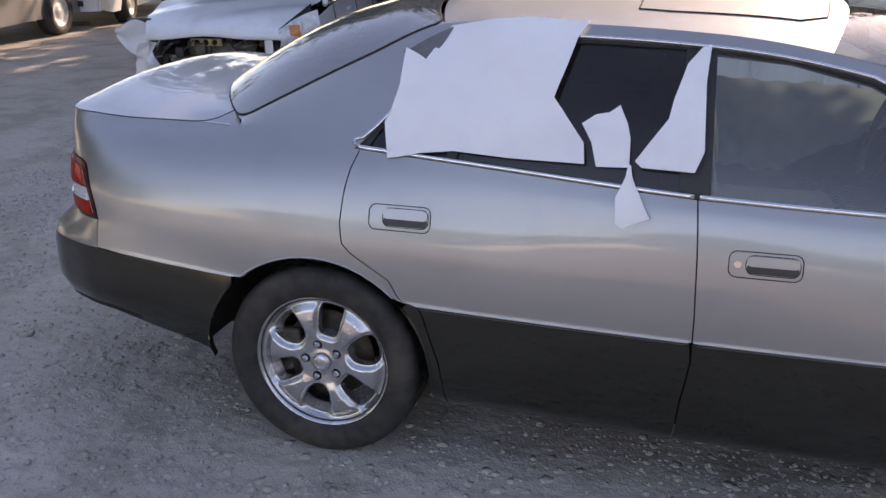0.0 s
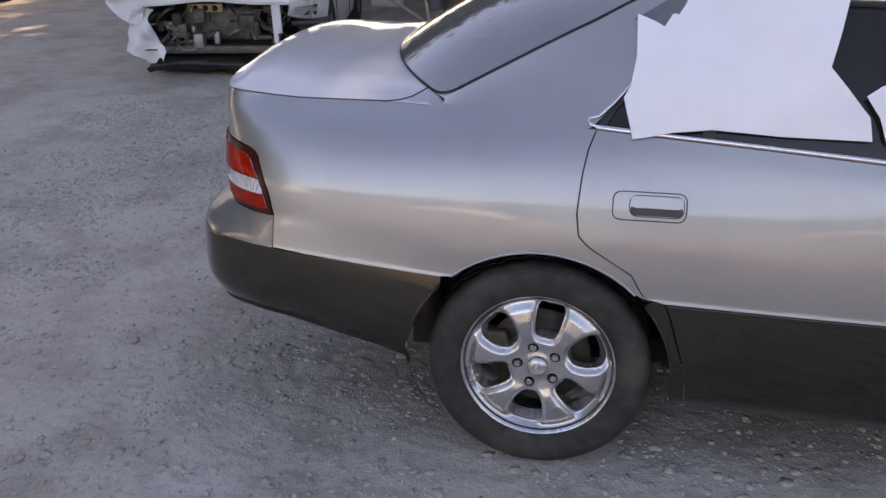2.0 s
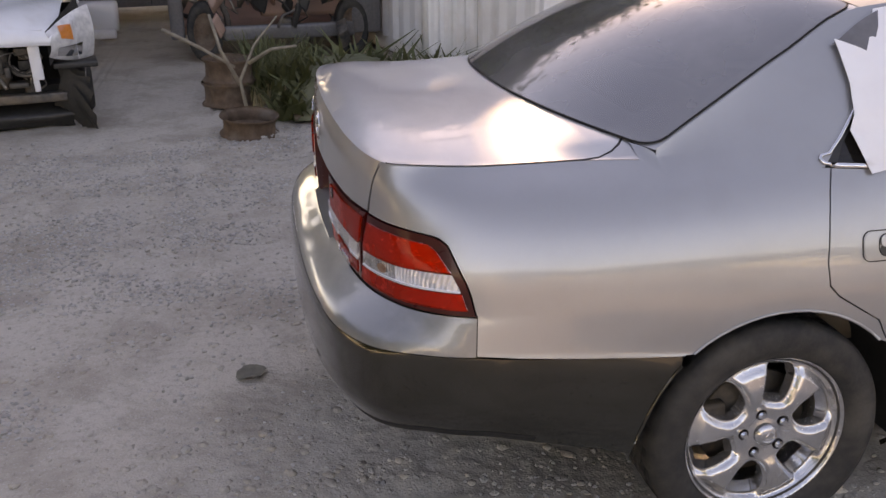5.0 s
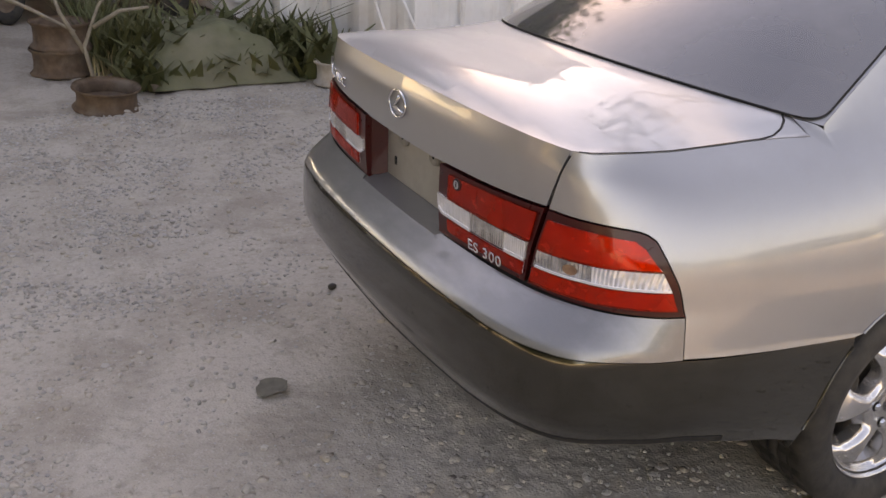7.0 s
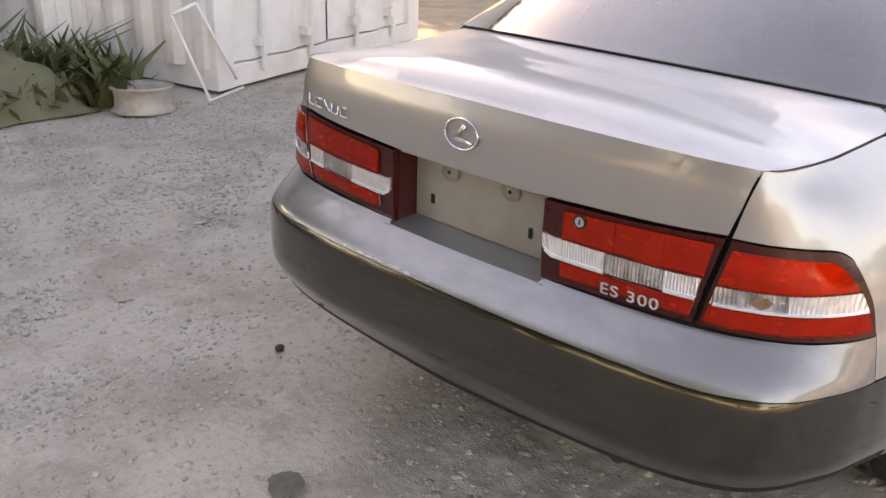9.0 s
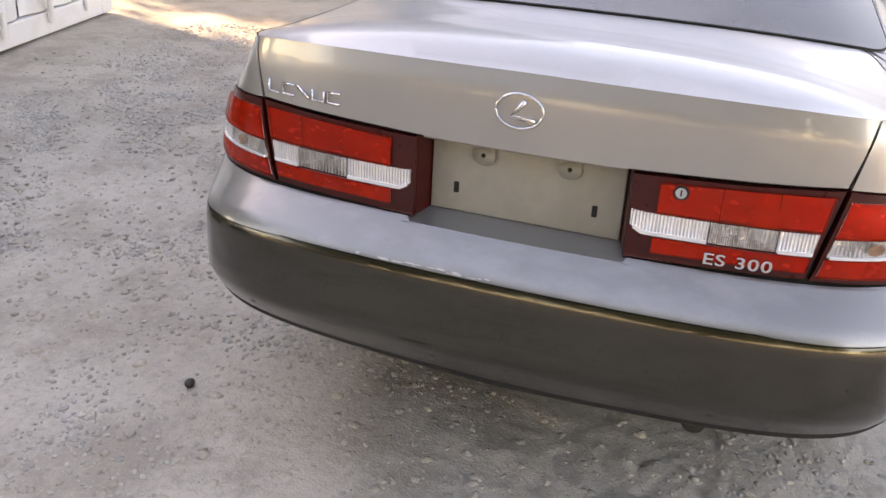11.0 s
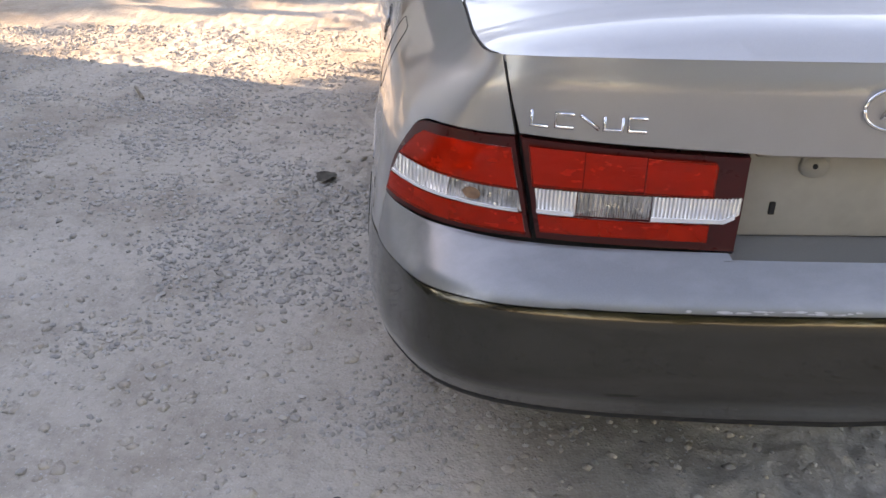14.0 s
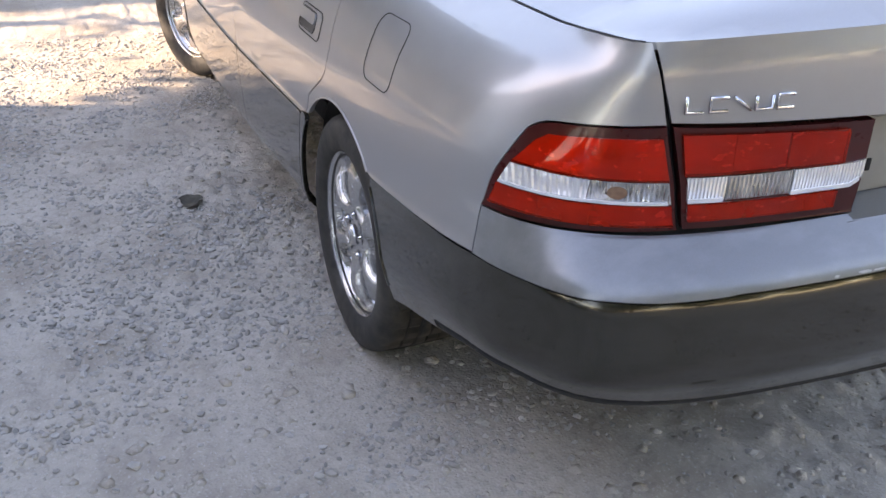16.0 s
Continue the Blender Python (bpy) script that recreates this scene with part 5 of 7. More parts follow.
# exhaust, cabin fittings
# capped pipe, its black colour standing for the shaded hollow end
bm = bmesh.new()
rod(bm, (-0.925, -0.41, 0.332), (-0.70, -0.42, 0.312), 0.026, 16)
part("exhaust_pipe", bm, M["trim"], car, "exhaust tip, coloured black for its shaded hollow")
bm = bmesh.new()
box(bm, (-0.78, -0.60, 0.28), (-0.30, -0.25, 0.40), bevel=0.05)
part("silencer", bm, M["brake"], car)
bm = bmesh.new()
box(bm, (-0.33, -0.62, 0.95), (0.12, 0.62, 0.99), bevel=0.01)
part("parcel_shelf", bm, M["cabin"], car)
bm = bmesh.new()
box(bm, (0.10, -0.62, 0.42), (0.60, 0.62, 0.60), bevel=0.05)
box(bm, (0.02, -0.62, 0.55), (0.20, 0.62, 1.06), pose(0, 0, 0, 0, -8, 0), bevel=0.05)
part("rear_seat", bm, M["seat"], car, "tan leather rear bench")
for s in (-1, 1):
    bm = bmesh.new()
    box(bm, (1.08, s * 0.38 - 0.25, 0.42), (1.60, s * 0.38 + 0.25, 0.58), bevel=0.05)
    box(bm, (1.0, s * 0.38 - 0.24, 0.55), (1.15, s * 0.38 + 0.24, 1.02), pose(0.12, 0, 0, 0, -10, 0), bevel=0.05)
    part("front_seat", bm, M["seat"], car, "tan leather front seat")
bm = bmesh.new()
box(bm, (1.85, -0.66, 0.62), (2.2, 0.66, 0.92), bevel=0.06)
part("dashboard", bm, M["cabin"], car)
v, f = tube([(1.72 + 0.06 * math.sin(a), 0.38 + 0.18 * math.cos(a), 0.88 + 0.17 * math.sin(a)) for a in np.linspace(0, 2 * math.pi, 33)], 0.015)
mesh_ob("steering_wheel", v, f, M["cabin"], car)
bm = bmesh.new()
box(bm, (1.52, -0.11, 1.225), (1.55, 0.11, 1.285), bevel=0.012)
part("rear_view_mirror", bm, M["trim"], car)
for s in (-1, 1):
    bm = bmesh.new()
    box(bm, (1.86, s * 0.98 - 0.09, 0.93), (1.97, s * 0.98 + 0.09, 1.06), bevel=0.03)
    box(bm, (1.90, s * 0.86 - 0.06, 0.94), (1.95, s * 0.86 + 0.06, 0.97))
    part("door_mirror", bm, M["paint"], car)

# torn white sheet taped over the rear side window
def sheet_wrinkle(P):
    return np.array([0.009 * noise.noise(Vector((p[0] * 5 + p[1] * 4, p[1] * 3, 3.1))) + 0.004 * noise.noise(Vector((p[0] * 13, p[1] * 10, 5.1))) + 0.0025 * noise.noise(Vector((p[0] * 25, p[1] * 20, 1.3))) for p in P])


SHEETS = [
    [(0.224, 1.238), (0.229, 1.145), (0.218, 1.079), (0.201, 1.049), (0.229, 0.958), (0.326, 0.978), (0.422, 0.991), (0.584, 0.985), (0.794, 0.986), (0.787, 1.038), (0.694, 1.142), (0.717, 1.217), (0.737, 1.289), (0.763, 1.33), (0.583, 1.335), (0.439, 1.318), (0.352, 1.305), (0.325, 1.26), (0.295, 1.213)],
    [(0.777, 1.084), (0.813, 1.108), (0.847, 1.114), (0.874, 1.132), (0.898, 1.09), (0.909, 1.057), (0.913, 0.986), (0.826, 0.982), (0.808, 1.039)],
    [(0.926, 1.002), (1.002, 1.105), (1.011, 1.155), (1.037, 1.238), (1.072, 1.277), (1.094, 1.281), (1.089, 1.198), (1.1, 1.033), (1.08, 0.984), (0.945, 0.987)],
]
torn = thing("torn_sheet", "torn white plastic sheet taped over the rear side window", "plastic sheet", at=(0.5, -0.78, 0.96))
for sh in SHEETS:
    panel("sheet_piece", [(x, up(x, z)) for x, z in sh], cabin_r, M["sheet"], torn, out=1.0, gap=0, step=0.02, lift=0.012, thick=0.0015, wrinkle=sheet_wrinkle)


def flank_or_cabin(a, b):
    """Right side as x, height: the flank below the waist, the cabin's side above."""
    x, z = np.asarray(a, float), np.asarray(b, float)
    out = []
    for xi, zi in zip(x, z):
        u = float(along(xi))
        F = body(np.array([u]), np.array([level(u, zi)]))[0]
        y = abs(F[1])
        if zi > F[2] + 1e-4:
            y = abs(cabin(np.array([xi]), np.array([up(xi, zi)]))[0, 1])
        out.append((xi, -y - 0.004 * math.sin(xi * 60), zi))
    return np.array(out)


tail = [(0.908, 0.992), (0.918, 0.990), (0.924, 0.965), (0.977, 0.868), (0.908, 0.835), (0.886, 0.846), (0.882, 0.91), (0.905, 0.965)]
panel("sheet_piece", tail, flank_or_cabin, M["sheet"], torn, out=1.0, gap=0, step=0.02, lift=0.014, thick=0.0015, label="torn tail of the sheet hanging over the door")
M["tape"] = surface("grey_tape", (0.12, 0.12, 0.13), (0.17, 0.17, 0.18), 20, 0.4)
panel("tape_piece", [(x, up(x, z)) for x, z in [(0.215, 1.228), (0.245, 1.243), (0.36, 1.300), (0.345, 1.265), (0.30, 1.198)]], cabin_r, M["tape"], torn, out=1.0, gap=0, step=0.02, lift=0.010, thick=0.001, label="dark grey tape")
# cloth hung inside the far front window
cl = thing("window_cloth", "grey-green cloth hung inside the far front window", "cloth", at=(1.5, 0.66, 0.92))
v, f = [], []
for i in range(40):
    x = 1.10 + i * 0.024
    top = 1.00 - 0.02 * i / 39 + 0.006 * math.sin(i * 1.3) + 0.004 * math.sin(i * 0.47)
    for j in range(9):
        z = top - j * 0.045 * min(1.0, 0.05 + (1 - i / 39) / 0.72)
        yy = float(np.interp(z, [0.9, 1.3], [0.74, 0.56])) - 0.05 + 0.008 * math.sin(i * 0.9 + j * 0.4) + 0.014 * math.sin(i * 0.21 + j * 1.1)
        v.append((x, yy, z))
f = [(i * 9 + j, (i + 1) * 9 + j, (i + 1) * 9 + j + 1, i * 9 + j + 1) for i in range(39) for j in range(8)]
M["cloth"] = surface("grey_green_cloth", (0.34, 0.39, 0.38), (0.44, 0.49, 0.47), 14, 0.9)
_t = M["cloth"].node_tree
_tr = _t.nodes.new("ShaderNodeBsdfTranslucent")
_tr.inputs["Color"].default_value = (0.30, 0.36, 0.35, 1.0)
_mx = _t.nodes.new("ShaderNodeMixShader")
_mx.inputs[0].default_value = 0.25
_out = [q for q in _t.nodes if q.type == "OUTPUT_MATERIAL"][0]
_t.links.new(_t.nodes["Principled BSDF"].outputs[0], _mx.inputs[1])
_t.links.new(_tr.outputs[0], _mx.inputs[2])
_t.links.new(_mx.outputs[0], _out.inputs["Surface"])
mesh_ob("cloth", v, f, M["cloth"], cl)

for ob in (car, torn, cl):
    ob.location.y -= 0.007


# ---- ground ----
def gravel_material():
    m = bpy.data.materials.new("gravel_dirt")
    m.use_nodes = True
    t = m.node_tree
    p = t.nodes["Principled BSDF"]
    co = t.nodes.new("ShaderNodeTexCoord")

    def nz(s, d=5.0, r=0.6, kind="ShaderNodeTexNoise"):
        n = t.nodes.new(kind)
        n.inputs["Scale"].default_value = s
        if kind == "ShaderNodeTexNoise":
            n.inputs["Detail"].default_value, n.inputs["Roughness"].default_value = d, r
        t.links.new(co.outputs["Object"], n.inputs["Vector"])
        return n.outputs["Distance" if kind == "ShaderNodeTexVoronoi" else 0]

    def rng(v, a, b, c=0.0, d=1.0):
        r = t.nodes.new("ShaderNodeMapRange")
        for k, q in zip(("From Min", "From Max", "To Min", "To Max"), (a, b, c, d)):
            r.inputs[k].default_value = q
        t.links.new(v, r.inputs["Value"])
        return r.outputs[0]

    def mix(f, a, b):
        x = t.nodes.new("ShaderNodeMix")
        x.data_type = "RGBA"
        t.links.new(f, x.inputs[0])
        for s, v in ((x.inputs[6], a), (x.inputs[7], b)):
            if isinstance(v, tuple):
                s.default_value = (*v, 1)
            else:
                t.links.new(v, s)
        return x.outputs[2]

    col = mix(rng(nz(0.7), 0.35, 0.68), (0.43, 0.39, 0.335), (0.51, 0.466, 0.405))
    col = mix(rng(nz(1.9, 6, 0.68), 0.46, 0.62, 0, 0.8), col, (0.315, 0.272, 0.225))
    col = mix(rng(nz(38.0, 4, 0.7), 0.50, 0.66, 0, 0.45), col, (0.27, 0.245, 0.215))
    col = mix(rng(nz(120.0, 2), 0.58, 0.72, 0, 0.35), col, (0.64, 0.625, 0.59))
    t.links.new(col, p.inputs["Base Color"])
    p.inputs["Roughness"].default_value = 0.92
    p.inputs["Specular IOR Level"].default_value = 0.25
    h = t.nodes.new("ShaderNodeMath")
    h.operation = "MULTIPLY_ADD"
    t.links.new(nz(30.0, 4, 0.5), h.inputs[0])
    h.inputs[1].default_value = 1.0
    t.links.new(rng(nz(110.0, kind="ShaderNodeTexVoronoi"), 0.0, 0.6, 0.18, 0.0), h.inputs[2])
    b = t.nodes.new("ShaderNodeBump")
    b.inputs["Strength"].default_value, b.inputs["Distance"].default_value = 0.8, 0.010
    t.links.new(h.outputs[0], b.inputs["Height"])
    t.links.new(b.outputs[0], p.inputs["Normal"])
    return m


M["gravel"] = gravel_material()


def spread(lo, hi, step, far):
    a = list(np.arange(lo, hi + step / 2, step))
    g, out_l, out_r, s = 1.28, [], [], step
    l, r = lo, hi
    while r < far:
        s *= g
        r += s
        l -= s
        out_r.append(r)
        out_l.append(l)
    return np.array(out_l[::-1] + a + out_r)


def tread(x, y):
    """Shallow tyre tracks pressed into the dirt, with the ribs of the tread across them."""
    h = 0.0
    for x0, y0, a, w in TRACKS:
        dx, dy = x - x0, y - y0
        l = dx * math.cos(a) + dy * math.sin(a)
        d = -dx * math.sin(a) + dy * math.cos(a) + 0.06 * math.sin(l * 1.3)
        if abs(d) < w:
            k = (1 - (d / w) ** 2) * max(0.0, min(1.0, 0.6 + 1.6 * noise.noise(Vector((l * 1.4, d * 2, x0)))))
            h += k * (0.0055 * math.sin((l + 0.5 * abs(d)) * 2 * math.pi / 0.062) - 0.006)
    return h


TRACKS = [(-0.9, -0.45, radians(12), 0.13), (-1.2, -1.45, radians(-4), 0.14), (-1.2, -1.95, radians(-6), 0.12), (-1.6, 1.5, radians(28), 0.13), (-1.22, 0.2, radians(84), 0.12), (-1.50, -0.2, radians(97), 0.12), (-1.75, 0.3, radians(75), 0.13)]


def ground_height(x, y):
    z = 0.018 * noise.noise(Vector((x * 0.5, y * 0.5, 0.3))) + 0.010 * noise.noise(Vector((x * 1.9, y * 1.9, 7.7)))
    rough = 0.5 + 1.5 * max(-0.25, noise.noise(Vector((x * 1.1, y * 1.1, 3.4))))
    z += rough * (0.010 * noise.noise(Vector((x * 6, y * 6, 2.2))) + 0.017 * noise.noise(Vector((x * 14, y * 14, 5.2))) + 0.013 * noise.noise(Vector((x * 31, y * 31, 8.2))))
    z += tread(x, y)
    near = min(math.hypot(x - a, y - b) for a in (0, 2.67) for b in (-0.7, 0.7))
    return z * min(1.0, max(0.25, near / 0.5)) - 0.002


gx, gy = spread(-3.4, 3.6, 0.0165, 500), spread(-2.5, 3.6, 0.0165, 500)
gv = [(x, y, ground_height(x, y) if abs(x) < 30 and abs(y) < 30 else 0.0) for y in gy for x in gx]
nx = len(gx)
gf = [(j * nx + i, j * nx + i + 1, (j + 1) * nx + i + 1, (j + 1) * nx + i) for j in range(len(gy) - 1) for i in range(nx - 1)]
ground = mesh_ob("ground", gv, gf, M["gravel"])
tagged(ground, "grey-brown gravel and packed dirt yard", "ground", kind="structure")

# loose stones
M["stone"] = surface("gravel_stone", (0.36, 0.342, 0.314), (0.445, 0.424, 0.392), 30, 0.85, bump=0.001, bump_scale=300)
_t = M["stone"].node_tree
_g = _t.nodes.new("ShaderNodeNewGeometry")
_h = _t.nodes.new("ShaderNodeHueSaturation")
_r = _t.nodes.new("ShaderNodeMapRange")
_r.inputs["To Min"].default_value, _r.inputs["To Max"].default_value = 0.74, 1.14
_l = _t.nodes["Principled BSDF"].inputs["Base Color"].links[0].from_socket
_t.links.new(_g.outputs["Random Per Island"], _r.inputs["Value"])
_t.links.new(_r.outputs[0], _h.inputs["Value"])
_t.links.new(_l, _h.inputs["Color"])
_t.links.new(_h.outputs[0], _t.nodes["Principled BSDF"].inputs["Base Color"])


def stones(name, n, sizes, region, density, label, seed, flat=0.7, sink=(-0.05, 0.3), mat="stone"):
    rng = np.random.default_rng(seed)
    bm = bmesh.new()
    bmesh.ops.create_icosphere(bm, subdivisions=1, radius=1.0)
    base = np.array([v.co[:] for v in bm.verts])
    tri = np.array([[v.index for v in f.verts] for f in bm.faces])
    bm.free()
    V, F, k = [], [], 0
    (x0, x1), (y0, y1) = region
    while k < n:
        x, y = rng.uniform(x0, x1), rng.uniform(y0, y1)
        if rng.random() > density(x, y):
            continue
        r = sizes[0] * (sizes[1] / sizes[0]) ** (rng.random() ** 1.8)
        q = base * (1 + rng.uniform(-0.28, 0.28, (len(base), 1))) * (r * rng.uniform(0.75, 1.3, 3) * np.array([1, 1, flat]))
        a = rng.uniform(0, 6.3)
        c, s_ = math.cos(a), math.sin(a)
        q = np.stack([q[:, 0] * c - q[:, 1] * s_ + x, q[:, 0] * s_ + q[:, 1] * c + y, q[:, 2] + ground_height(x, y) + r * rng.uniform(*sink)], 1)
        V.append(q)
        F.append(tri + k * len(base))
        k += 1
    ob = mesh_ob(name, np.vstack(V), np.vstack(F), M[mat], None, mat == "gravel")
    return tagged(ob, label, "gravel", kind="stuff")


def patchy(x, y):
    k = 0.35 + 0.65 * min(1.0, max(0.0, (y + 0.1) / 1.2))
    k *= 0.45 if -1.9 < x < -0.6 and abs(y) < 1.0 else 1.0
    return k * max(0.06, min(1.0, 0.36 + 1.4 * noise.noise(Vector((x * 0.9, y * 0.9, 4.0))) + 1.5 * noise.noise(Vector((x * 3.1, y * 3.1, 9.0)))))


stones("gravel_stones", 46000, (0.0035, 0.0105), ((-3.6, 3.6), (-2.4, 3.8)), patchy, "small loose grey gravel stones", 3)
stones("gravel_pebbles", 4500, (0.008, 0.0155), ((-3.0, 3.5), (-2.2, 4.0)), patchy, "larger loose grey pebbles", 8)

stones("dirt_clods", 15000, (0.006, 0.022), ((-3.4, 3.6), (-2.4, 3.6)), lambda x, y: max(0.15, min(1.0, 0.5 + 1.2 * noise.noise(Vector((x * 1.3, y * 1.3, 14.0))))), "low clods of packed dirt", 12, 0.36, (-0.22, -0.02), "gravel")

# ---- unseen trees, added to cast the shade and to darken reflections ----
M["bark"] = surface("bark", (0.11, 0.085, 0.06), (0.17, 0.135, 0.10), 12, 0.9, bump=0.01, bump_scale=30)
M["leaf"] = surface("tree_leaf", (0.045, 0.075, 0.022), (0.085, 0.12, 0.035), 2, 0.6)


def tree(x, y, crown, radii, leaves, seed, size=0.3, clumps=30):
    """A tree at x, y with its crown round the point crown."""
    rng = np.random.default_rng(seed)
    C, R = np.array(crown, float), np.array(radii, float)
    th = thing("tree", "unseen tall leafy green tree added for shade and reflections", "tree", "trees round the yard", at=(x, y, 0))
    zt = C[2] + R[2] * 0.6
    v, f = tube([(x, y, -0.1), (x * 0.8 + C[0] * 0.2, y * 0.8 + C[1] * 0.2, zt * 0.35), (x * 0.4 + C[0] * 0.6, y * 0.4 + C[1] * 0.6, zt * 0.65), (C[0], C[1], zt)], [0.26, 0.2, 0.13, 0.04], 10)
    mesh_ob("trunk", v, f, M["bark"], th)
    cl = []
    for i in range(clumps):
        d = rng.normal(size=3)
        d /= np.linalg.norm(d)
        cl.append((C + d * rng.random() ** 0.35 * R * 0.85, rng.uniform(0.28, 0.42)))
    for i in range(8):
        e = cl[i][0]
        s = np.array([x * 0.5 + C[0] * 0.5, y * 0.5 + C[1] * 0.5, zt * 0.55])
        v, f = tube([s, (s * 2 + e) / 3 + np.array([0, 0, 0.2]), e], [0.10, 0.07, 0.025], 7)
        mesh_ob("limb", v, f, M["bark"], th)
    V, F = [], []
    for k in range(leaves):
        c, r = cl[rng.integers(len(cl))]
        p = c + rng.normal(size=3) * R * r * 0.62
        p[2] = max(p[2], C[2] - R[2] * 1.05)
        t, b = rng.normal(size=3), rng.normal(size=3)
        t /= np.linalg.norm(t)
        b -= t * (b @ t)
        b /= np.linalg.norm(b)
        s = size * rng.uniform(0.6, 1.2)
        V += [p - t * s * 0.5, p + b * s * 0.3, p + t * s * 0.5, p - b * s * 0.3]
        F.append((4 * k, 4 * k + 1, 4 * k + 2, 4 * k + 3))
    mesh_ob("crown", V, F, M["leaf"], th, False)
    return th


tree(-5.6, 11.6, (-3.6, 9.6, 4.45), (3.6, 3.4, 2.30), 10000, 21)
tree(-0.9, 12.4, (0.0, 10.4, 4.88), (2.8, 3.2, 2.44), 17000, 22)
tree(5.2, 9.6, (1.9, 8.1, 3.81), (1.7, 1.6, 0.79), 8000, 28, 0.24)
tree(-0.6, 16.5, (-0.5, 14.2, 6.75), (3.2, 2.6, 2.01), 11000, 24)
tree(-8.5, 16.5, (-6.0, 15.0, 6.75), (3.6, 2.6, 2.01), 9000, 27)
tree(4.6, 8.2, (2.9, 6.6, 3.09), (1.6, 1.1, 0.60), 6000, 26, 0.22)
tree(10.5, 9.5, (9.0, 8.4, 3.59), (2.4, 2.0, 1.29), 6000, 25)


tree(-1.6, 21.0, (-1.2, 19.0, 4.6), (2.8, 2.2, 1.7), 8000, 41)
tree(1.5, 21.0, (0.8, 19.0, 4.8), (3.0, 2.2, 1.8), 9000, 42)
tree(1.4, 27.0, (1.0, 24.5, 5.2), (3.4, 2.6, 1.9), 9000, 45)
tree(-5.0, 27.0, (-4.5, 24.5, 5.2), (3.4, 2.6, 1.9), 9000, 46)
# unseen tree added to bound the sun patch beyond the car's left front
tree(9.6, 16.2, (8.5, 14.2, 4.8), (1.35, 1.2, 0.8), 6000, 48, 0.24)
tree(6.4, 20.0, (5.6, 17.5, 4.8), (2.6, 2.2, 1.8), 7000, 43)
# unseen tree added for darker reflections in the left quarter panel
tree(10.5, 4.2, (8.2, 5.0, 5.0), (2.4, 2.2, 2.0), 8000, 44)
# unseen trees added to darken the horizon reflected in the right flank
tree(-9.0, -24.0, (-8.5, -23.0, 2.3), (4.2, 3.0, 1.5), 7000, 51, 0.4)
tree(0.5, -25.0, (0.8, -24.0, 2.5), (4.6, 3.0, 1.7), 8000, 52, 0.4)
tree(9.5, -24.0, (9.0, -23.2, 2.2), (4.4, 3.0, 1.4), 7000, 53, 0.4)
tree(18.0, -22.0, (17.5, -21.0, 2.3), (4.2, 3.0, 1.5), 7000, 54, 0.4)
# another unseen tree added for the left side's reflections
tree(9.5, 2.6, (7.2, 3.4, 3.4), (2.0, 1.8, 1.4), 7000, 47)
# unseen trees added behind the tail to hold back skylight
tree(-11.5, 4.6, (-11.0, 4.4, 3.5), (2.4, 3.6, 2.5), 9000, 61, 0.4)
tree(-11.0, -1.6, (-10.8, -1.8, 3.6), (2.4, 3.6, 2.6), 9000, 62, 0.4)
tree(-10.5, -8.2, (-10.2, -8.0, 3.5), (2.4, 3.6, 2.5), 9000, 63, 0.4)


# ---- container ----
M["container"] = surface("white_container_paint", (0.76, 0.76, 0.75), (0.81, 0.81, 0.80), 4, 0.5, stain=(0.55, 0.50, 0.43), stain_scale=2.2, stain_amount=0.5, bump=0.001, bump_scale=40)
M["letter"] = surface("dark_lettering", (0.03, 0.03, 0.035), (0.05, 0.05, 0.055), 20, 0.6)
CX0, CX1, CY0, CY1, CH = 0.0, 2.44, 0.0, 6.06, 2.59
cont = thing("shipping_container", "white steel shipping container with locking bars and dark lettering", "container")
def corrugated(x0, y0, x1, y1, z0, z1, depth=0.036, pitch=0.28):
    L = math.hypot(x1 - x0, y1 - y0)
    n = max(1, round(L / pitch))
    dx, dy = (x1 - x0) / L, (y1 - y0) / L
    vs, fs = [], []
    for i in range(n):
        for a, d in ((0.0, 0), (0.25, 0), (0.5, depth), (0.75, depth)):
            q = (i + a) * L / n
            vs += [(x0 + dx * q + dy * d, y0 + dy * q - dx * d, z) for z in (z0, z1)]
    vs += [(x1, y1, z0), (x1, y1, z1)]
    fs = [(2 * i, 2 * i + 2, 2 * i + 3, 2 * i + 1) for i in range(len(vs) // 2 - 1)]
    return vs, fs


for a in ((CX0, CY1, CX0, CY0), (CX1, CY0, CX1, CY1), (CX1, CY1, CX0, CY1)):
    v, f = corrugated(*a, 0.16, CH - 0.1)
    mesh_ob("side_wall", v, f, M["container"], cont, False)
for x in (CX0 + 0.06, CX1 - 0.06):
    for y in (CY0 + 0.04, CY1 - 0.04):
        bm = bmesh.new()
        box(bm, (x - 0.08, y - 0.07, 0.02), (x + 0.08, y + 0.07, CH), bevel=0.01)
        part("corner_post", bm, M["container"], cont, "", False)
bm = bmesh.new()
box(bm, (CX0, CY0 - 0.02, 0.02), (CX1, CY0 + 0.08, 0.17), bevel=0.01)
box(bm, (CX0, CY0 - 0.02, CH - 0.12), (CX1, CY0 + 0.08, CH), bevel=0.01)
box(bm, (CX0, CY0, 0.02), (CX0 + 0.1, CY1, 0.17))
box(bm, (CX1 - 0.1, CY0, 0.02), (CX1, CY1, 0.17))
part("base_rail", bm, M["container"], cont, "", False)
bm = bmesh.new()
box(bm, (CX0, CY0, CH - 0.02), (CX1, CY1, CH + 0.005))
part("roof_sheet", bm, M["container"], cont, "", False)
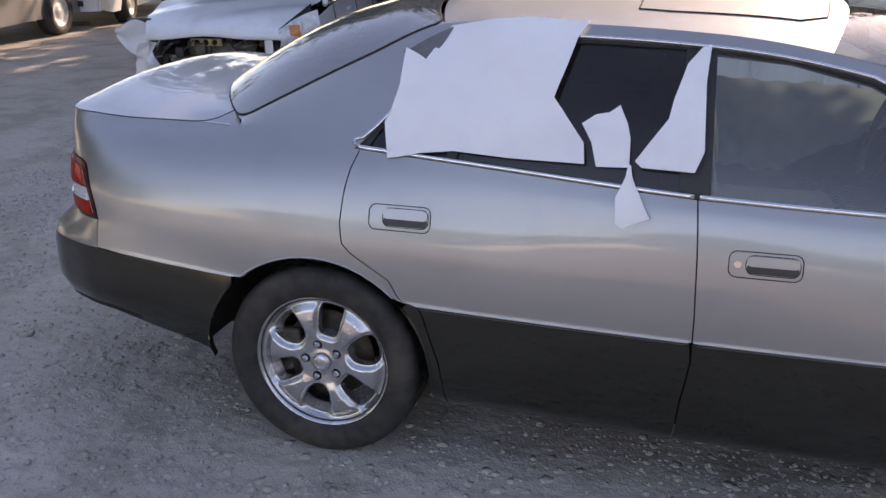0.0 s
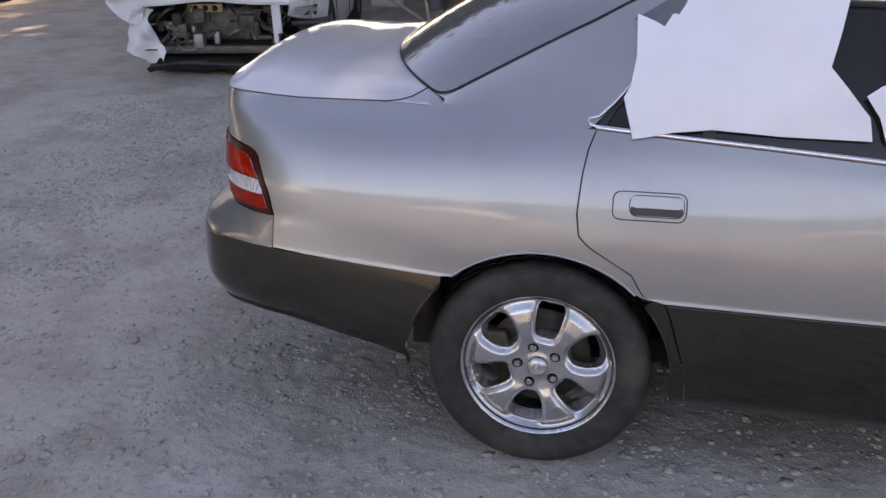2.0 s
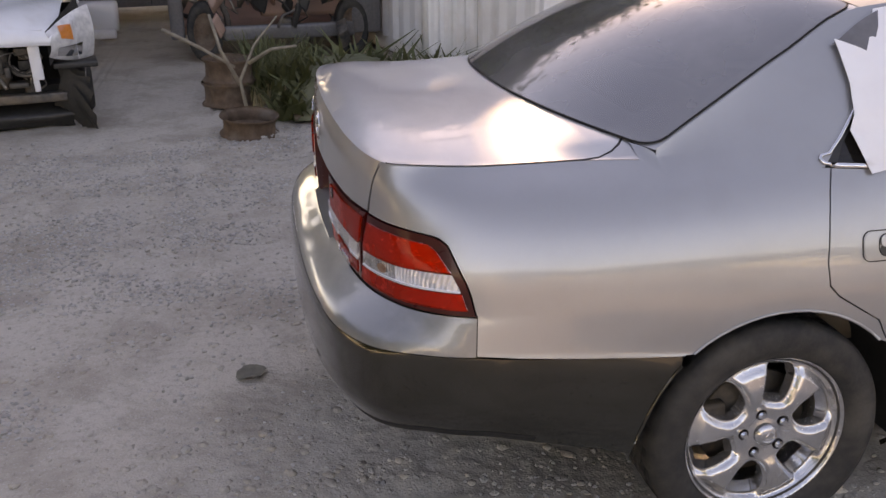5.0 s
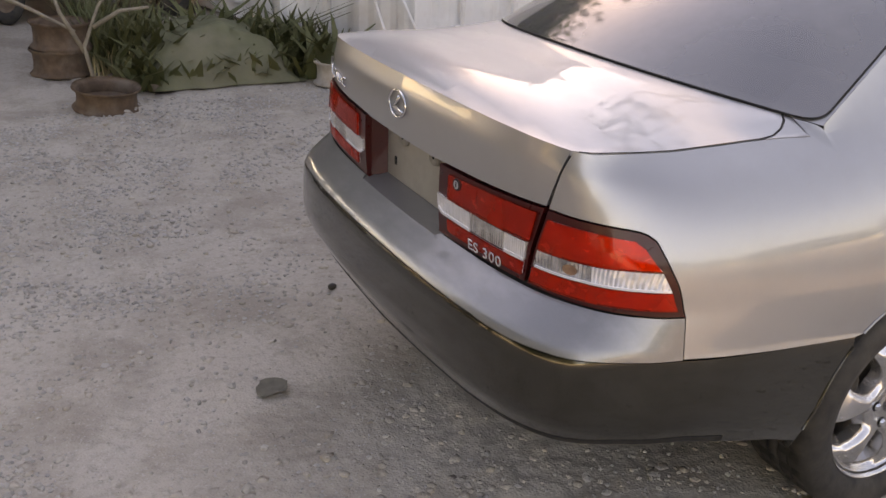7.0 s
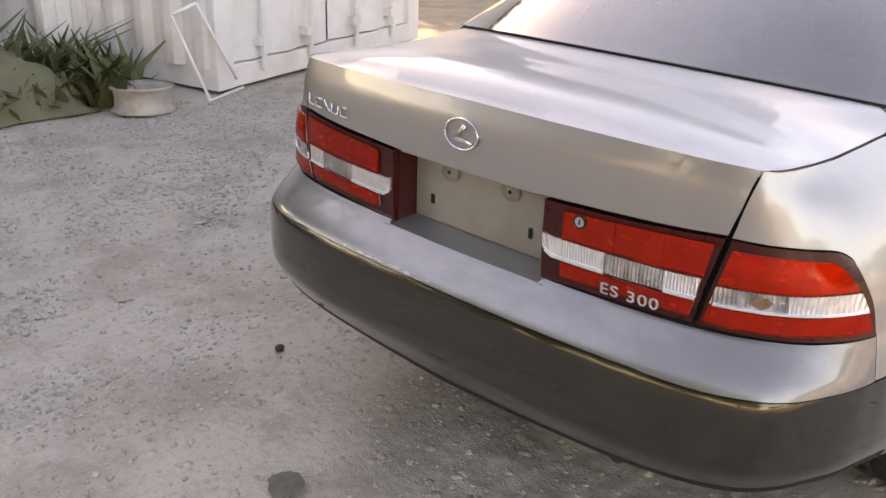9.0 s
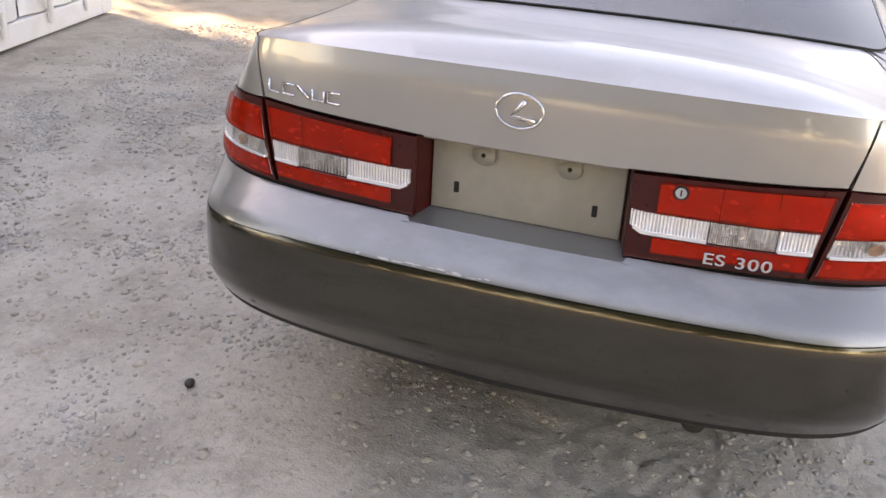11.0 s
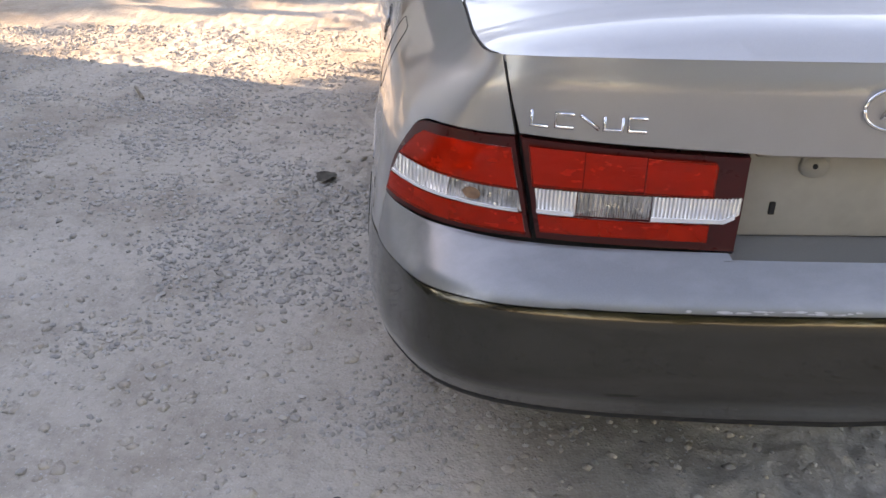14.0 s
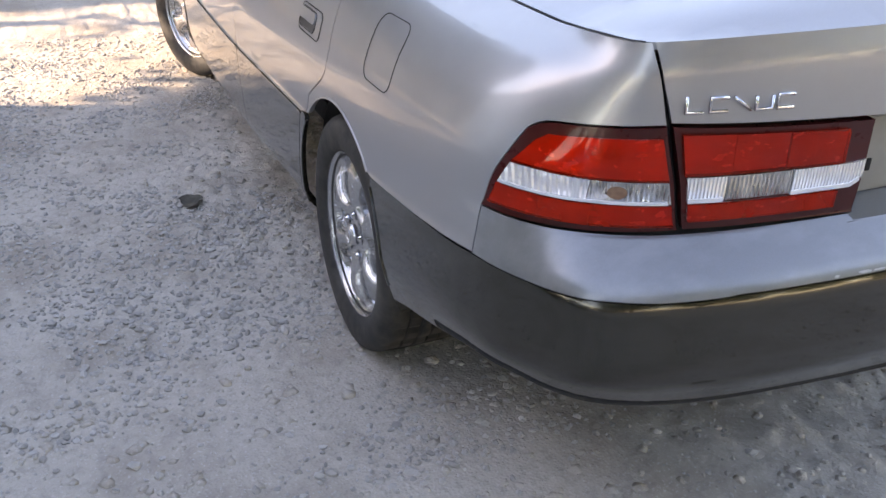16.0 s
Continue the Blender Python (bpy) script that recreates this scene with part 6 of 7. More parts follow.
for i in range(2):
    x0 = CX0 + 0.14 + i * 1.09
    v, f = corrugated(x0, CY0 + 0.02, x0 + 1.07, CY0 + 0.02, 0.18, CH - 0.14, 0.03, 0.36)
    d = mesh_ob("door_leaf", v, f, M["container"], cont, False)
    for k in (0.28, 0.80):
        bm = bmesh.new()
        rod(bm, (x0 + k, CY0 - 0.05, 0.1), (x0 + k, CY0 - 0.05, CH - 0.06), 0.019, 10)
        for z in (0.3, 0.9, 1.5, 2.2):
            box(bm, (x0 + k - 0.05, CY0 - 0.06, z - 0.03), (x0 + k + 0.05, CY0 + 0.02, z + 0.03))
        part("locking_bar", bm, M["container"], d, "", False)


def lettering(text, x, z, size, y, parent):
    fc = bpy.data.curves.new("lettering", "FONT")
    fc.body, fc.size, fc.extrude = text, size, 0.001
    o = bpy.data.objects.new("tmp", fc)
    scene.collection.objects.link(o)
    me = bpy.data.meshes.new_from_object(o.evaluated_get(bpy.context.evaluated_depsgraph_get()))
    bpy.data.objects.remove(o)
    mesh_ob("lettering", [(x + q.co.x, y - q.co.z, z + q.co.y) for q in me.vertices], [tuple(q.vertices) for q in me.polygons], M["letter"], parent, False)


for k, tx in enumerate(("TARE", "NET", "CU CAP")):
    lettering(tx, 1.24, 1.235 - 0.105 * k, 0.095, CY0 - 0.055, cont)
cont.matrix_basis = pose(0.98, 3.98, 0, 0, 0, 13)

# ---- steel fence panel beside the container ----
fence = thing("steel_fence", "pale grey corrugated steel fence panel", "fence", at=(0.3, 5.0, 0))
for a in range(2, 4):
    x0 = -0.34 + a * 0.33
    v, f = corrugated(x0, 5.02, x0 + 0.33, 5.02, 0.02, 2.3, 0.03, 0.11)
    mesh_ob("fence_sheet", v, f, M["container"], fence, False)
for x in (0.31, 0.96):
    bm = bmesh.new()
    rod(bm, (x, 5.04, 0), (x, 5.04, 2.35), 0.03, 10)
    part("fence_post", bm, M["container"], fence)

# unseen fence, added to darken the horizon reflected in the left flank
far_fence = thing("yard_fence", "unseen grey corrugated steel fence, added to darken reflections", "fence", at=(11.5, 0, 0))
for k in range(12):
    v, f = corrugated(11.5, 13.0 - 2.0 * k, 11.5, 11.0 - 2.0 * k, 0.0, 3.2, 0.04, 0.2)
    mesh_ob("fence_sheet", v, f, M["container"], far_fence, False)
for k in range(13):
    bm = bmesh.new()
    rod(bm, (11.58, 13.0 - 2.0 * k, 0), (11.58, 13.0 - 2.0 * k, 3.3), 0.04, 10)
    part("fence_post", bm, M["container"], far_fence)

# ---- other vehicles ----
M["white_paint"] = surface("white_car_paint", (0.76, 0.77, 0.79), (0.80, 0.81, 0.83), 300, 0.3, coat=0.6, stain=(0.48, 0.46, 0.43), stain_scale=3, stain_amount=0.4)
# dark paint, lightened to put the lens haze into its colour
M["dark_paint"] = surface("dark_hazed_paint", (0.10, 0.10, 0.105), (0.14, 0.138, 0.14), 40, 0.4, coat=0.5, stain=(0.12, 0.10, 0.085), stain_scale=2.5, stain_amount=0.6)
M["silver_paint"] = surface("grey_silver_paint", (0.22, 0.22, 0.23), (0.26, 0.26, 0.27), 300, 0.35, metal=0.5, coat=0.5)
M["engine"] = surface("oily_engine_metal", (0.065, 0.062, 0.06), (0.15, 0.135, 0.12), 18, 0.5, metal=0.4, stain=(0.224, 0.168, 0.112), stain_scale=6, stain_amount=0.6, bump=0.004, bump_scale=40)
M["metal"] = surface("bare_grey_metal", (0.32, 0.31, 0.30), (0.42, 0.41, 0.40), 20, 0.45, metal=0.7, stain=(0.2, 0.15, 0.1), stain_scale=6, stain_amount=0.5)
M["brass"] = surface("gasket_brass", (0.45, 0.36, 0.2), (0.36, 0.29, 0.17), 20, 0.5, metal=0.5)
# brown lightened too, for lens haze and the dim van inside
M["brown"] = surface("brown_upholstery", (0.36, 0.225, 0.175), (0.45, 0.29, 0.23), 6, 0.8, stain=(0.15, 0.11, 0.095), stain_scale=3, stain_amount=0.5)
M["headlamp"] = surface("hazy_headlamp", (0.74, 0.74, 0.73), (0.52, 0.52, 0.53), 22, 0.2, metal=0.2, coat=1.0)
M["orange"] = surface("orange_indicator", (0.75, 0.22, 0.03), (0.6, 0.16, 0.02), 20, 0.3, coat=1.0)
M["rust"] = surface("rusty_steel", (0.10, 0.065, 0.045), (0.17, 0.115, 0.08), 14, 0.8, metal=0.3, stain=(0.25, 0.22, 0.19), stain_scale=5, stain_amount=0.5, bump=0.002, bump_scale=60)
M["steelwheel"] = surface("pale_steel_wheel", (0.42, 0.40, 0.37), (0.50, 0.48, 0.44), 9, 0.6, metal=0.3, stain=(0.22, 0.16, 0.11), stain_scale=5, stain_amount=0.6)
M["screenglass"] = glass("windscreen_glass", (0.18, 0.21, 0.21), dust_amount=0.10, gloss=0.12, rough=0.04)


def plain_wheel(x, y, r, w, s, m, parent, hub="steelwheel"):
    """A tyre with a plain wheel; s: the side its face looks to."""
    v, f = lathe([(r * 0.62, 0), (r * 0.68, -0.02), (r * 0.9, -0.025), (r, 0.01), (r, w - 0.01), (r * 0.9, w), (r * 0.62, w)], 36)
    pv = [m @ Vector((x + a, y + s * w / 2 - s * b * 1.0, r + c)) for a, b, c in v]
    t = mesh_ob("wheel", pv, f if s < 0 else [q[::-1] for q in f], M["rubber"], parent)
    v, f = lathe([(0.0, 0.012), (r * 0.2, 0.008), (r * 0.28, 0.03), (r * 0.5, 0.022), (r * 0.56, 0.0), (r * 0.64, -0.005)], 30)
    mesh_ob("hubcap", [m @ Vector((x + a, y + s * w / 2 - s * b, r + c)) for a, b, c in v], f, M[hub], t)


def skin(name, rows, m, material, parent, label="", close=False):
    """A surface through rows of points."""
    k = len(rows[0])
    v = [m @ Vector(p) for r in rows for p in r]
    f = [(i * k + j, (i + 1) * k + j, (i + 1) * k + j + 1, i * k + j + 1) for i in range(len(rows) - 1) for j in range(k - 1)]
    return mesh_ob(name, v, f, material, parent, True, None, label)


def sedan_shell(th, m, paint, wrecked=False):
    """A four-door saloon along x, front at +x; the wrecked one has lost its nose."""
    W = hermite([-2.4, -2.2, -1.2, 0, 1.3, 2.05, 2.4], [0.70, 0.80, 0.89, 0.90, 0.89, 0.85, 0.72])
    waist = hermite([-2.4, -1.4, -0.4, 0.9, 1.5, 2.1, 2.4], [0.96, 0.98, 0.96, 0.93, 0.88, 0.79, 0.70])
    sill = hermite([-2.4, -2.0, 2.0, 2.4], [0.36, 0.22, 0.22, 0.30])
    x1 = 1.98 if wrecked else 2.4
    for s in (-1, 1):
        rows = []
        for x in np.linspace(-2.4, x1, 60):
            w, zt, zs = float(W(x)), float(waist(x)), float(sill(x))
            for cxx in (-1.38, 1.38):
                d = abs(x - cxx)
                if d < 0.36:
                    zs = max(zs, 0.30 + math.sqrt(0.36**2 - d * d) * 0.98)
            row = []
            for t in np.linspace(0, 1, 10):
                z = zs + (zt - zs) * t
                bulge = 1 - 0.05 * (abs(z - 0.6) / 0.4) ** 2
                row.append((x, s * w * bulge, z))
            rows.append(row if s > 0 else row[::-1])
        skin("flank", rows, m, paint, th)
    tops = [("boot", -2.4, -1.45, 0.03)] + ([] if wrecked else [("bonnet", 0.95, 2.4, 0.05)])
    for nm, xa, xb, c in tops:
        rows = [[(x, s * float(W(x)) * 0.94, float(waist(x)) + c * (1 - s * s)) for s in np.linspace(1, -1, 13)] for x in np.linspace(xa, xb, 14)]
        skin(nm, rows, m, paint, th)
    # cabin
    sect = [(-1.75, 0.02, 0.80), (-0.95, 1.0, 0.60), (-0.2, 1.0, 0.62), (0.35, 0.98, 0.62), (1.18, 0.02, 0.80)]
    xs = [q[0] for q in sect]
    hh, ww = hermite(xs, [q[1] for q in sect]), hermite(xs, [q[2] for q in sect])
    rows = []
    for x in np.linspace(-1.0, 0.42, 20):
        zt = 0.95 + 0.47 * float(hh(x))
        rows.append([(x, s * float(ww(x)) * (1 - 0.02 * abs(s) ** 8), zt + 0.03 * (1 - abs(s) ** 2.2)) for s in np.linspace(1, -1, 13)])
    skin("roof", rows, m, paint, th)
    for nm, xa, xb in (("windscreen", 1.10, 0.34), ("rear_window", -1.75, -1.0)):
        rows = []
        for t in np.linspace(0, 1, 8):
            x = xa + (xb - xa) * t
            zt = 0.93 + (1.42 - 0.93) * t
            wv_ = 0.80 + (0.61 - 0.80) * t
            rows.append([(x + (0.12 if nm == "windscreen" else -0.08) * (1 - s * s) * (1 - t), s * wv_, zt + 0.03 * (1 - s * s) * t) for s in np.linspace(1, -1, 11)])
        skin(nm, rows, m, M["screenglass"], th, "tinted windscreen glass")
    for s in (-1, 1):
        rows = []
        for x in np.linspace(-1.55, 1.05, 24):
            top = float(np.interp(x, [-1.55, -1.0, 0.42, 1.05], [1.05, 1.40, 1.40, 1.02]))
            yb = float(W(x)) * 0.94
            yt = float(np.interp(top, [0.95, 1.42], [0.84, 0.61]))
            rows.append([(x, s * yb, float(waist(x))), (x, s * yt, top)])
        skin("side_window", rows, m, M["screenglass"], th)
        for xa, za, xb, zb, wd in ((-1.72, 0.97, -0.98, 1.40, 0.09), (-0.25, 0.95, -0.22, 1.41, 0.06), (1.2, 0.94, 0.42, 1.42, 0.05)):
            ya, yb = s * 0.835, s * 0.615
            v, f = tube([m @ Vector((xa, ya, za)), m @ Vector(((xa + xb) / 2, (ya + yb) / 2 + s * 0.015, (za + zb) / 2)), m @ Vector((xb, yb, zb))], wd / 2, 8)
            mesh_ob("pillar", v, f, paint, th)
        bm = bmesh.new()
        bmesh.ops.create_icosphere(bm, subdivisions=3, radius=1.0, matrix=m @ pose(0.84, s * 1.0, 1.06) @ Matrix.Diagonal((0.075, 0.125, 0.08, 1)))
        box(bm, (0.80, s * 0.89 - 0.06, 0.985), (0.86, s * 0.89 + 0.06, 1.02), m, bevel=0.01)
        part("door_mirror", bm, paint, th)
        for xa in (-1.05, 0.12):
            bm = bmesh.new()
            box(bm, (xa, s * 0.90 - 0.015, 0.80), (xa + 0.2, s * 0.90 + 0.015, 0.835), m, bevel=0.008)
            part("door_handle", bm, paint, th)
        for xa in (-1.28, -0.22, 0.98):
            v, f = tube([m @ Vector((xa, s * 0.902, z)) for z in (0.25, 0.5, 0.75)] + [m @ Vector((xa, s * 0.87, 0.93))], 0.004, 5)
            mesh_ob("door_gap", v, f, M["seam"], th)
        for cxx in (-1.38, 1.38):
            plain_wheel(cxx, s * 0.78, 0.315, 0.20, s, m, th, "metal")
    bm = bmesh.new()
    box(bm, (-2.2, -0.72, 0.25), (1.9, 0.72, 0.34), m)
    box(bm, (-1.7, -0.7, 0.3), (1.0, 0.7, 0.90), m)
    part("floor_pan", bm, M["seam"], th, "", False)
    return W, waist


# white wreck without its front bumper
mw = pose(-3.34, 6.0, -0.015, 0, 0, -80) @ Matrix.Scale(0.885, 4)
wreck = thing("wrecked_white_saloon", "white saloon with its front bumper torn off and engine bay showing", "car", at=(-3.34, 6.0, 0))
sedan_shell(wreck, mw, M["white_paint"], True)
rows = []
for x in np.linspace(0.85, 2.32, 22):
    wd = float(np.interp(x, [0.85, 1.6, 2.1, 2.32], [0.84, 0.81, 0.74, 0.67]))
    zz = float(hermite([0.85, 1.4, 1.9, 2.15, 2.27, 2.32], [1.0, 0.975, 0.91, 0.845, 0.785, 0.72])(x))
    rows.append([(x - 0.05 * s * s, s * wd - 0.04, zz + 0.035 * (1 - abs(s) ** 3) + 0.012 * math.sin(5 * s + 9 * x)) for s in np.linspace(1, -1, 21)])
rows.append([(p[0] - 0.02, p[1], p[2] - 0.03) for p in rows[-1]])
skin("bonnet", rows, mw, M["white_paint"], wreck, "dented white bonnet")
for s in (-1, 1):
    rows = []
    for x in np.linspace(1.74, 2.12 if s > 0 else 1.95, 8):
        rows.append([(x, s * float(np.interp(x, [1.7, 2.2], [0.885, 0.80])), z) for z in np.linspace(0.56, 0.86, 6)])
    skin("front_wing", rows, mw, M["white_paint"], wreck)
bm = bmesh.new()
box(bm, (1.30, -0.74, 0.30), (1.62, 0.74, 0.85), mw)
part("bulkhead", bm, M["seam"], wreck, "", False)
rng = np.random.default_rng(5)
bm = bmesh.new()
box(bm, (1.62, -0.42, 0.34), (2.0, 0.30, 0.66), mw, bevel=0.04)
part("engine_block", bm, M["engine"], wreck, "oily engine block")
for i in range(26):
    c = np.array((rng.uniform(1.85, 2.10), rng.uniform(-0.62, 0.5), rng.uniform(0.30, 0.66)))
    h = rng.uniform(0.02, 0.08, 3)
    bm = bmesh.new()
    box(bm, tuple(c - h), tuple(c + h), mw, bevel=0.012)
    part("engine_ancillary", bm, M[("engine", "trim", "metal", "engine")[i % 4]], wreck)
bm = bmesh.new()
box(bm, (2.06, -0.34, 0.615), (2.085, -0.02, 0.69), mw, bevel=0.006)
part("manifold_flange", bm, M["brass"], wreck, "brass-coloured manifold flange with three ports")
for k in range(3):
    bm = bmesh.new()
    rod(bm, mw @ Vector((2.07, -0.27 + 0.09 * k, 0.652)), mw @ Vector((2.09, -0.27 + 0.09 * k, 0.652)), 0.024, 14)
    part("manifold_port", bm, M["seam"], wreck)
for i in range(22):
    y0_, z0_ = rng.uniform(-0.7, 0.5), rng.uniform(0.32, 0.66)
    pts = [(rng.uniform(1.9, 2.1), y0_, z0_)]
    for _ in range(4):
        pts.append((rng.uniform(1.95, 2.16), pts[-1][1] + rng.uniform(-0.14, 0.14), min(0.68, max(0.28, pts[-1][2] + rng.uniform(-0.12, 0.10)))))
    C = catmull([p[1:] for p in pts], 5)
    X = np.interp(np.linspace(0, 1, len(C)), np.linspace(0, 1, 5), [p[0] for p in pts])
    v, f = tube([mw @ Vector((a, b, c)) for a, (b, c) in zip(X, C)], rng.choice([0.006, 0.009, 0.014]), 6)
    mesh_ob("hose", v, f, M["metal" if i % 3 == 0 else "engine"], wreck)
bm = bmesh.new()
box(bm, (2.02, -0.74, 0.235), (2.10, 0.70, 0.31), mw, bevel=0.015)
part("lower_crossmember", bm, M["engine"], wreck)
# dark sheet put in for hanging scraps and the shadow under the nose
rows = [[(1.70 + 0.40 * math.sin(math.pi * min(1.0, t * 1.3) / 2) - 0.22 * max(0.0, t - 0.6), y + 0.03 * math.sin(9 * t + 4 * y), 0.27 - 0.24 * t + 0.05 * noise.noise(Vector((y * 5, t * 4, 2))) * t + 0.10 * max(0.0, 0.5 - abs(y + 0.35)) * t) for t in np.linspace(0, 1, 10)] for y in np.linspace(-0.78, 0.74, 26)]
skin("undertray", rows, mw, M["trim"], wreck, "torn dark plastic hanging low, also standing for the shadow under the nose")
for y, x, z0, z1, w in ((0.52, 2.22, 0.42, 0.76, 0.042), (0.50, 2.215, 0.33, 0.46, 0.022), (0.54, 2.20, 0.70, 0.80, 0.07)):
    bm = bmesh.new()
    box(bm, (x - 0.012, y - w, z0), (x + 0.012, y + w, z1), mw @ pose(0, 0, 0, 2, 0, 0), bevel=0.01)
    part("bumper_bracket", bm, M["white_paint"], wreck, "white bumper mounting bracket")
# hanging headlamp on its left front corner
def lamp_pt(q, t, out=0.0):
    """The loose headlamp's bowed face: q from its outer to its inner end, t upwards."""
    w = 4 * t * (1 - t)
    return (1.96 + 0.27 * q + (0.05 * w + out) * 0.7, 0.93 - 0.33 * q + (0.04 * w + out) * 0.7, 0.56 + 0.05 * q + (0.40 - 0.22 * q * q) * t - 0.03 * math.sin(3 * q))


hl = skin("headlamp", [[lamp_pt(q, t) for t in np.linspace(0, 1, 12)] for q in np.linspace(0, 1, 12)], mw, M["headlamp"], wreck, "hazy loose headlamp with an orange indicator")
skin("indicator", [[lamp_pt(q, t + 0.5 * (q - 0.6), 0.006) for t in np.linspace(0.52, 0.86, 7)] for q in np.linspace(0.50, 0.76, 6)], mw, M["orange"], hl, "orange indicator lens")
skin("reflector", [[lamp_pt(q, t, 0.005) for t in np.linspace(0.10, 0.36, 6)] for q in np.linspace(0.30, 0.85, 8)], mw, M["chrome"], hl, "silvered lamp reflector")
rows = [[(2.22 - 0.30 * a + 0.02 * b, 0.60 + 0.26 * a, 0.80 + 0.22 * a - 0.26 * b * (1 - 0.45 * a)) for b in np.linspace(0, 1, 6)] for a in np.linspace(0, 1, 8)]
skin("lamp_housing", rows, mw, M["trim"], wreck, "broken black plastic lamp housing")
bm = bmesh.new()
box(bm, (1.86, 0.62, 0.50), (2.16, 0.95, 0.545), mw, bevel=0.01)
part("lamp_tray", bm, M["trim"], wreck)
for k in range(5):
    rows = [[(2.02 + 0.10 * a + 0.03 * k - 0.06 * b, 0.62 + 0.30 * a + 0.04 * math.sin(5 * b + k), 0.55 - 0.10 * k * a - 0.42 * b + 0.03 * math.sin(7 * a + k)) for b in np.linspace(0, 1, 7)] for a in np.linspace(0.12 * k, 0.5 + 0.12 * k, 6)]
    skin("hanging_splash_guard", rows, mw, M["trim"], wreck, "torn black splash guard hanging to the ground")
# torn wing remnant on the other corner
rows = [[(2.16 + 0.05 * math.sin(z * 14 + a * 5), -0.62 - 0.26 * a + 0.05 * math.sin(z * 9 + 2 * a), z) for z in np.linspace(0.14 + 0.10 * a + 0.05 * math.sin(9 * a), 0.66, 14)] for a in np.linspace(0, 1, 10)]
skin("torn_wing", [[(2.13 - 0.10 * a * a + 0.03 * math.sin(7 * q + 3 * a), -0.74 - 0.38 * a, 0.50 + 0.20 * a * a + q * (0.34 - 0.22 * a * a + 0.04 * math.sin(5 * a))) for q in np.linspace(0, 1, 9)] for a in np.linspace(0, 1, 9)], mw, M["white_paint"], wreck, "bent white wing edge")
rows = [[(p[0] + 0.06 * noise.noise(Vector((p[1] * 9, p[2] * 9, 1))), p[1] + 0.05 * noise.noise(Vector((p[1] * 11, p[2] * 8, 4))), p[2] + 0.02 * noise.noise(Vector((p[1] * 14, p[2] * 5, 6)))) for p in r] for r in rows]
skin("torn_wing", rows, mw, M["white_paint"], wreck, "crumpled white wing remnant")
bm = bmesh.new()
box(bm, (1.97, -0.98, 0.78), (2.10, -0.70, 0.88), mw, bevel=0.03)
part("lamp_bracket", bm, M["trim"], wreck)
bm = bmesh.new()
box(bm, (0.55, -0.35, 1.0), (0.9, 0.25, 1.14), mw, bevel=0.06)
part("deployed_airbag", bm, M["sheet"], wreck, "limp white airbag on the dashboard")

# dark stripped van, side on
mv = pose(-0.80, 6.75, 0.0, 0, 0, 3) @ Matrix.Diagonal((0.53, 0.75, 0.9, 1))
van = thing("stripped_dark_van", "dark stripped van with open side, roof left off to light its brown inside", "van", at=(-0.80, 6.75, 0))
bm = bmesh.new()
box(bm, (-1.95, 0.10, 0.28), (1.9, 1.7, 1.85), mv, bevel=0.08)
# the unseen roof is left off too, so daylight reaches the inside
for f_ in [f_ for f_ in bm.faces if (f_.normal.y < -0.9 or f_.normal.z > 0.9) and f_.calc_area() > 1.0]:
    bm.faces.remove(f_)
part("van_body", bm, M["brown"], van, "brown interior walls")
for x0, x1, z0, z1 in ((-1.95, -1.70, 0.25, 1.75), (-1.05, 1.9, 1.45, 1.85), (1.35, 1.9, 0.25, 1.5), (-1.05, 1.4, 0.22, 0.38)):
    bm = bmesh.new()
    box(bm, (x0, 0.0, z0), (x1, 0.08, z1), mv, bevel=0.03)
    part("side_panel", bm, M["dark_paint"], van, "dark body panel, its colour lightened for lens haze")
bm = bmesh.new()
box(bm, (-0.30, 0.35, 0.42), (1.28, 0.85, 0.64), mv, bevel=0.05)
box(bm, (-0.30, 0.80, 0.55), (1.28, 0.98, 1.15), mv, bevel=0.05)
part("bench_seat", bm, M["brown"], van, "worn brown bench seat")
bm = bmesh.new()
box(bm, (0.42, 0.22, 0.80), (0.66, 0.26, 1.05), mv, bevel=0.01)
part("paper_bundle", bm, M["sheet"], van, "crumpled white label on the interior")
for i in range(44):
    p0_ = Vector((rng.uniform(-1.6, 1.3), rng.uniform(-0.05, 0.4), rng.uniform(0.3, 1.3)))
    pts = [p0_]
    for _ in range(3):
        pts.append(pts[-1] + Vector((rng.uniform(-0.3, 0.3), rng.uniform(-0.12, 0.12), rng.uniform(-0.25, 0.15))))
    pts = [Vector((q.x, q.y, max(0.06, q.z))) for q in pts]
    v, f = tube([mv @ q for q in pts], rng.choice([0.008, 0.015, 0.03]), 6)
    mesh_ob("loose_wiring", v, f, M["engine" if i % 5 else "metal"], van)
for i in range(34):
    bm = bmesh.new()
    c = np.array((rng.uniform(-1.6, 1.3), rng.uniform(-0.12, 0.4), rng.uniform(0.25, 1.3)))
    h = rng.uniform(0.03, 0.14, 3)
    box(bm, tuple(-h), tuple(h), mv @ pose(*[float(q) for q in c], *[float(q) for q in rng.uniform(-70, 70, 3)]), bevel=0.02)
    part("loose_fitting", bm, M[("engine", "trim", "engine", "brown")[i % 4]], van)
for x in (-1.35, 1.35):
    plain_wheel(x, 0.12, 0.32, 0.2, -1, mv, van, "rust")
bm = bmesh.new()
box(bm, (-1.90, -0.03, 1.05), (-1.74, 0.01, 1.12), mv, bevel=0.012)
part("door_handle", bm, M["chrome"], van, "chrome pull handle")

# white bumper cover lying between the wreck and the van
bm = bmesh.new()
box(bm, (-2.98, 8.50, 0.08), (-2.50, 8.66, 0.42), bevel=0.05)
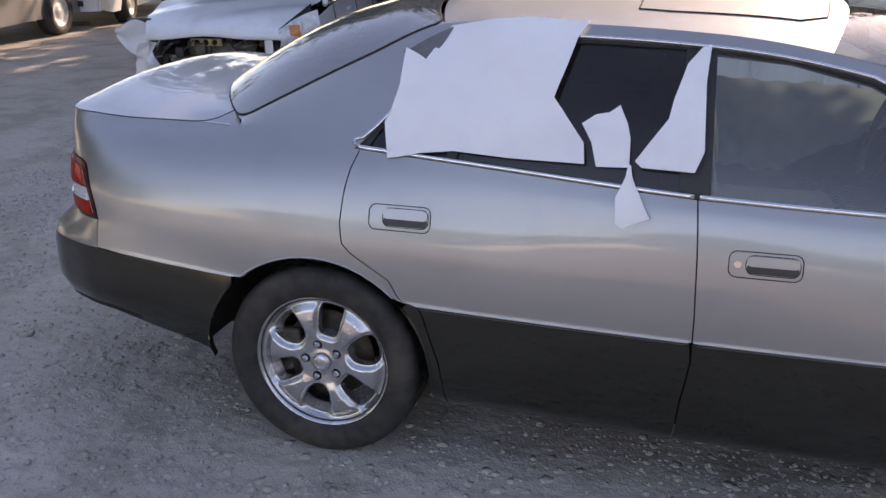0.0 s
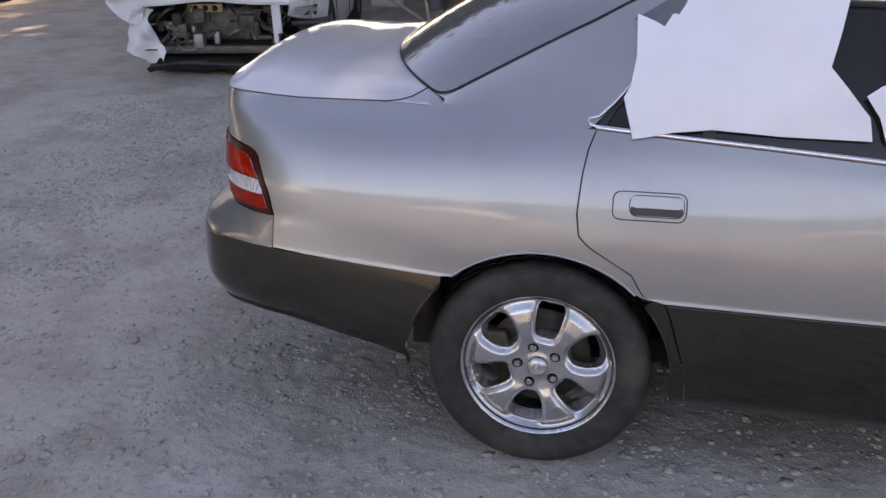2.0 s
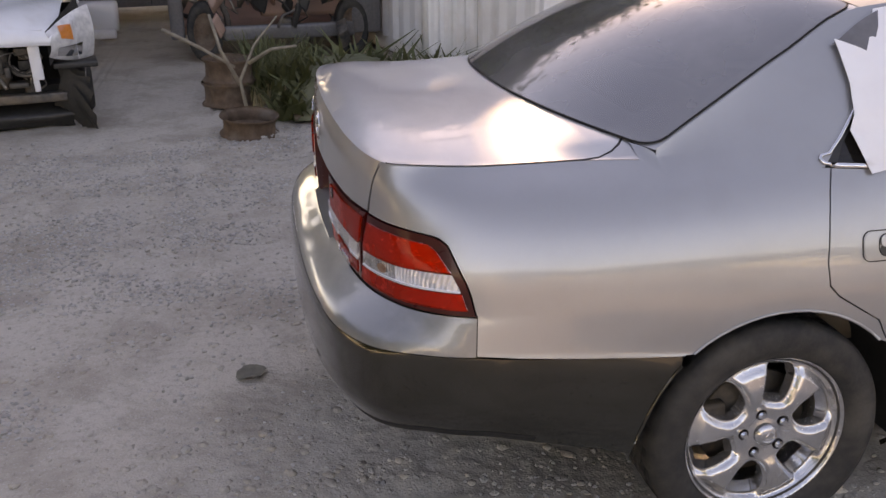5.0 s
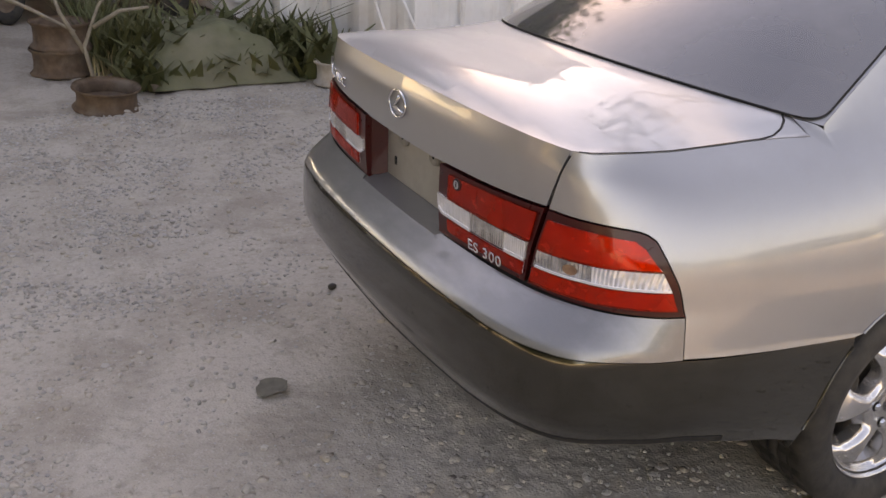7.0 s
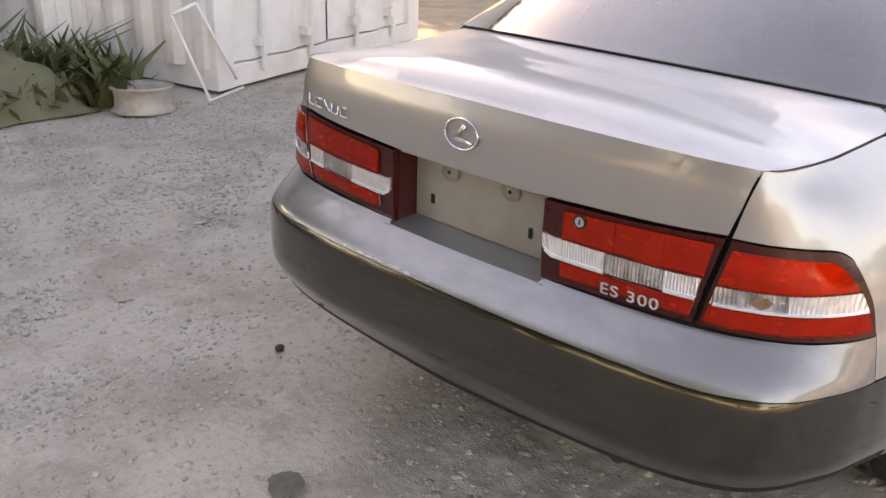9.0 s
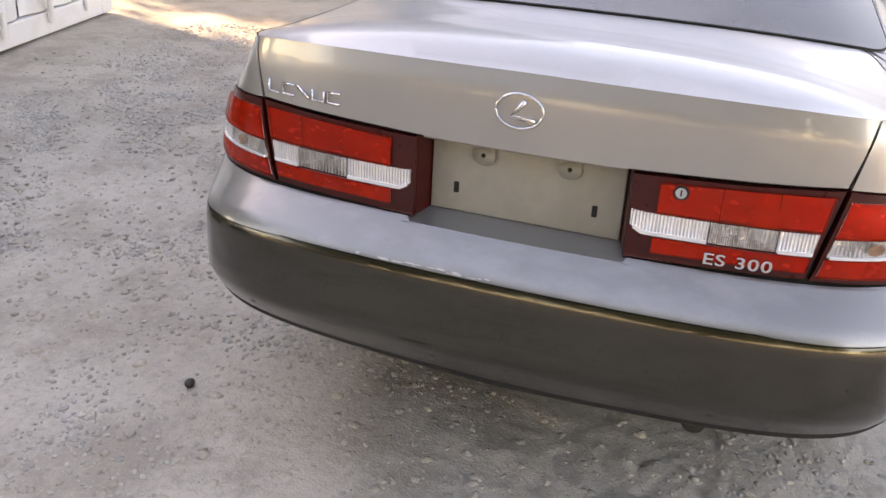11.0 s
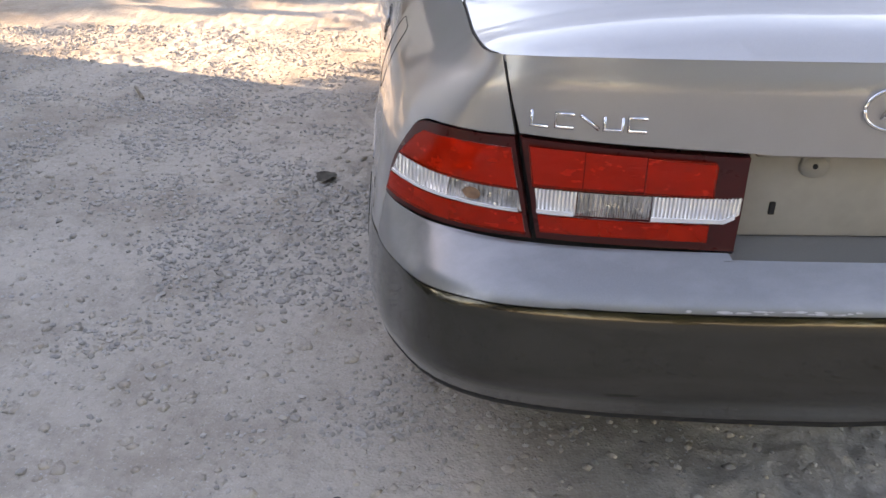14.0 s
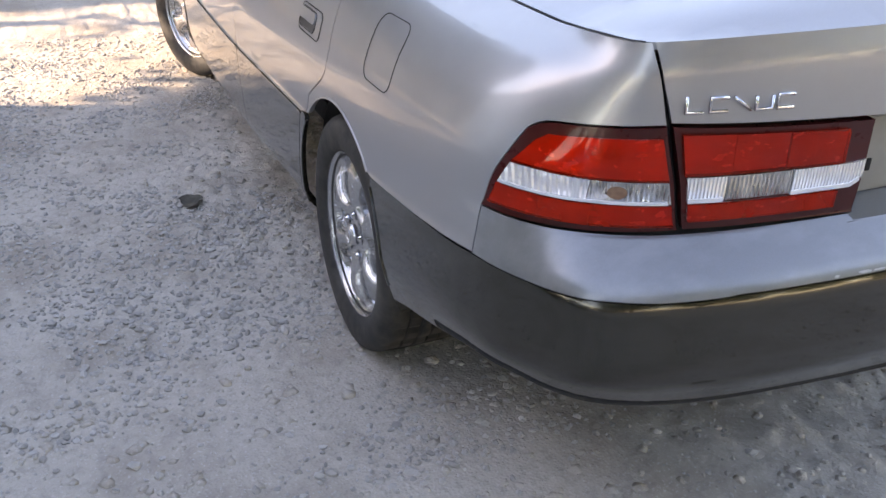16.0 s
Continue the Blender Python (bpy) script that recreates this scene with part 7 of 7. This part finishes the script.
box(bm, (-2.94, 8.48, 0.0), (-2.54, 8.58, 0.11), bevel=0.03)
cover = part("bumper_cover", bm, M["white_paint"], None)
tagged(cover, "loose white bumper cover standing on the ground", "car part")

# dark saloon, added in place of the dark scrap behind the wreck
md = pose(-2.2, 10.6, 0, 0, 0, 12) @ Matrix.Scale(0.95, 4)
dark = thing("dark_saloon", "dark saloon standing in for dark scrap behind the wrecks", "car", at=(-2.2, 10.6, 0))
sedan_shell(dark, md, M["dark_paint"], False)

# far vehicles
mf = pose(-9.1, 11.1, 0, 0, 0, -73)
far = thing("white_saloon", "white saloon parked across the yard", "car", at=(-9.1, 11.1, 0))
sedan_shell(far, mf, M["white_paint"], False)
for s in (-1, 1):
    bm = bmesh.new()
    box(bm, (2.28, s * 0.58 - 0.16, 0.60), (2.40, s * 0.58 + 0.14, 0.72), mf, bevel=0.03)
    part("headlamp", bm, M["headlamp"], far)
rows = [[(2.36 + 0.05 * (1 - s * s) - 0.02 * abs(z - 0.5), s * 0.74, z) for z in np.linspace(0.70, 0.26, 8)] for s in np.linspace(1, -1, 13)]
skin("front_bumper", rows, mf, M["white_paint"], far)
bm = bmesh.new()
box(bm, (2.39, -0.36, 0.60), (2.44, 0.36, 0.69), mf, bevel=0.01)
box(bm, (2.40, -0.5, 0.34), (2.44, 0.5, 0.42), mf, bevel=0.01)
part("grille", bm, M["trim"], far)
mg = pose(-8.58, 6.75, 0, 0, 0, 98)
gv_ = thing("grey_van", "dark silver people carrier parked across the yard", "van", at=(-8.58, 6.75, 0))
rows = []
for x in np.linspace(-2.3, 2.3, 40):
    top = float(np.interp(x, [-2.3, -2.2, -2.0, 0.5, 1.3, 2.1, 2.3], [1.0, 1.55, 1.68, 1.72, 1.15, 0.95, 0.7]))
    ring_ = []
    for t in np.linspace(-1, 1, 25):
        a = t * math.pi * 0.56
        y = math.copysign(min(1, abs(math.sin(a)) ** 0.5), a) * 0.9 * (1 - 0.18 * max(0, (0.28 + (top - 0.28) * math.cos(a * 0.9)) - 0.95) / 0.8)
        ring_.append((x, y, 0.26 + (top - 0.26) * max(0, math.cos(t * math.pi / 2)) ** 0.45))
    rows.append(ring_)
skin("van_body", rows, mg, M["silver_paint"], gv_)
for s in (-1, 1):
    for xa, xb in ((-1.95, -1.05), (-0.95, 0.0), (0.08, 0.95)):
        bm = bmesh.new()
        box(bm, (xa, s * 0.80 - 0.08, 1.08), (xb, s * 0.80 + 0.08, 1.5), mg, bevel=0.03)
        part("side_window", bm, M["screenglass"], gv_)
    for x in (-1.4, 1.45):
        plain_wheel(x, s * 0.84, 0.33, 0.2, s, mg, gv_, "headlamp")
bm = bmesh.new()
rod(bm, (-8.6, 9.2, 0.02), (-8.45, 9.3, 0.22), 0.025, 8)
rod(bm, (-8.75, 9.15, 0.03), (-8.1, 9.3, 0.05), 0.03, 8)
tagged(part("timber_scraps", bm, M["bark"], None), "scraps of pale timber on the ground", "timber")

# ---- junk along the weeds ----
def steel_wheel(name, x, y, z, r, w, mt, label, tilt=(0, 0), rubber=False):
    """A wheel lying flat: rim barrel, pressed disc with holes, optional tyre."""
    th = thing(name, label, "wheel", at=(x, y, z))
    m = pose(x, y, z + w / 2, 90 + tilt[0], tilt[1], 0)
    prof = [(r, -w / 2), (r * 1.02, -w / 2 + 0.01), (r * 0.95, -w * 0.36), (r * 0.90, -w * 0.3), (r * 0.88, 0), (r * 0.90, w * 0.3), (r * 0.95, w * 0.36), (r * 1.02, w / 2 - 0.01), (r, w / 2)]
    v, f = lathe(prof, 40)
    mesh_ob("rim", [m @ Vector(p) for p in v], f, M[mt], th)
    def disc(a, b):
        rr = np.hypot(a, b)
        yy = np.interp(rr, [0, r * 0.25, r * 0.32, r * 0.6, r * 0.9], [-0.02, -0.02, -0.05, -0.055, -0.02])
        P = np.stack([a, yy, b], 1)
        return np.array([m @ Vector(p) for p in P])
    rim_ = [(r * 0.89 * math.cos(a), r * 0.89 * math.sin(a)) for a in np.linspace(0, 2 * math.pi, 36, endpoint=False)]
    hs = [[(r * 0.62 * math.cos(q) + r * 0.09 * math.cos(a), r * 0.62 * math.sin(q) + r * 0.09 * math.sin(a)) for a in np.linspace(0, 2 * math.pi, 8, endpoint=False)] for q in np.linspace(0, 2 * math.pi, 8, endpoint=False)]
    hs.append([(r * 0.2 * math.cos(a), r * 0.2 * math.sin(a)) for a in np.linspace(0, 2 * math.pi, 10, endpoint=False)])
    panel("wheel_disc", rim_, disc, M[mt], th, step=r * 0.16, holes=hs, gap=0, thick=0.004)
    if rubber:
        v, f = lathe([(r * 0.95, -w * 0.45), (r * 1.3, -w * 0.5), (r * 1.5, -w * 0.35), (r * 1.52, w * 0.35), (r * 1.3, w * 0.5), (r * 0.95, w * 0.45)], 40)
        mesh_ob("tyre", [m @ Vector(p) for p in v], f, M["rubber"], th)
    return th


steel_wheel("spare_wheel", -1.18, 3.80, 0.0, 0.20, 0.14, "rust", "rusty steel wheel lying flat on the gravel", (4, 3))
steel_wheel("spare_wheel", 0.40, 3.92, 0.0, 0.19, 0.16, "steelwheel", "pale steel wheel lying flat by the weeds", (-3, 2))
for k in range(2):
    steel_wheel("spare_wheel", -1.32 + 0.02 * k, 4.80, 0.0 + 0.185 * k, 0.20, 0.18, "rust", "rusty steel wheel in a stack beside the weeds", (1.5 * (k - 1), 2))
# bent white metal frame
v, f = [], []
fr_ = thing("metal_frame", "bent white tubular metal frame leaning in the weeds", "frame", at=(0.8, 3.8, 0))
for pts in ([(0.66, 3.95, 0.55), (0.80, 3.80, 0.02), (1.10, 3.86, 0.05)], [(0.86, 3.98, 0.60), (1.08, 3.90, 0.10)], [(0.66, 3.95, 0.55), (0.86, 3.98, 0.60)]):
    v, f = tube(pts, 0.011, 8)
    mesh_ob("frame_tube", v, f, M["container"], fr_)
# green tarpaulin heap
M["tarp"] = surface("faded_green_tarp", (0.10, 0.11, 0.06), (0.15, 0.155, 0.09), 4, 0.7, stain=(0.20, 0.18, 0.13), stain_scale=3, stain_amount=0.6)
rows = []
for i in range(26):
    a = i / 25
    row = []
    for j in range(22):
        b_ = j / 21
        x, y = -0.85 + 1.05 * a, 4.05 + 0.75 * b_
        h = 0.36 * (math.sin(math.pi * min(1, a * 1.05)) ** 0.5) * (min(1, b_ * 2.6) ** 0.7) + 0.05 * noise.noise(Vector((x * 5, y * 5, 1)))
        row.append((x + 0.03 * noise.noise(Vector((x * 9, y * 7, 5))), y + 0.04 * noise.noise(Vector((x * 6, y * 9, 2))), max(0.01, h)))
    rows.append(row)
tarp = skin("tarpaulin", rows, Matrix(), M["tarp"], None)
tagged(tarp, "faded green tarpaulin over a low heap", "tarpaulin")
bm = bmesh.new()
box(bm, (-0.72, 4.12, 0.0), (0.1, 4.6, 0.05), pose(0, 0, 0, 0, 0, 2), bevel=0.015)
tagged(part("dark_board", bm, M["bark"], None), "dark board under the tarpaulin", "board")
M["drywood"] = surface("dry_wood", (0.20, 0.17, 0.13), (0.28, 0.245, 0.19), 20, 0.85)
# bare branches
br = thing("bare_branch", "pale dry branches sticking out of the weeds", "branch", at=(-1.2, 4.25, 0))
for pts in ([(-1.18, 4.22, 0.02), (-1.22, 4.28, 0.28), (-1.10, 4.36, 0.52), (-0.92, 4.4, 0.72)], [(-1.22, 4.28, 0.25), (-1.34, 4.3, 0.5), (-1.40, 4.35, 0.75)], [(-1.15, 4.3, 0.4), (-0.98, 4.28, 0.5), (-0.8, 4.25, 0.52)], [(-1.75, 4.6, 0.62), (-1.5, 4.5, 0.5), (-1.25, 4.4, 0.36)]):
    v, f = tube(pts, [0.016, 0.013, 0.010, 0.006][: len(pts)], 7)
    mesh_ob("stem", v, f, M["drywood"], br)

# weeds and grass: blades and leafy stems
M["weed"] = surface("weed_green", (0.07, 0.085, 0.032), (0.12, 0.125, 0.055), 3, 0.7)
M["straw"] = surface("dry_grass", (0.26, 0.22, 0.12), (0.34, 0.29, 0.17), 3, 0.8)


def weeds(name, region, n, hgt, width, mt, label, seed, lean=0.35):
    rg = np.random.default_rng(seed)
    V, F = [], []
    (x0, x1), (y0, y1) = region
    k = 0
    for _ in range(n):
        x, y = rg.uniform(x0, x1), rg.uniform(y0, y1)
        h = hgt * rg.uniform(0.35, 1.0) * (0.55 + 0.7 * max(0, 0.5 + noise.noise(Vector((x * 1.3, y * 1.3, seed)))))
        a = rg.uniform(0, 6.3)
        dx, dy = math.cos(a), math.sin(a)
        w = width * rg.uniform(0.6, 1.3)
        ln = lean * h * rg.uniform(0.2, 1.4)
        for t, ww in ((0, 1.0), (0.55, 0.8), (1.0, 0.08)):
            px, py, pz = x + dx * ln * t * t, y + dy * ln * t * t, h * (t - 0.18 * t * t)
            V += [(px - dy * w * ww, py + dx * w * ww, pz), (px + dy * w * ww, py - dx * w * ww, pz)]
        F += [(k, k + 1, k + 3, k + 2), (k + 2, k + 3, k + 5, k + 4)]
        k += 6
    return tagged(mesh_ob(name, V, F, M[mt], None, True), label, "weeds", kind="stuff")


weeds("weeds", ((-1.15, -0.6), (4.75, 5.5)), 900, 0.6, 0.012, "weed", "tall green weeds along the junk", 31)
weeds("weeds", ((-0.9, 0.85), (4.75, 5.0)), 700, 0.38, 0.012, "weed", "tall green weeds by the fence", 32)
weeds("dry_grass", ((-1.15, 0.2), (4.6, 5.5)), 900, 0.3, 0.006, "straw", "dry straw-coloured grass among the weeds", 33)
weeds("weed_leaves", ((-1.0, 0.5), (4.1, 4.9)), 700, 0.55, 0.035, "weed", "broad weed leaves along the junk", 34, 0.9)

# ---- litter on the gravel ----
M["leaf_dry"] = surface("dry_leaf", (0.12, 0.112, 0.088), (0.17, 0.158, 0.125), 30, 0.8)


M["leaf_dark"] = surface("dark_dry_leaf", (0.05, 0.045, 0.035), (0.09, 0.08, 0.06), 30, 0.8)


def dead_leaf(x, y, size, rot, label, mt="leaf_dry"):
    v, f = [], []
    for i in range(7):
        t = i / 6
        w = size * 0.42 * math.sin(math.pi * (0.08 + 0.86 * t)) * (1 + 0.15 * math.sin(i * 2.3))
        for s in (-1, 0, 1):
            v.append((size * (t - 0.5), s * w, 0.006 + 0.014 * abs(s) * math.sin(t * 3) + 0.004 * math.sin(t * 9)))
    f = [(i * 3 + j, (i + 1) * 3 + j, (i + 1) * 3 + j + 1, i * 3 + j + 1) for i in range(6) for j in range(2)]
    m = pose(x, y, ground_height(x, y) + 0.004, 0, 0, rot)
    ob = mesh_ob("dead_leaf", [m @ Vector(p) for p in v], f, M[mt], None)
    return tagged(ob, label, "leaf")


dead_leaf(-1.255, 0.335, 0.115, 30, "large dark dead leaf on the gravel")
dead_leaf(1.05, 1.10, 0.10, -20, "dark curled dead leaf on the gravel", "leaf_dark")
bm = bmesh.new()
bmesh.ops.create_icosphere(bm, subdivisions=2, radius=0.016, matrix=pose(-0.832, 0.92, 0.012) @ Matrix.Diagonal((1.1, 0.9, 0.8, 1)))
tagged(part("dark_stone", bm, M["trim"], None), "small black stone on the gravel", "stone")
bm = bmesh.new()
rod(bm, (2.05, 2.08, 0.012), (2.22, 2.16, 0.014), 0.008, 7)
tagged(part("twig", bm, M["drywood"], None), "short pale dry twig on the gravel", "twig")
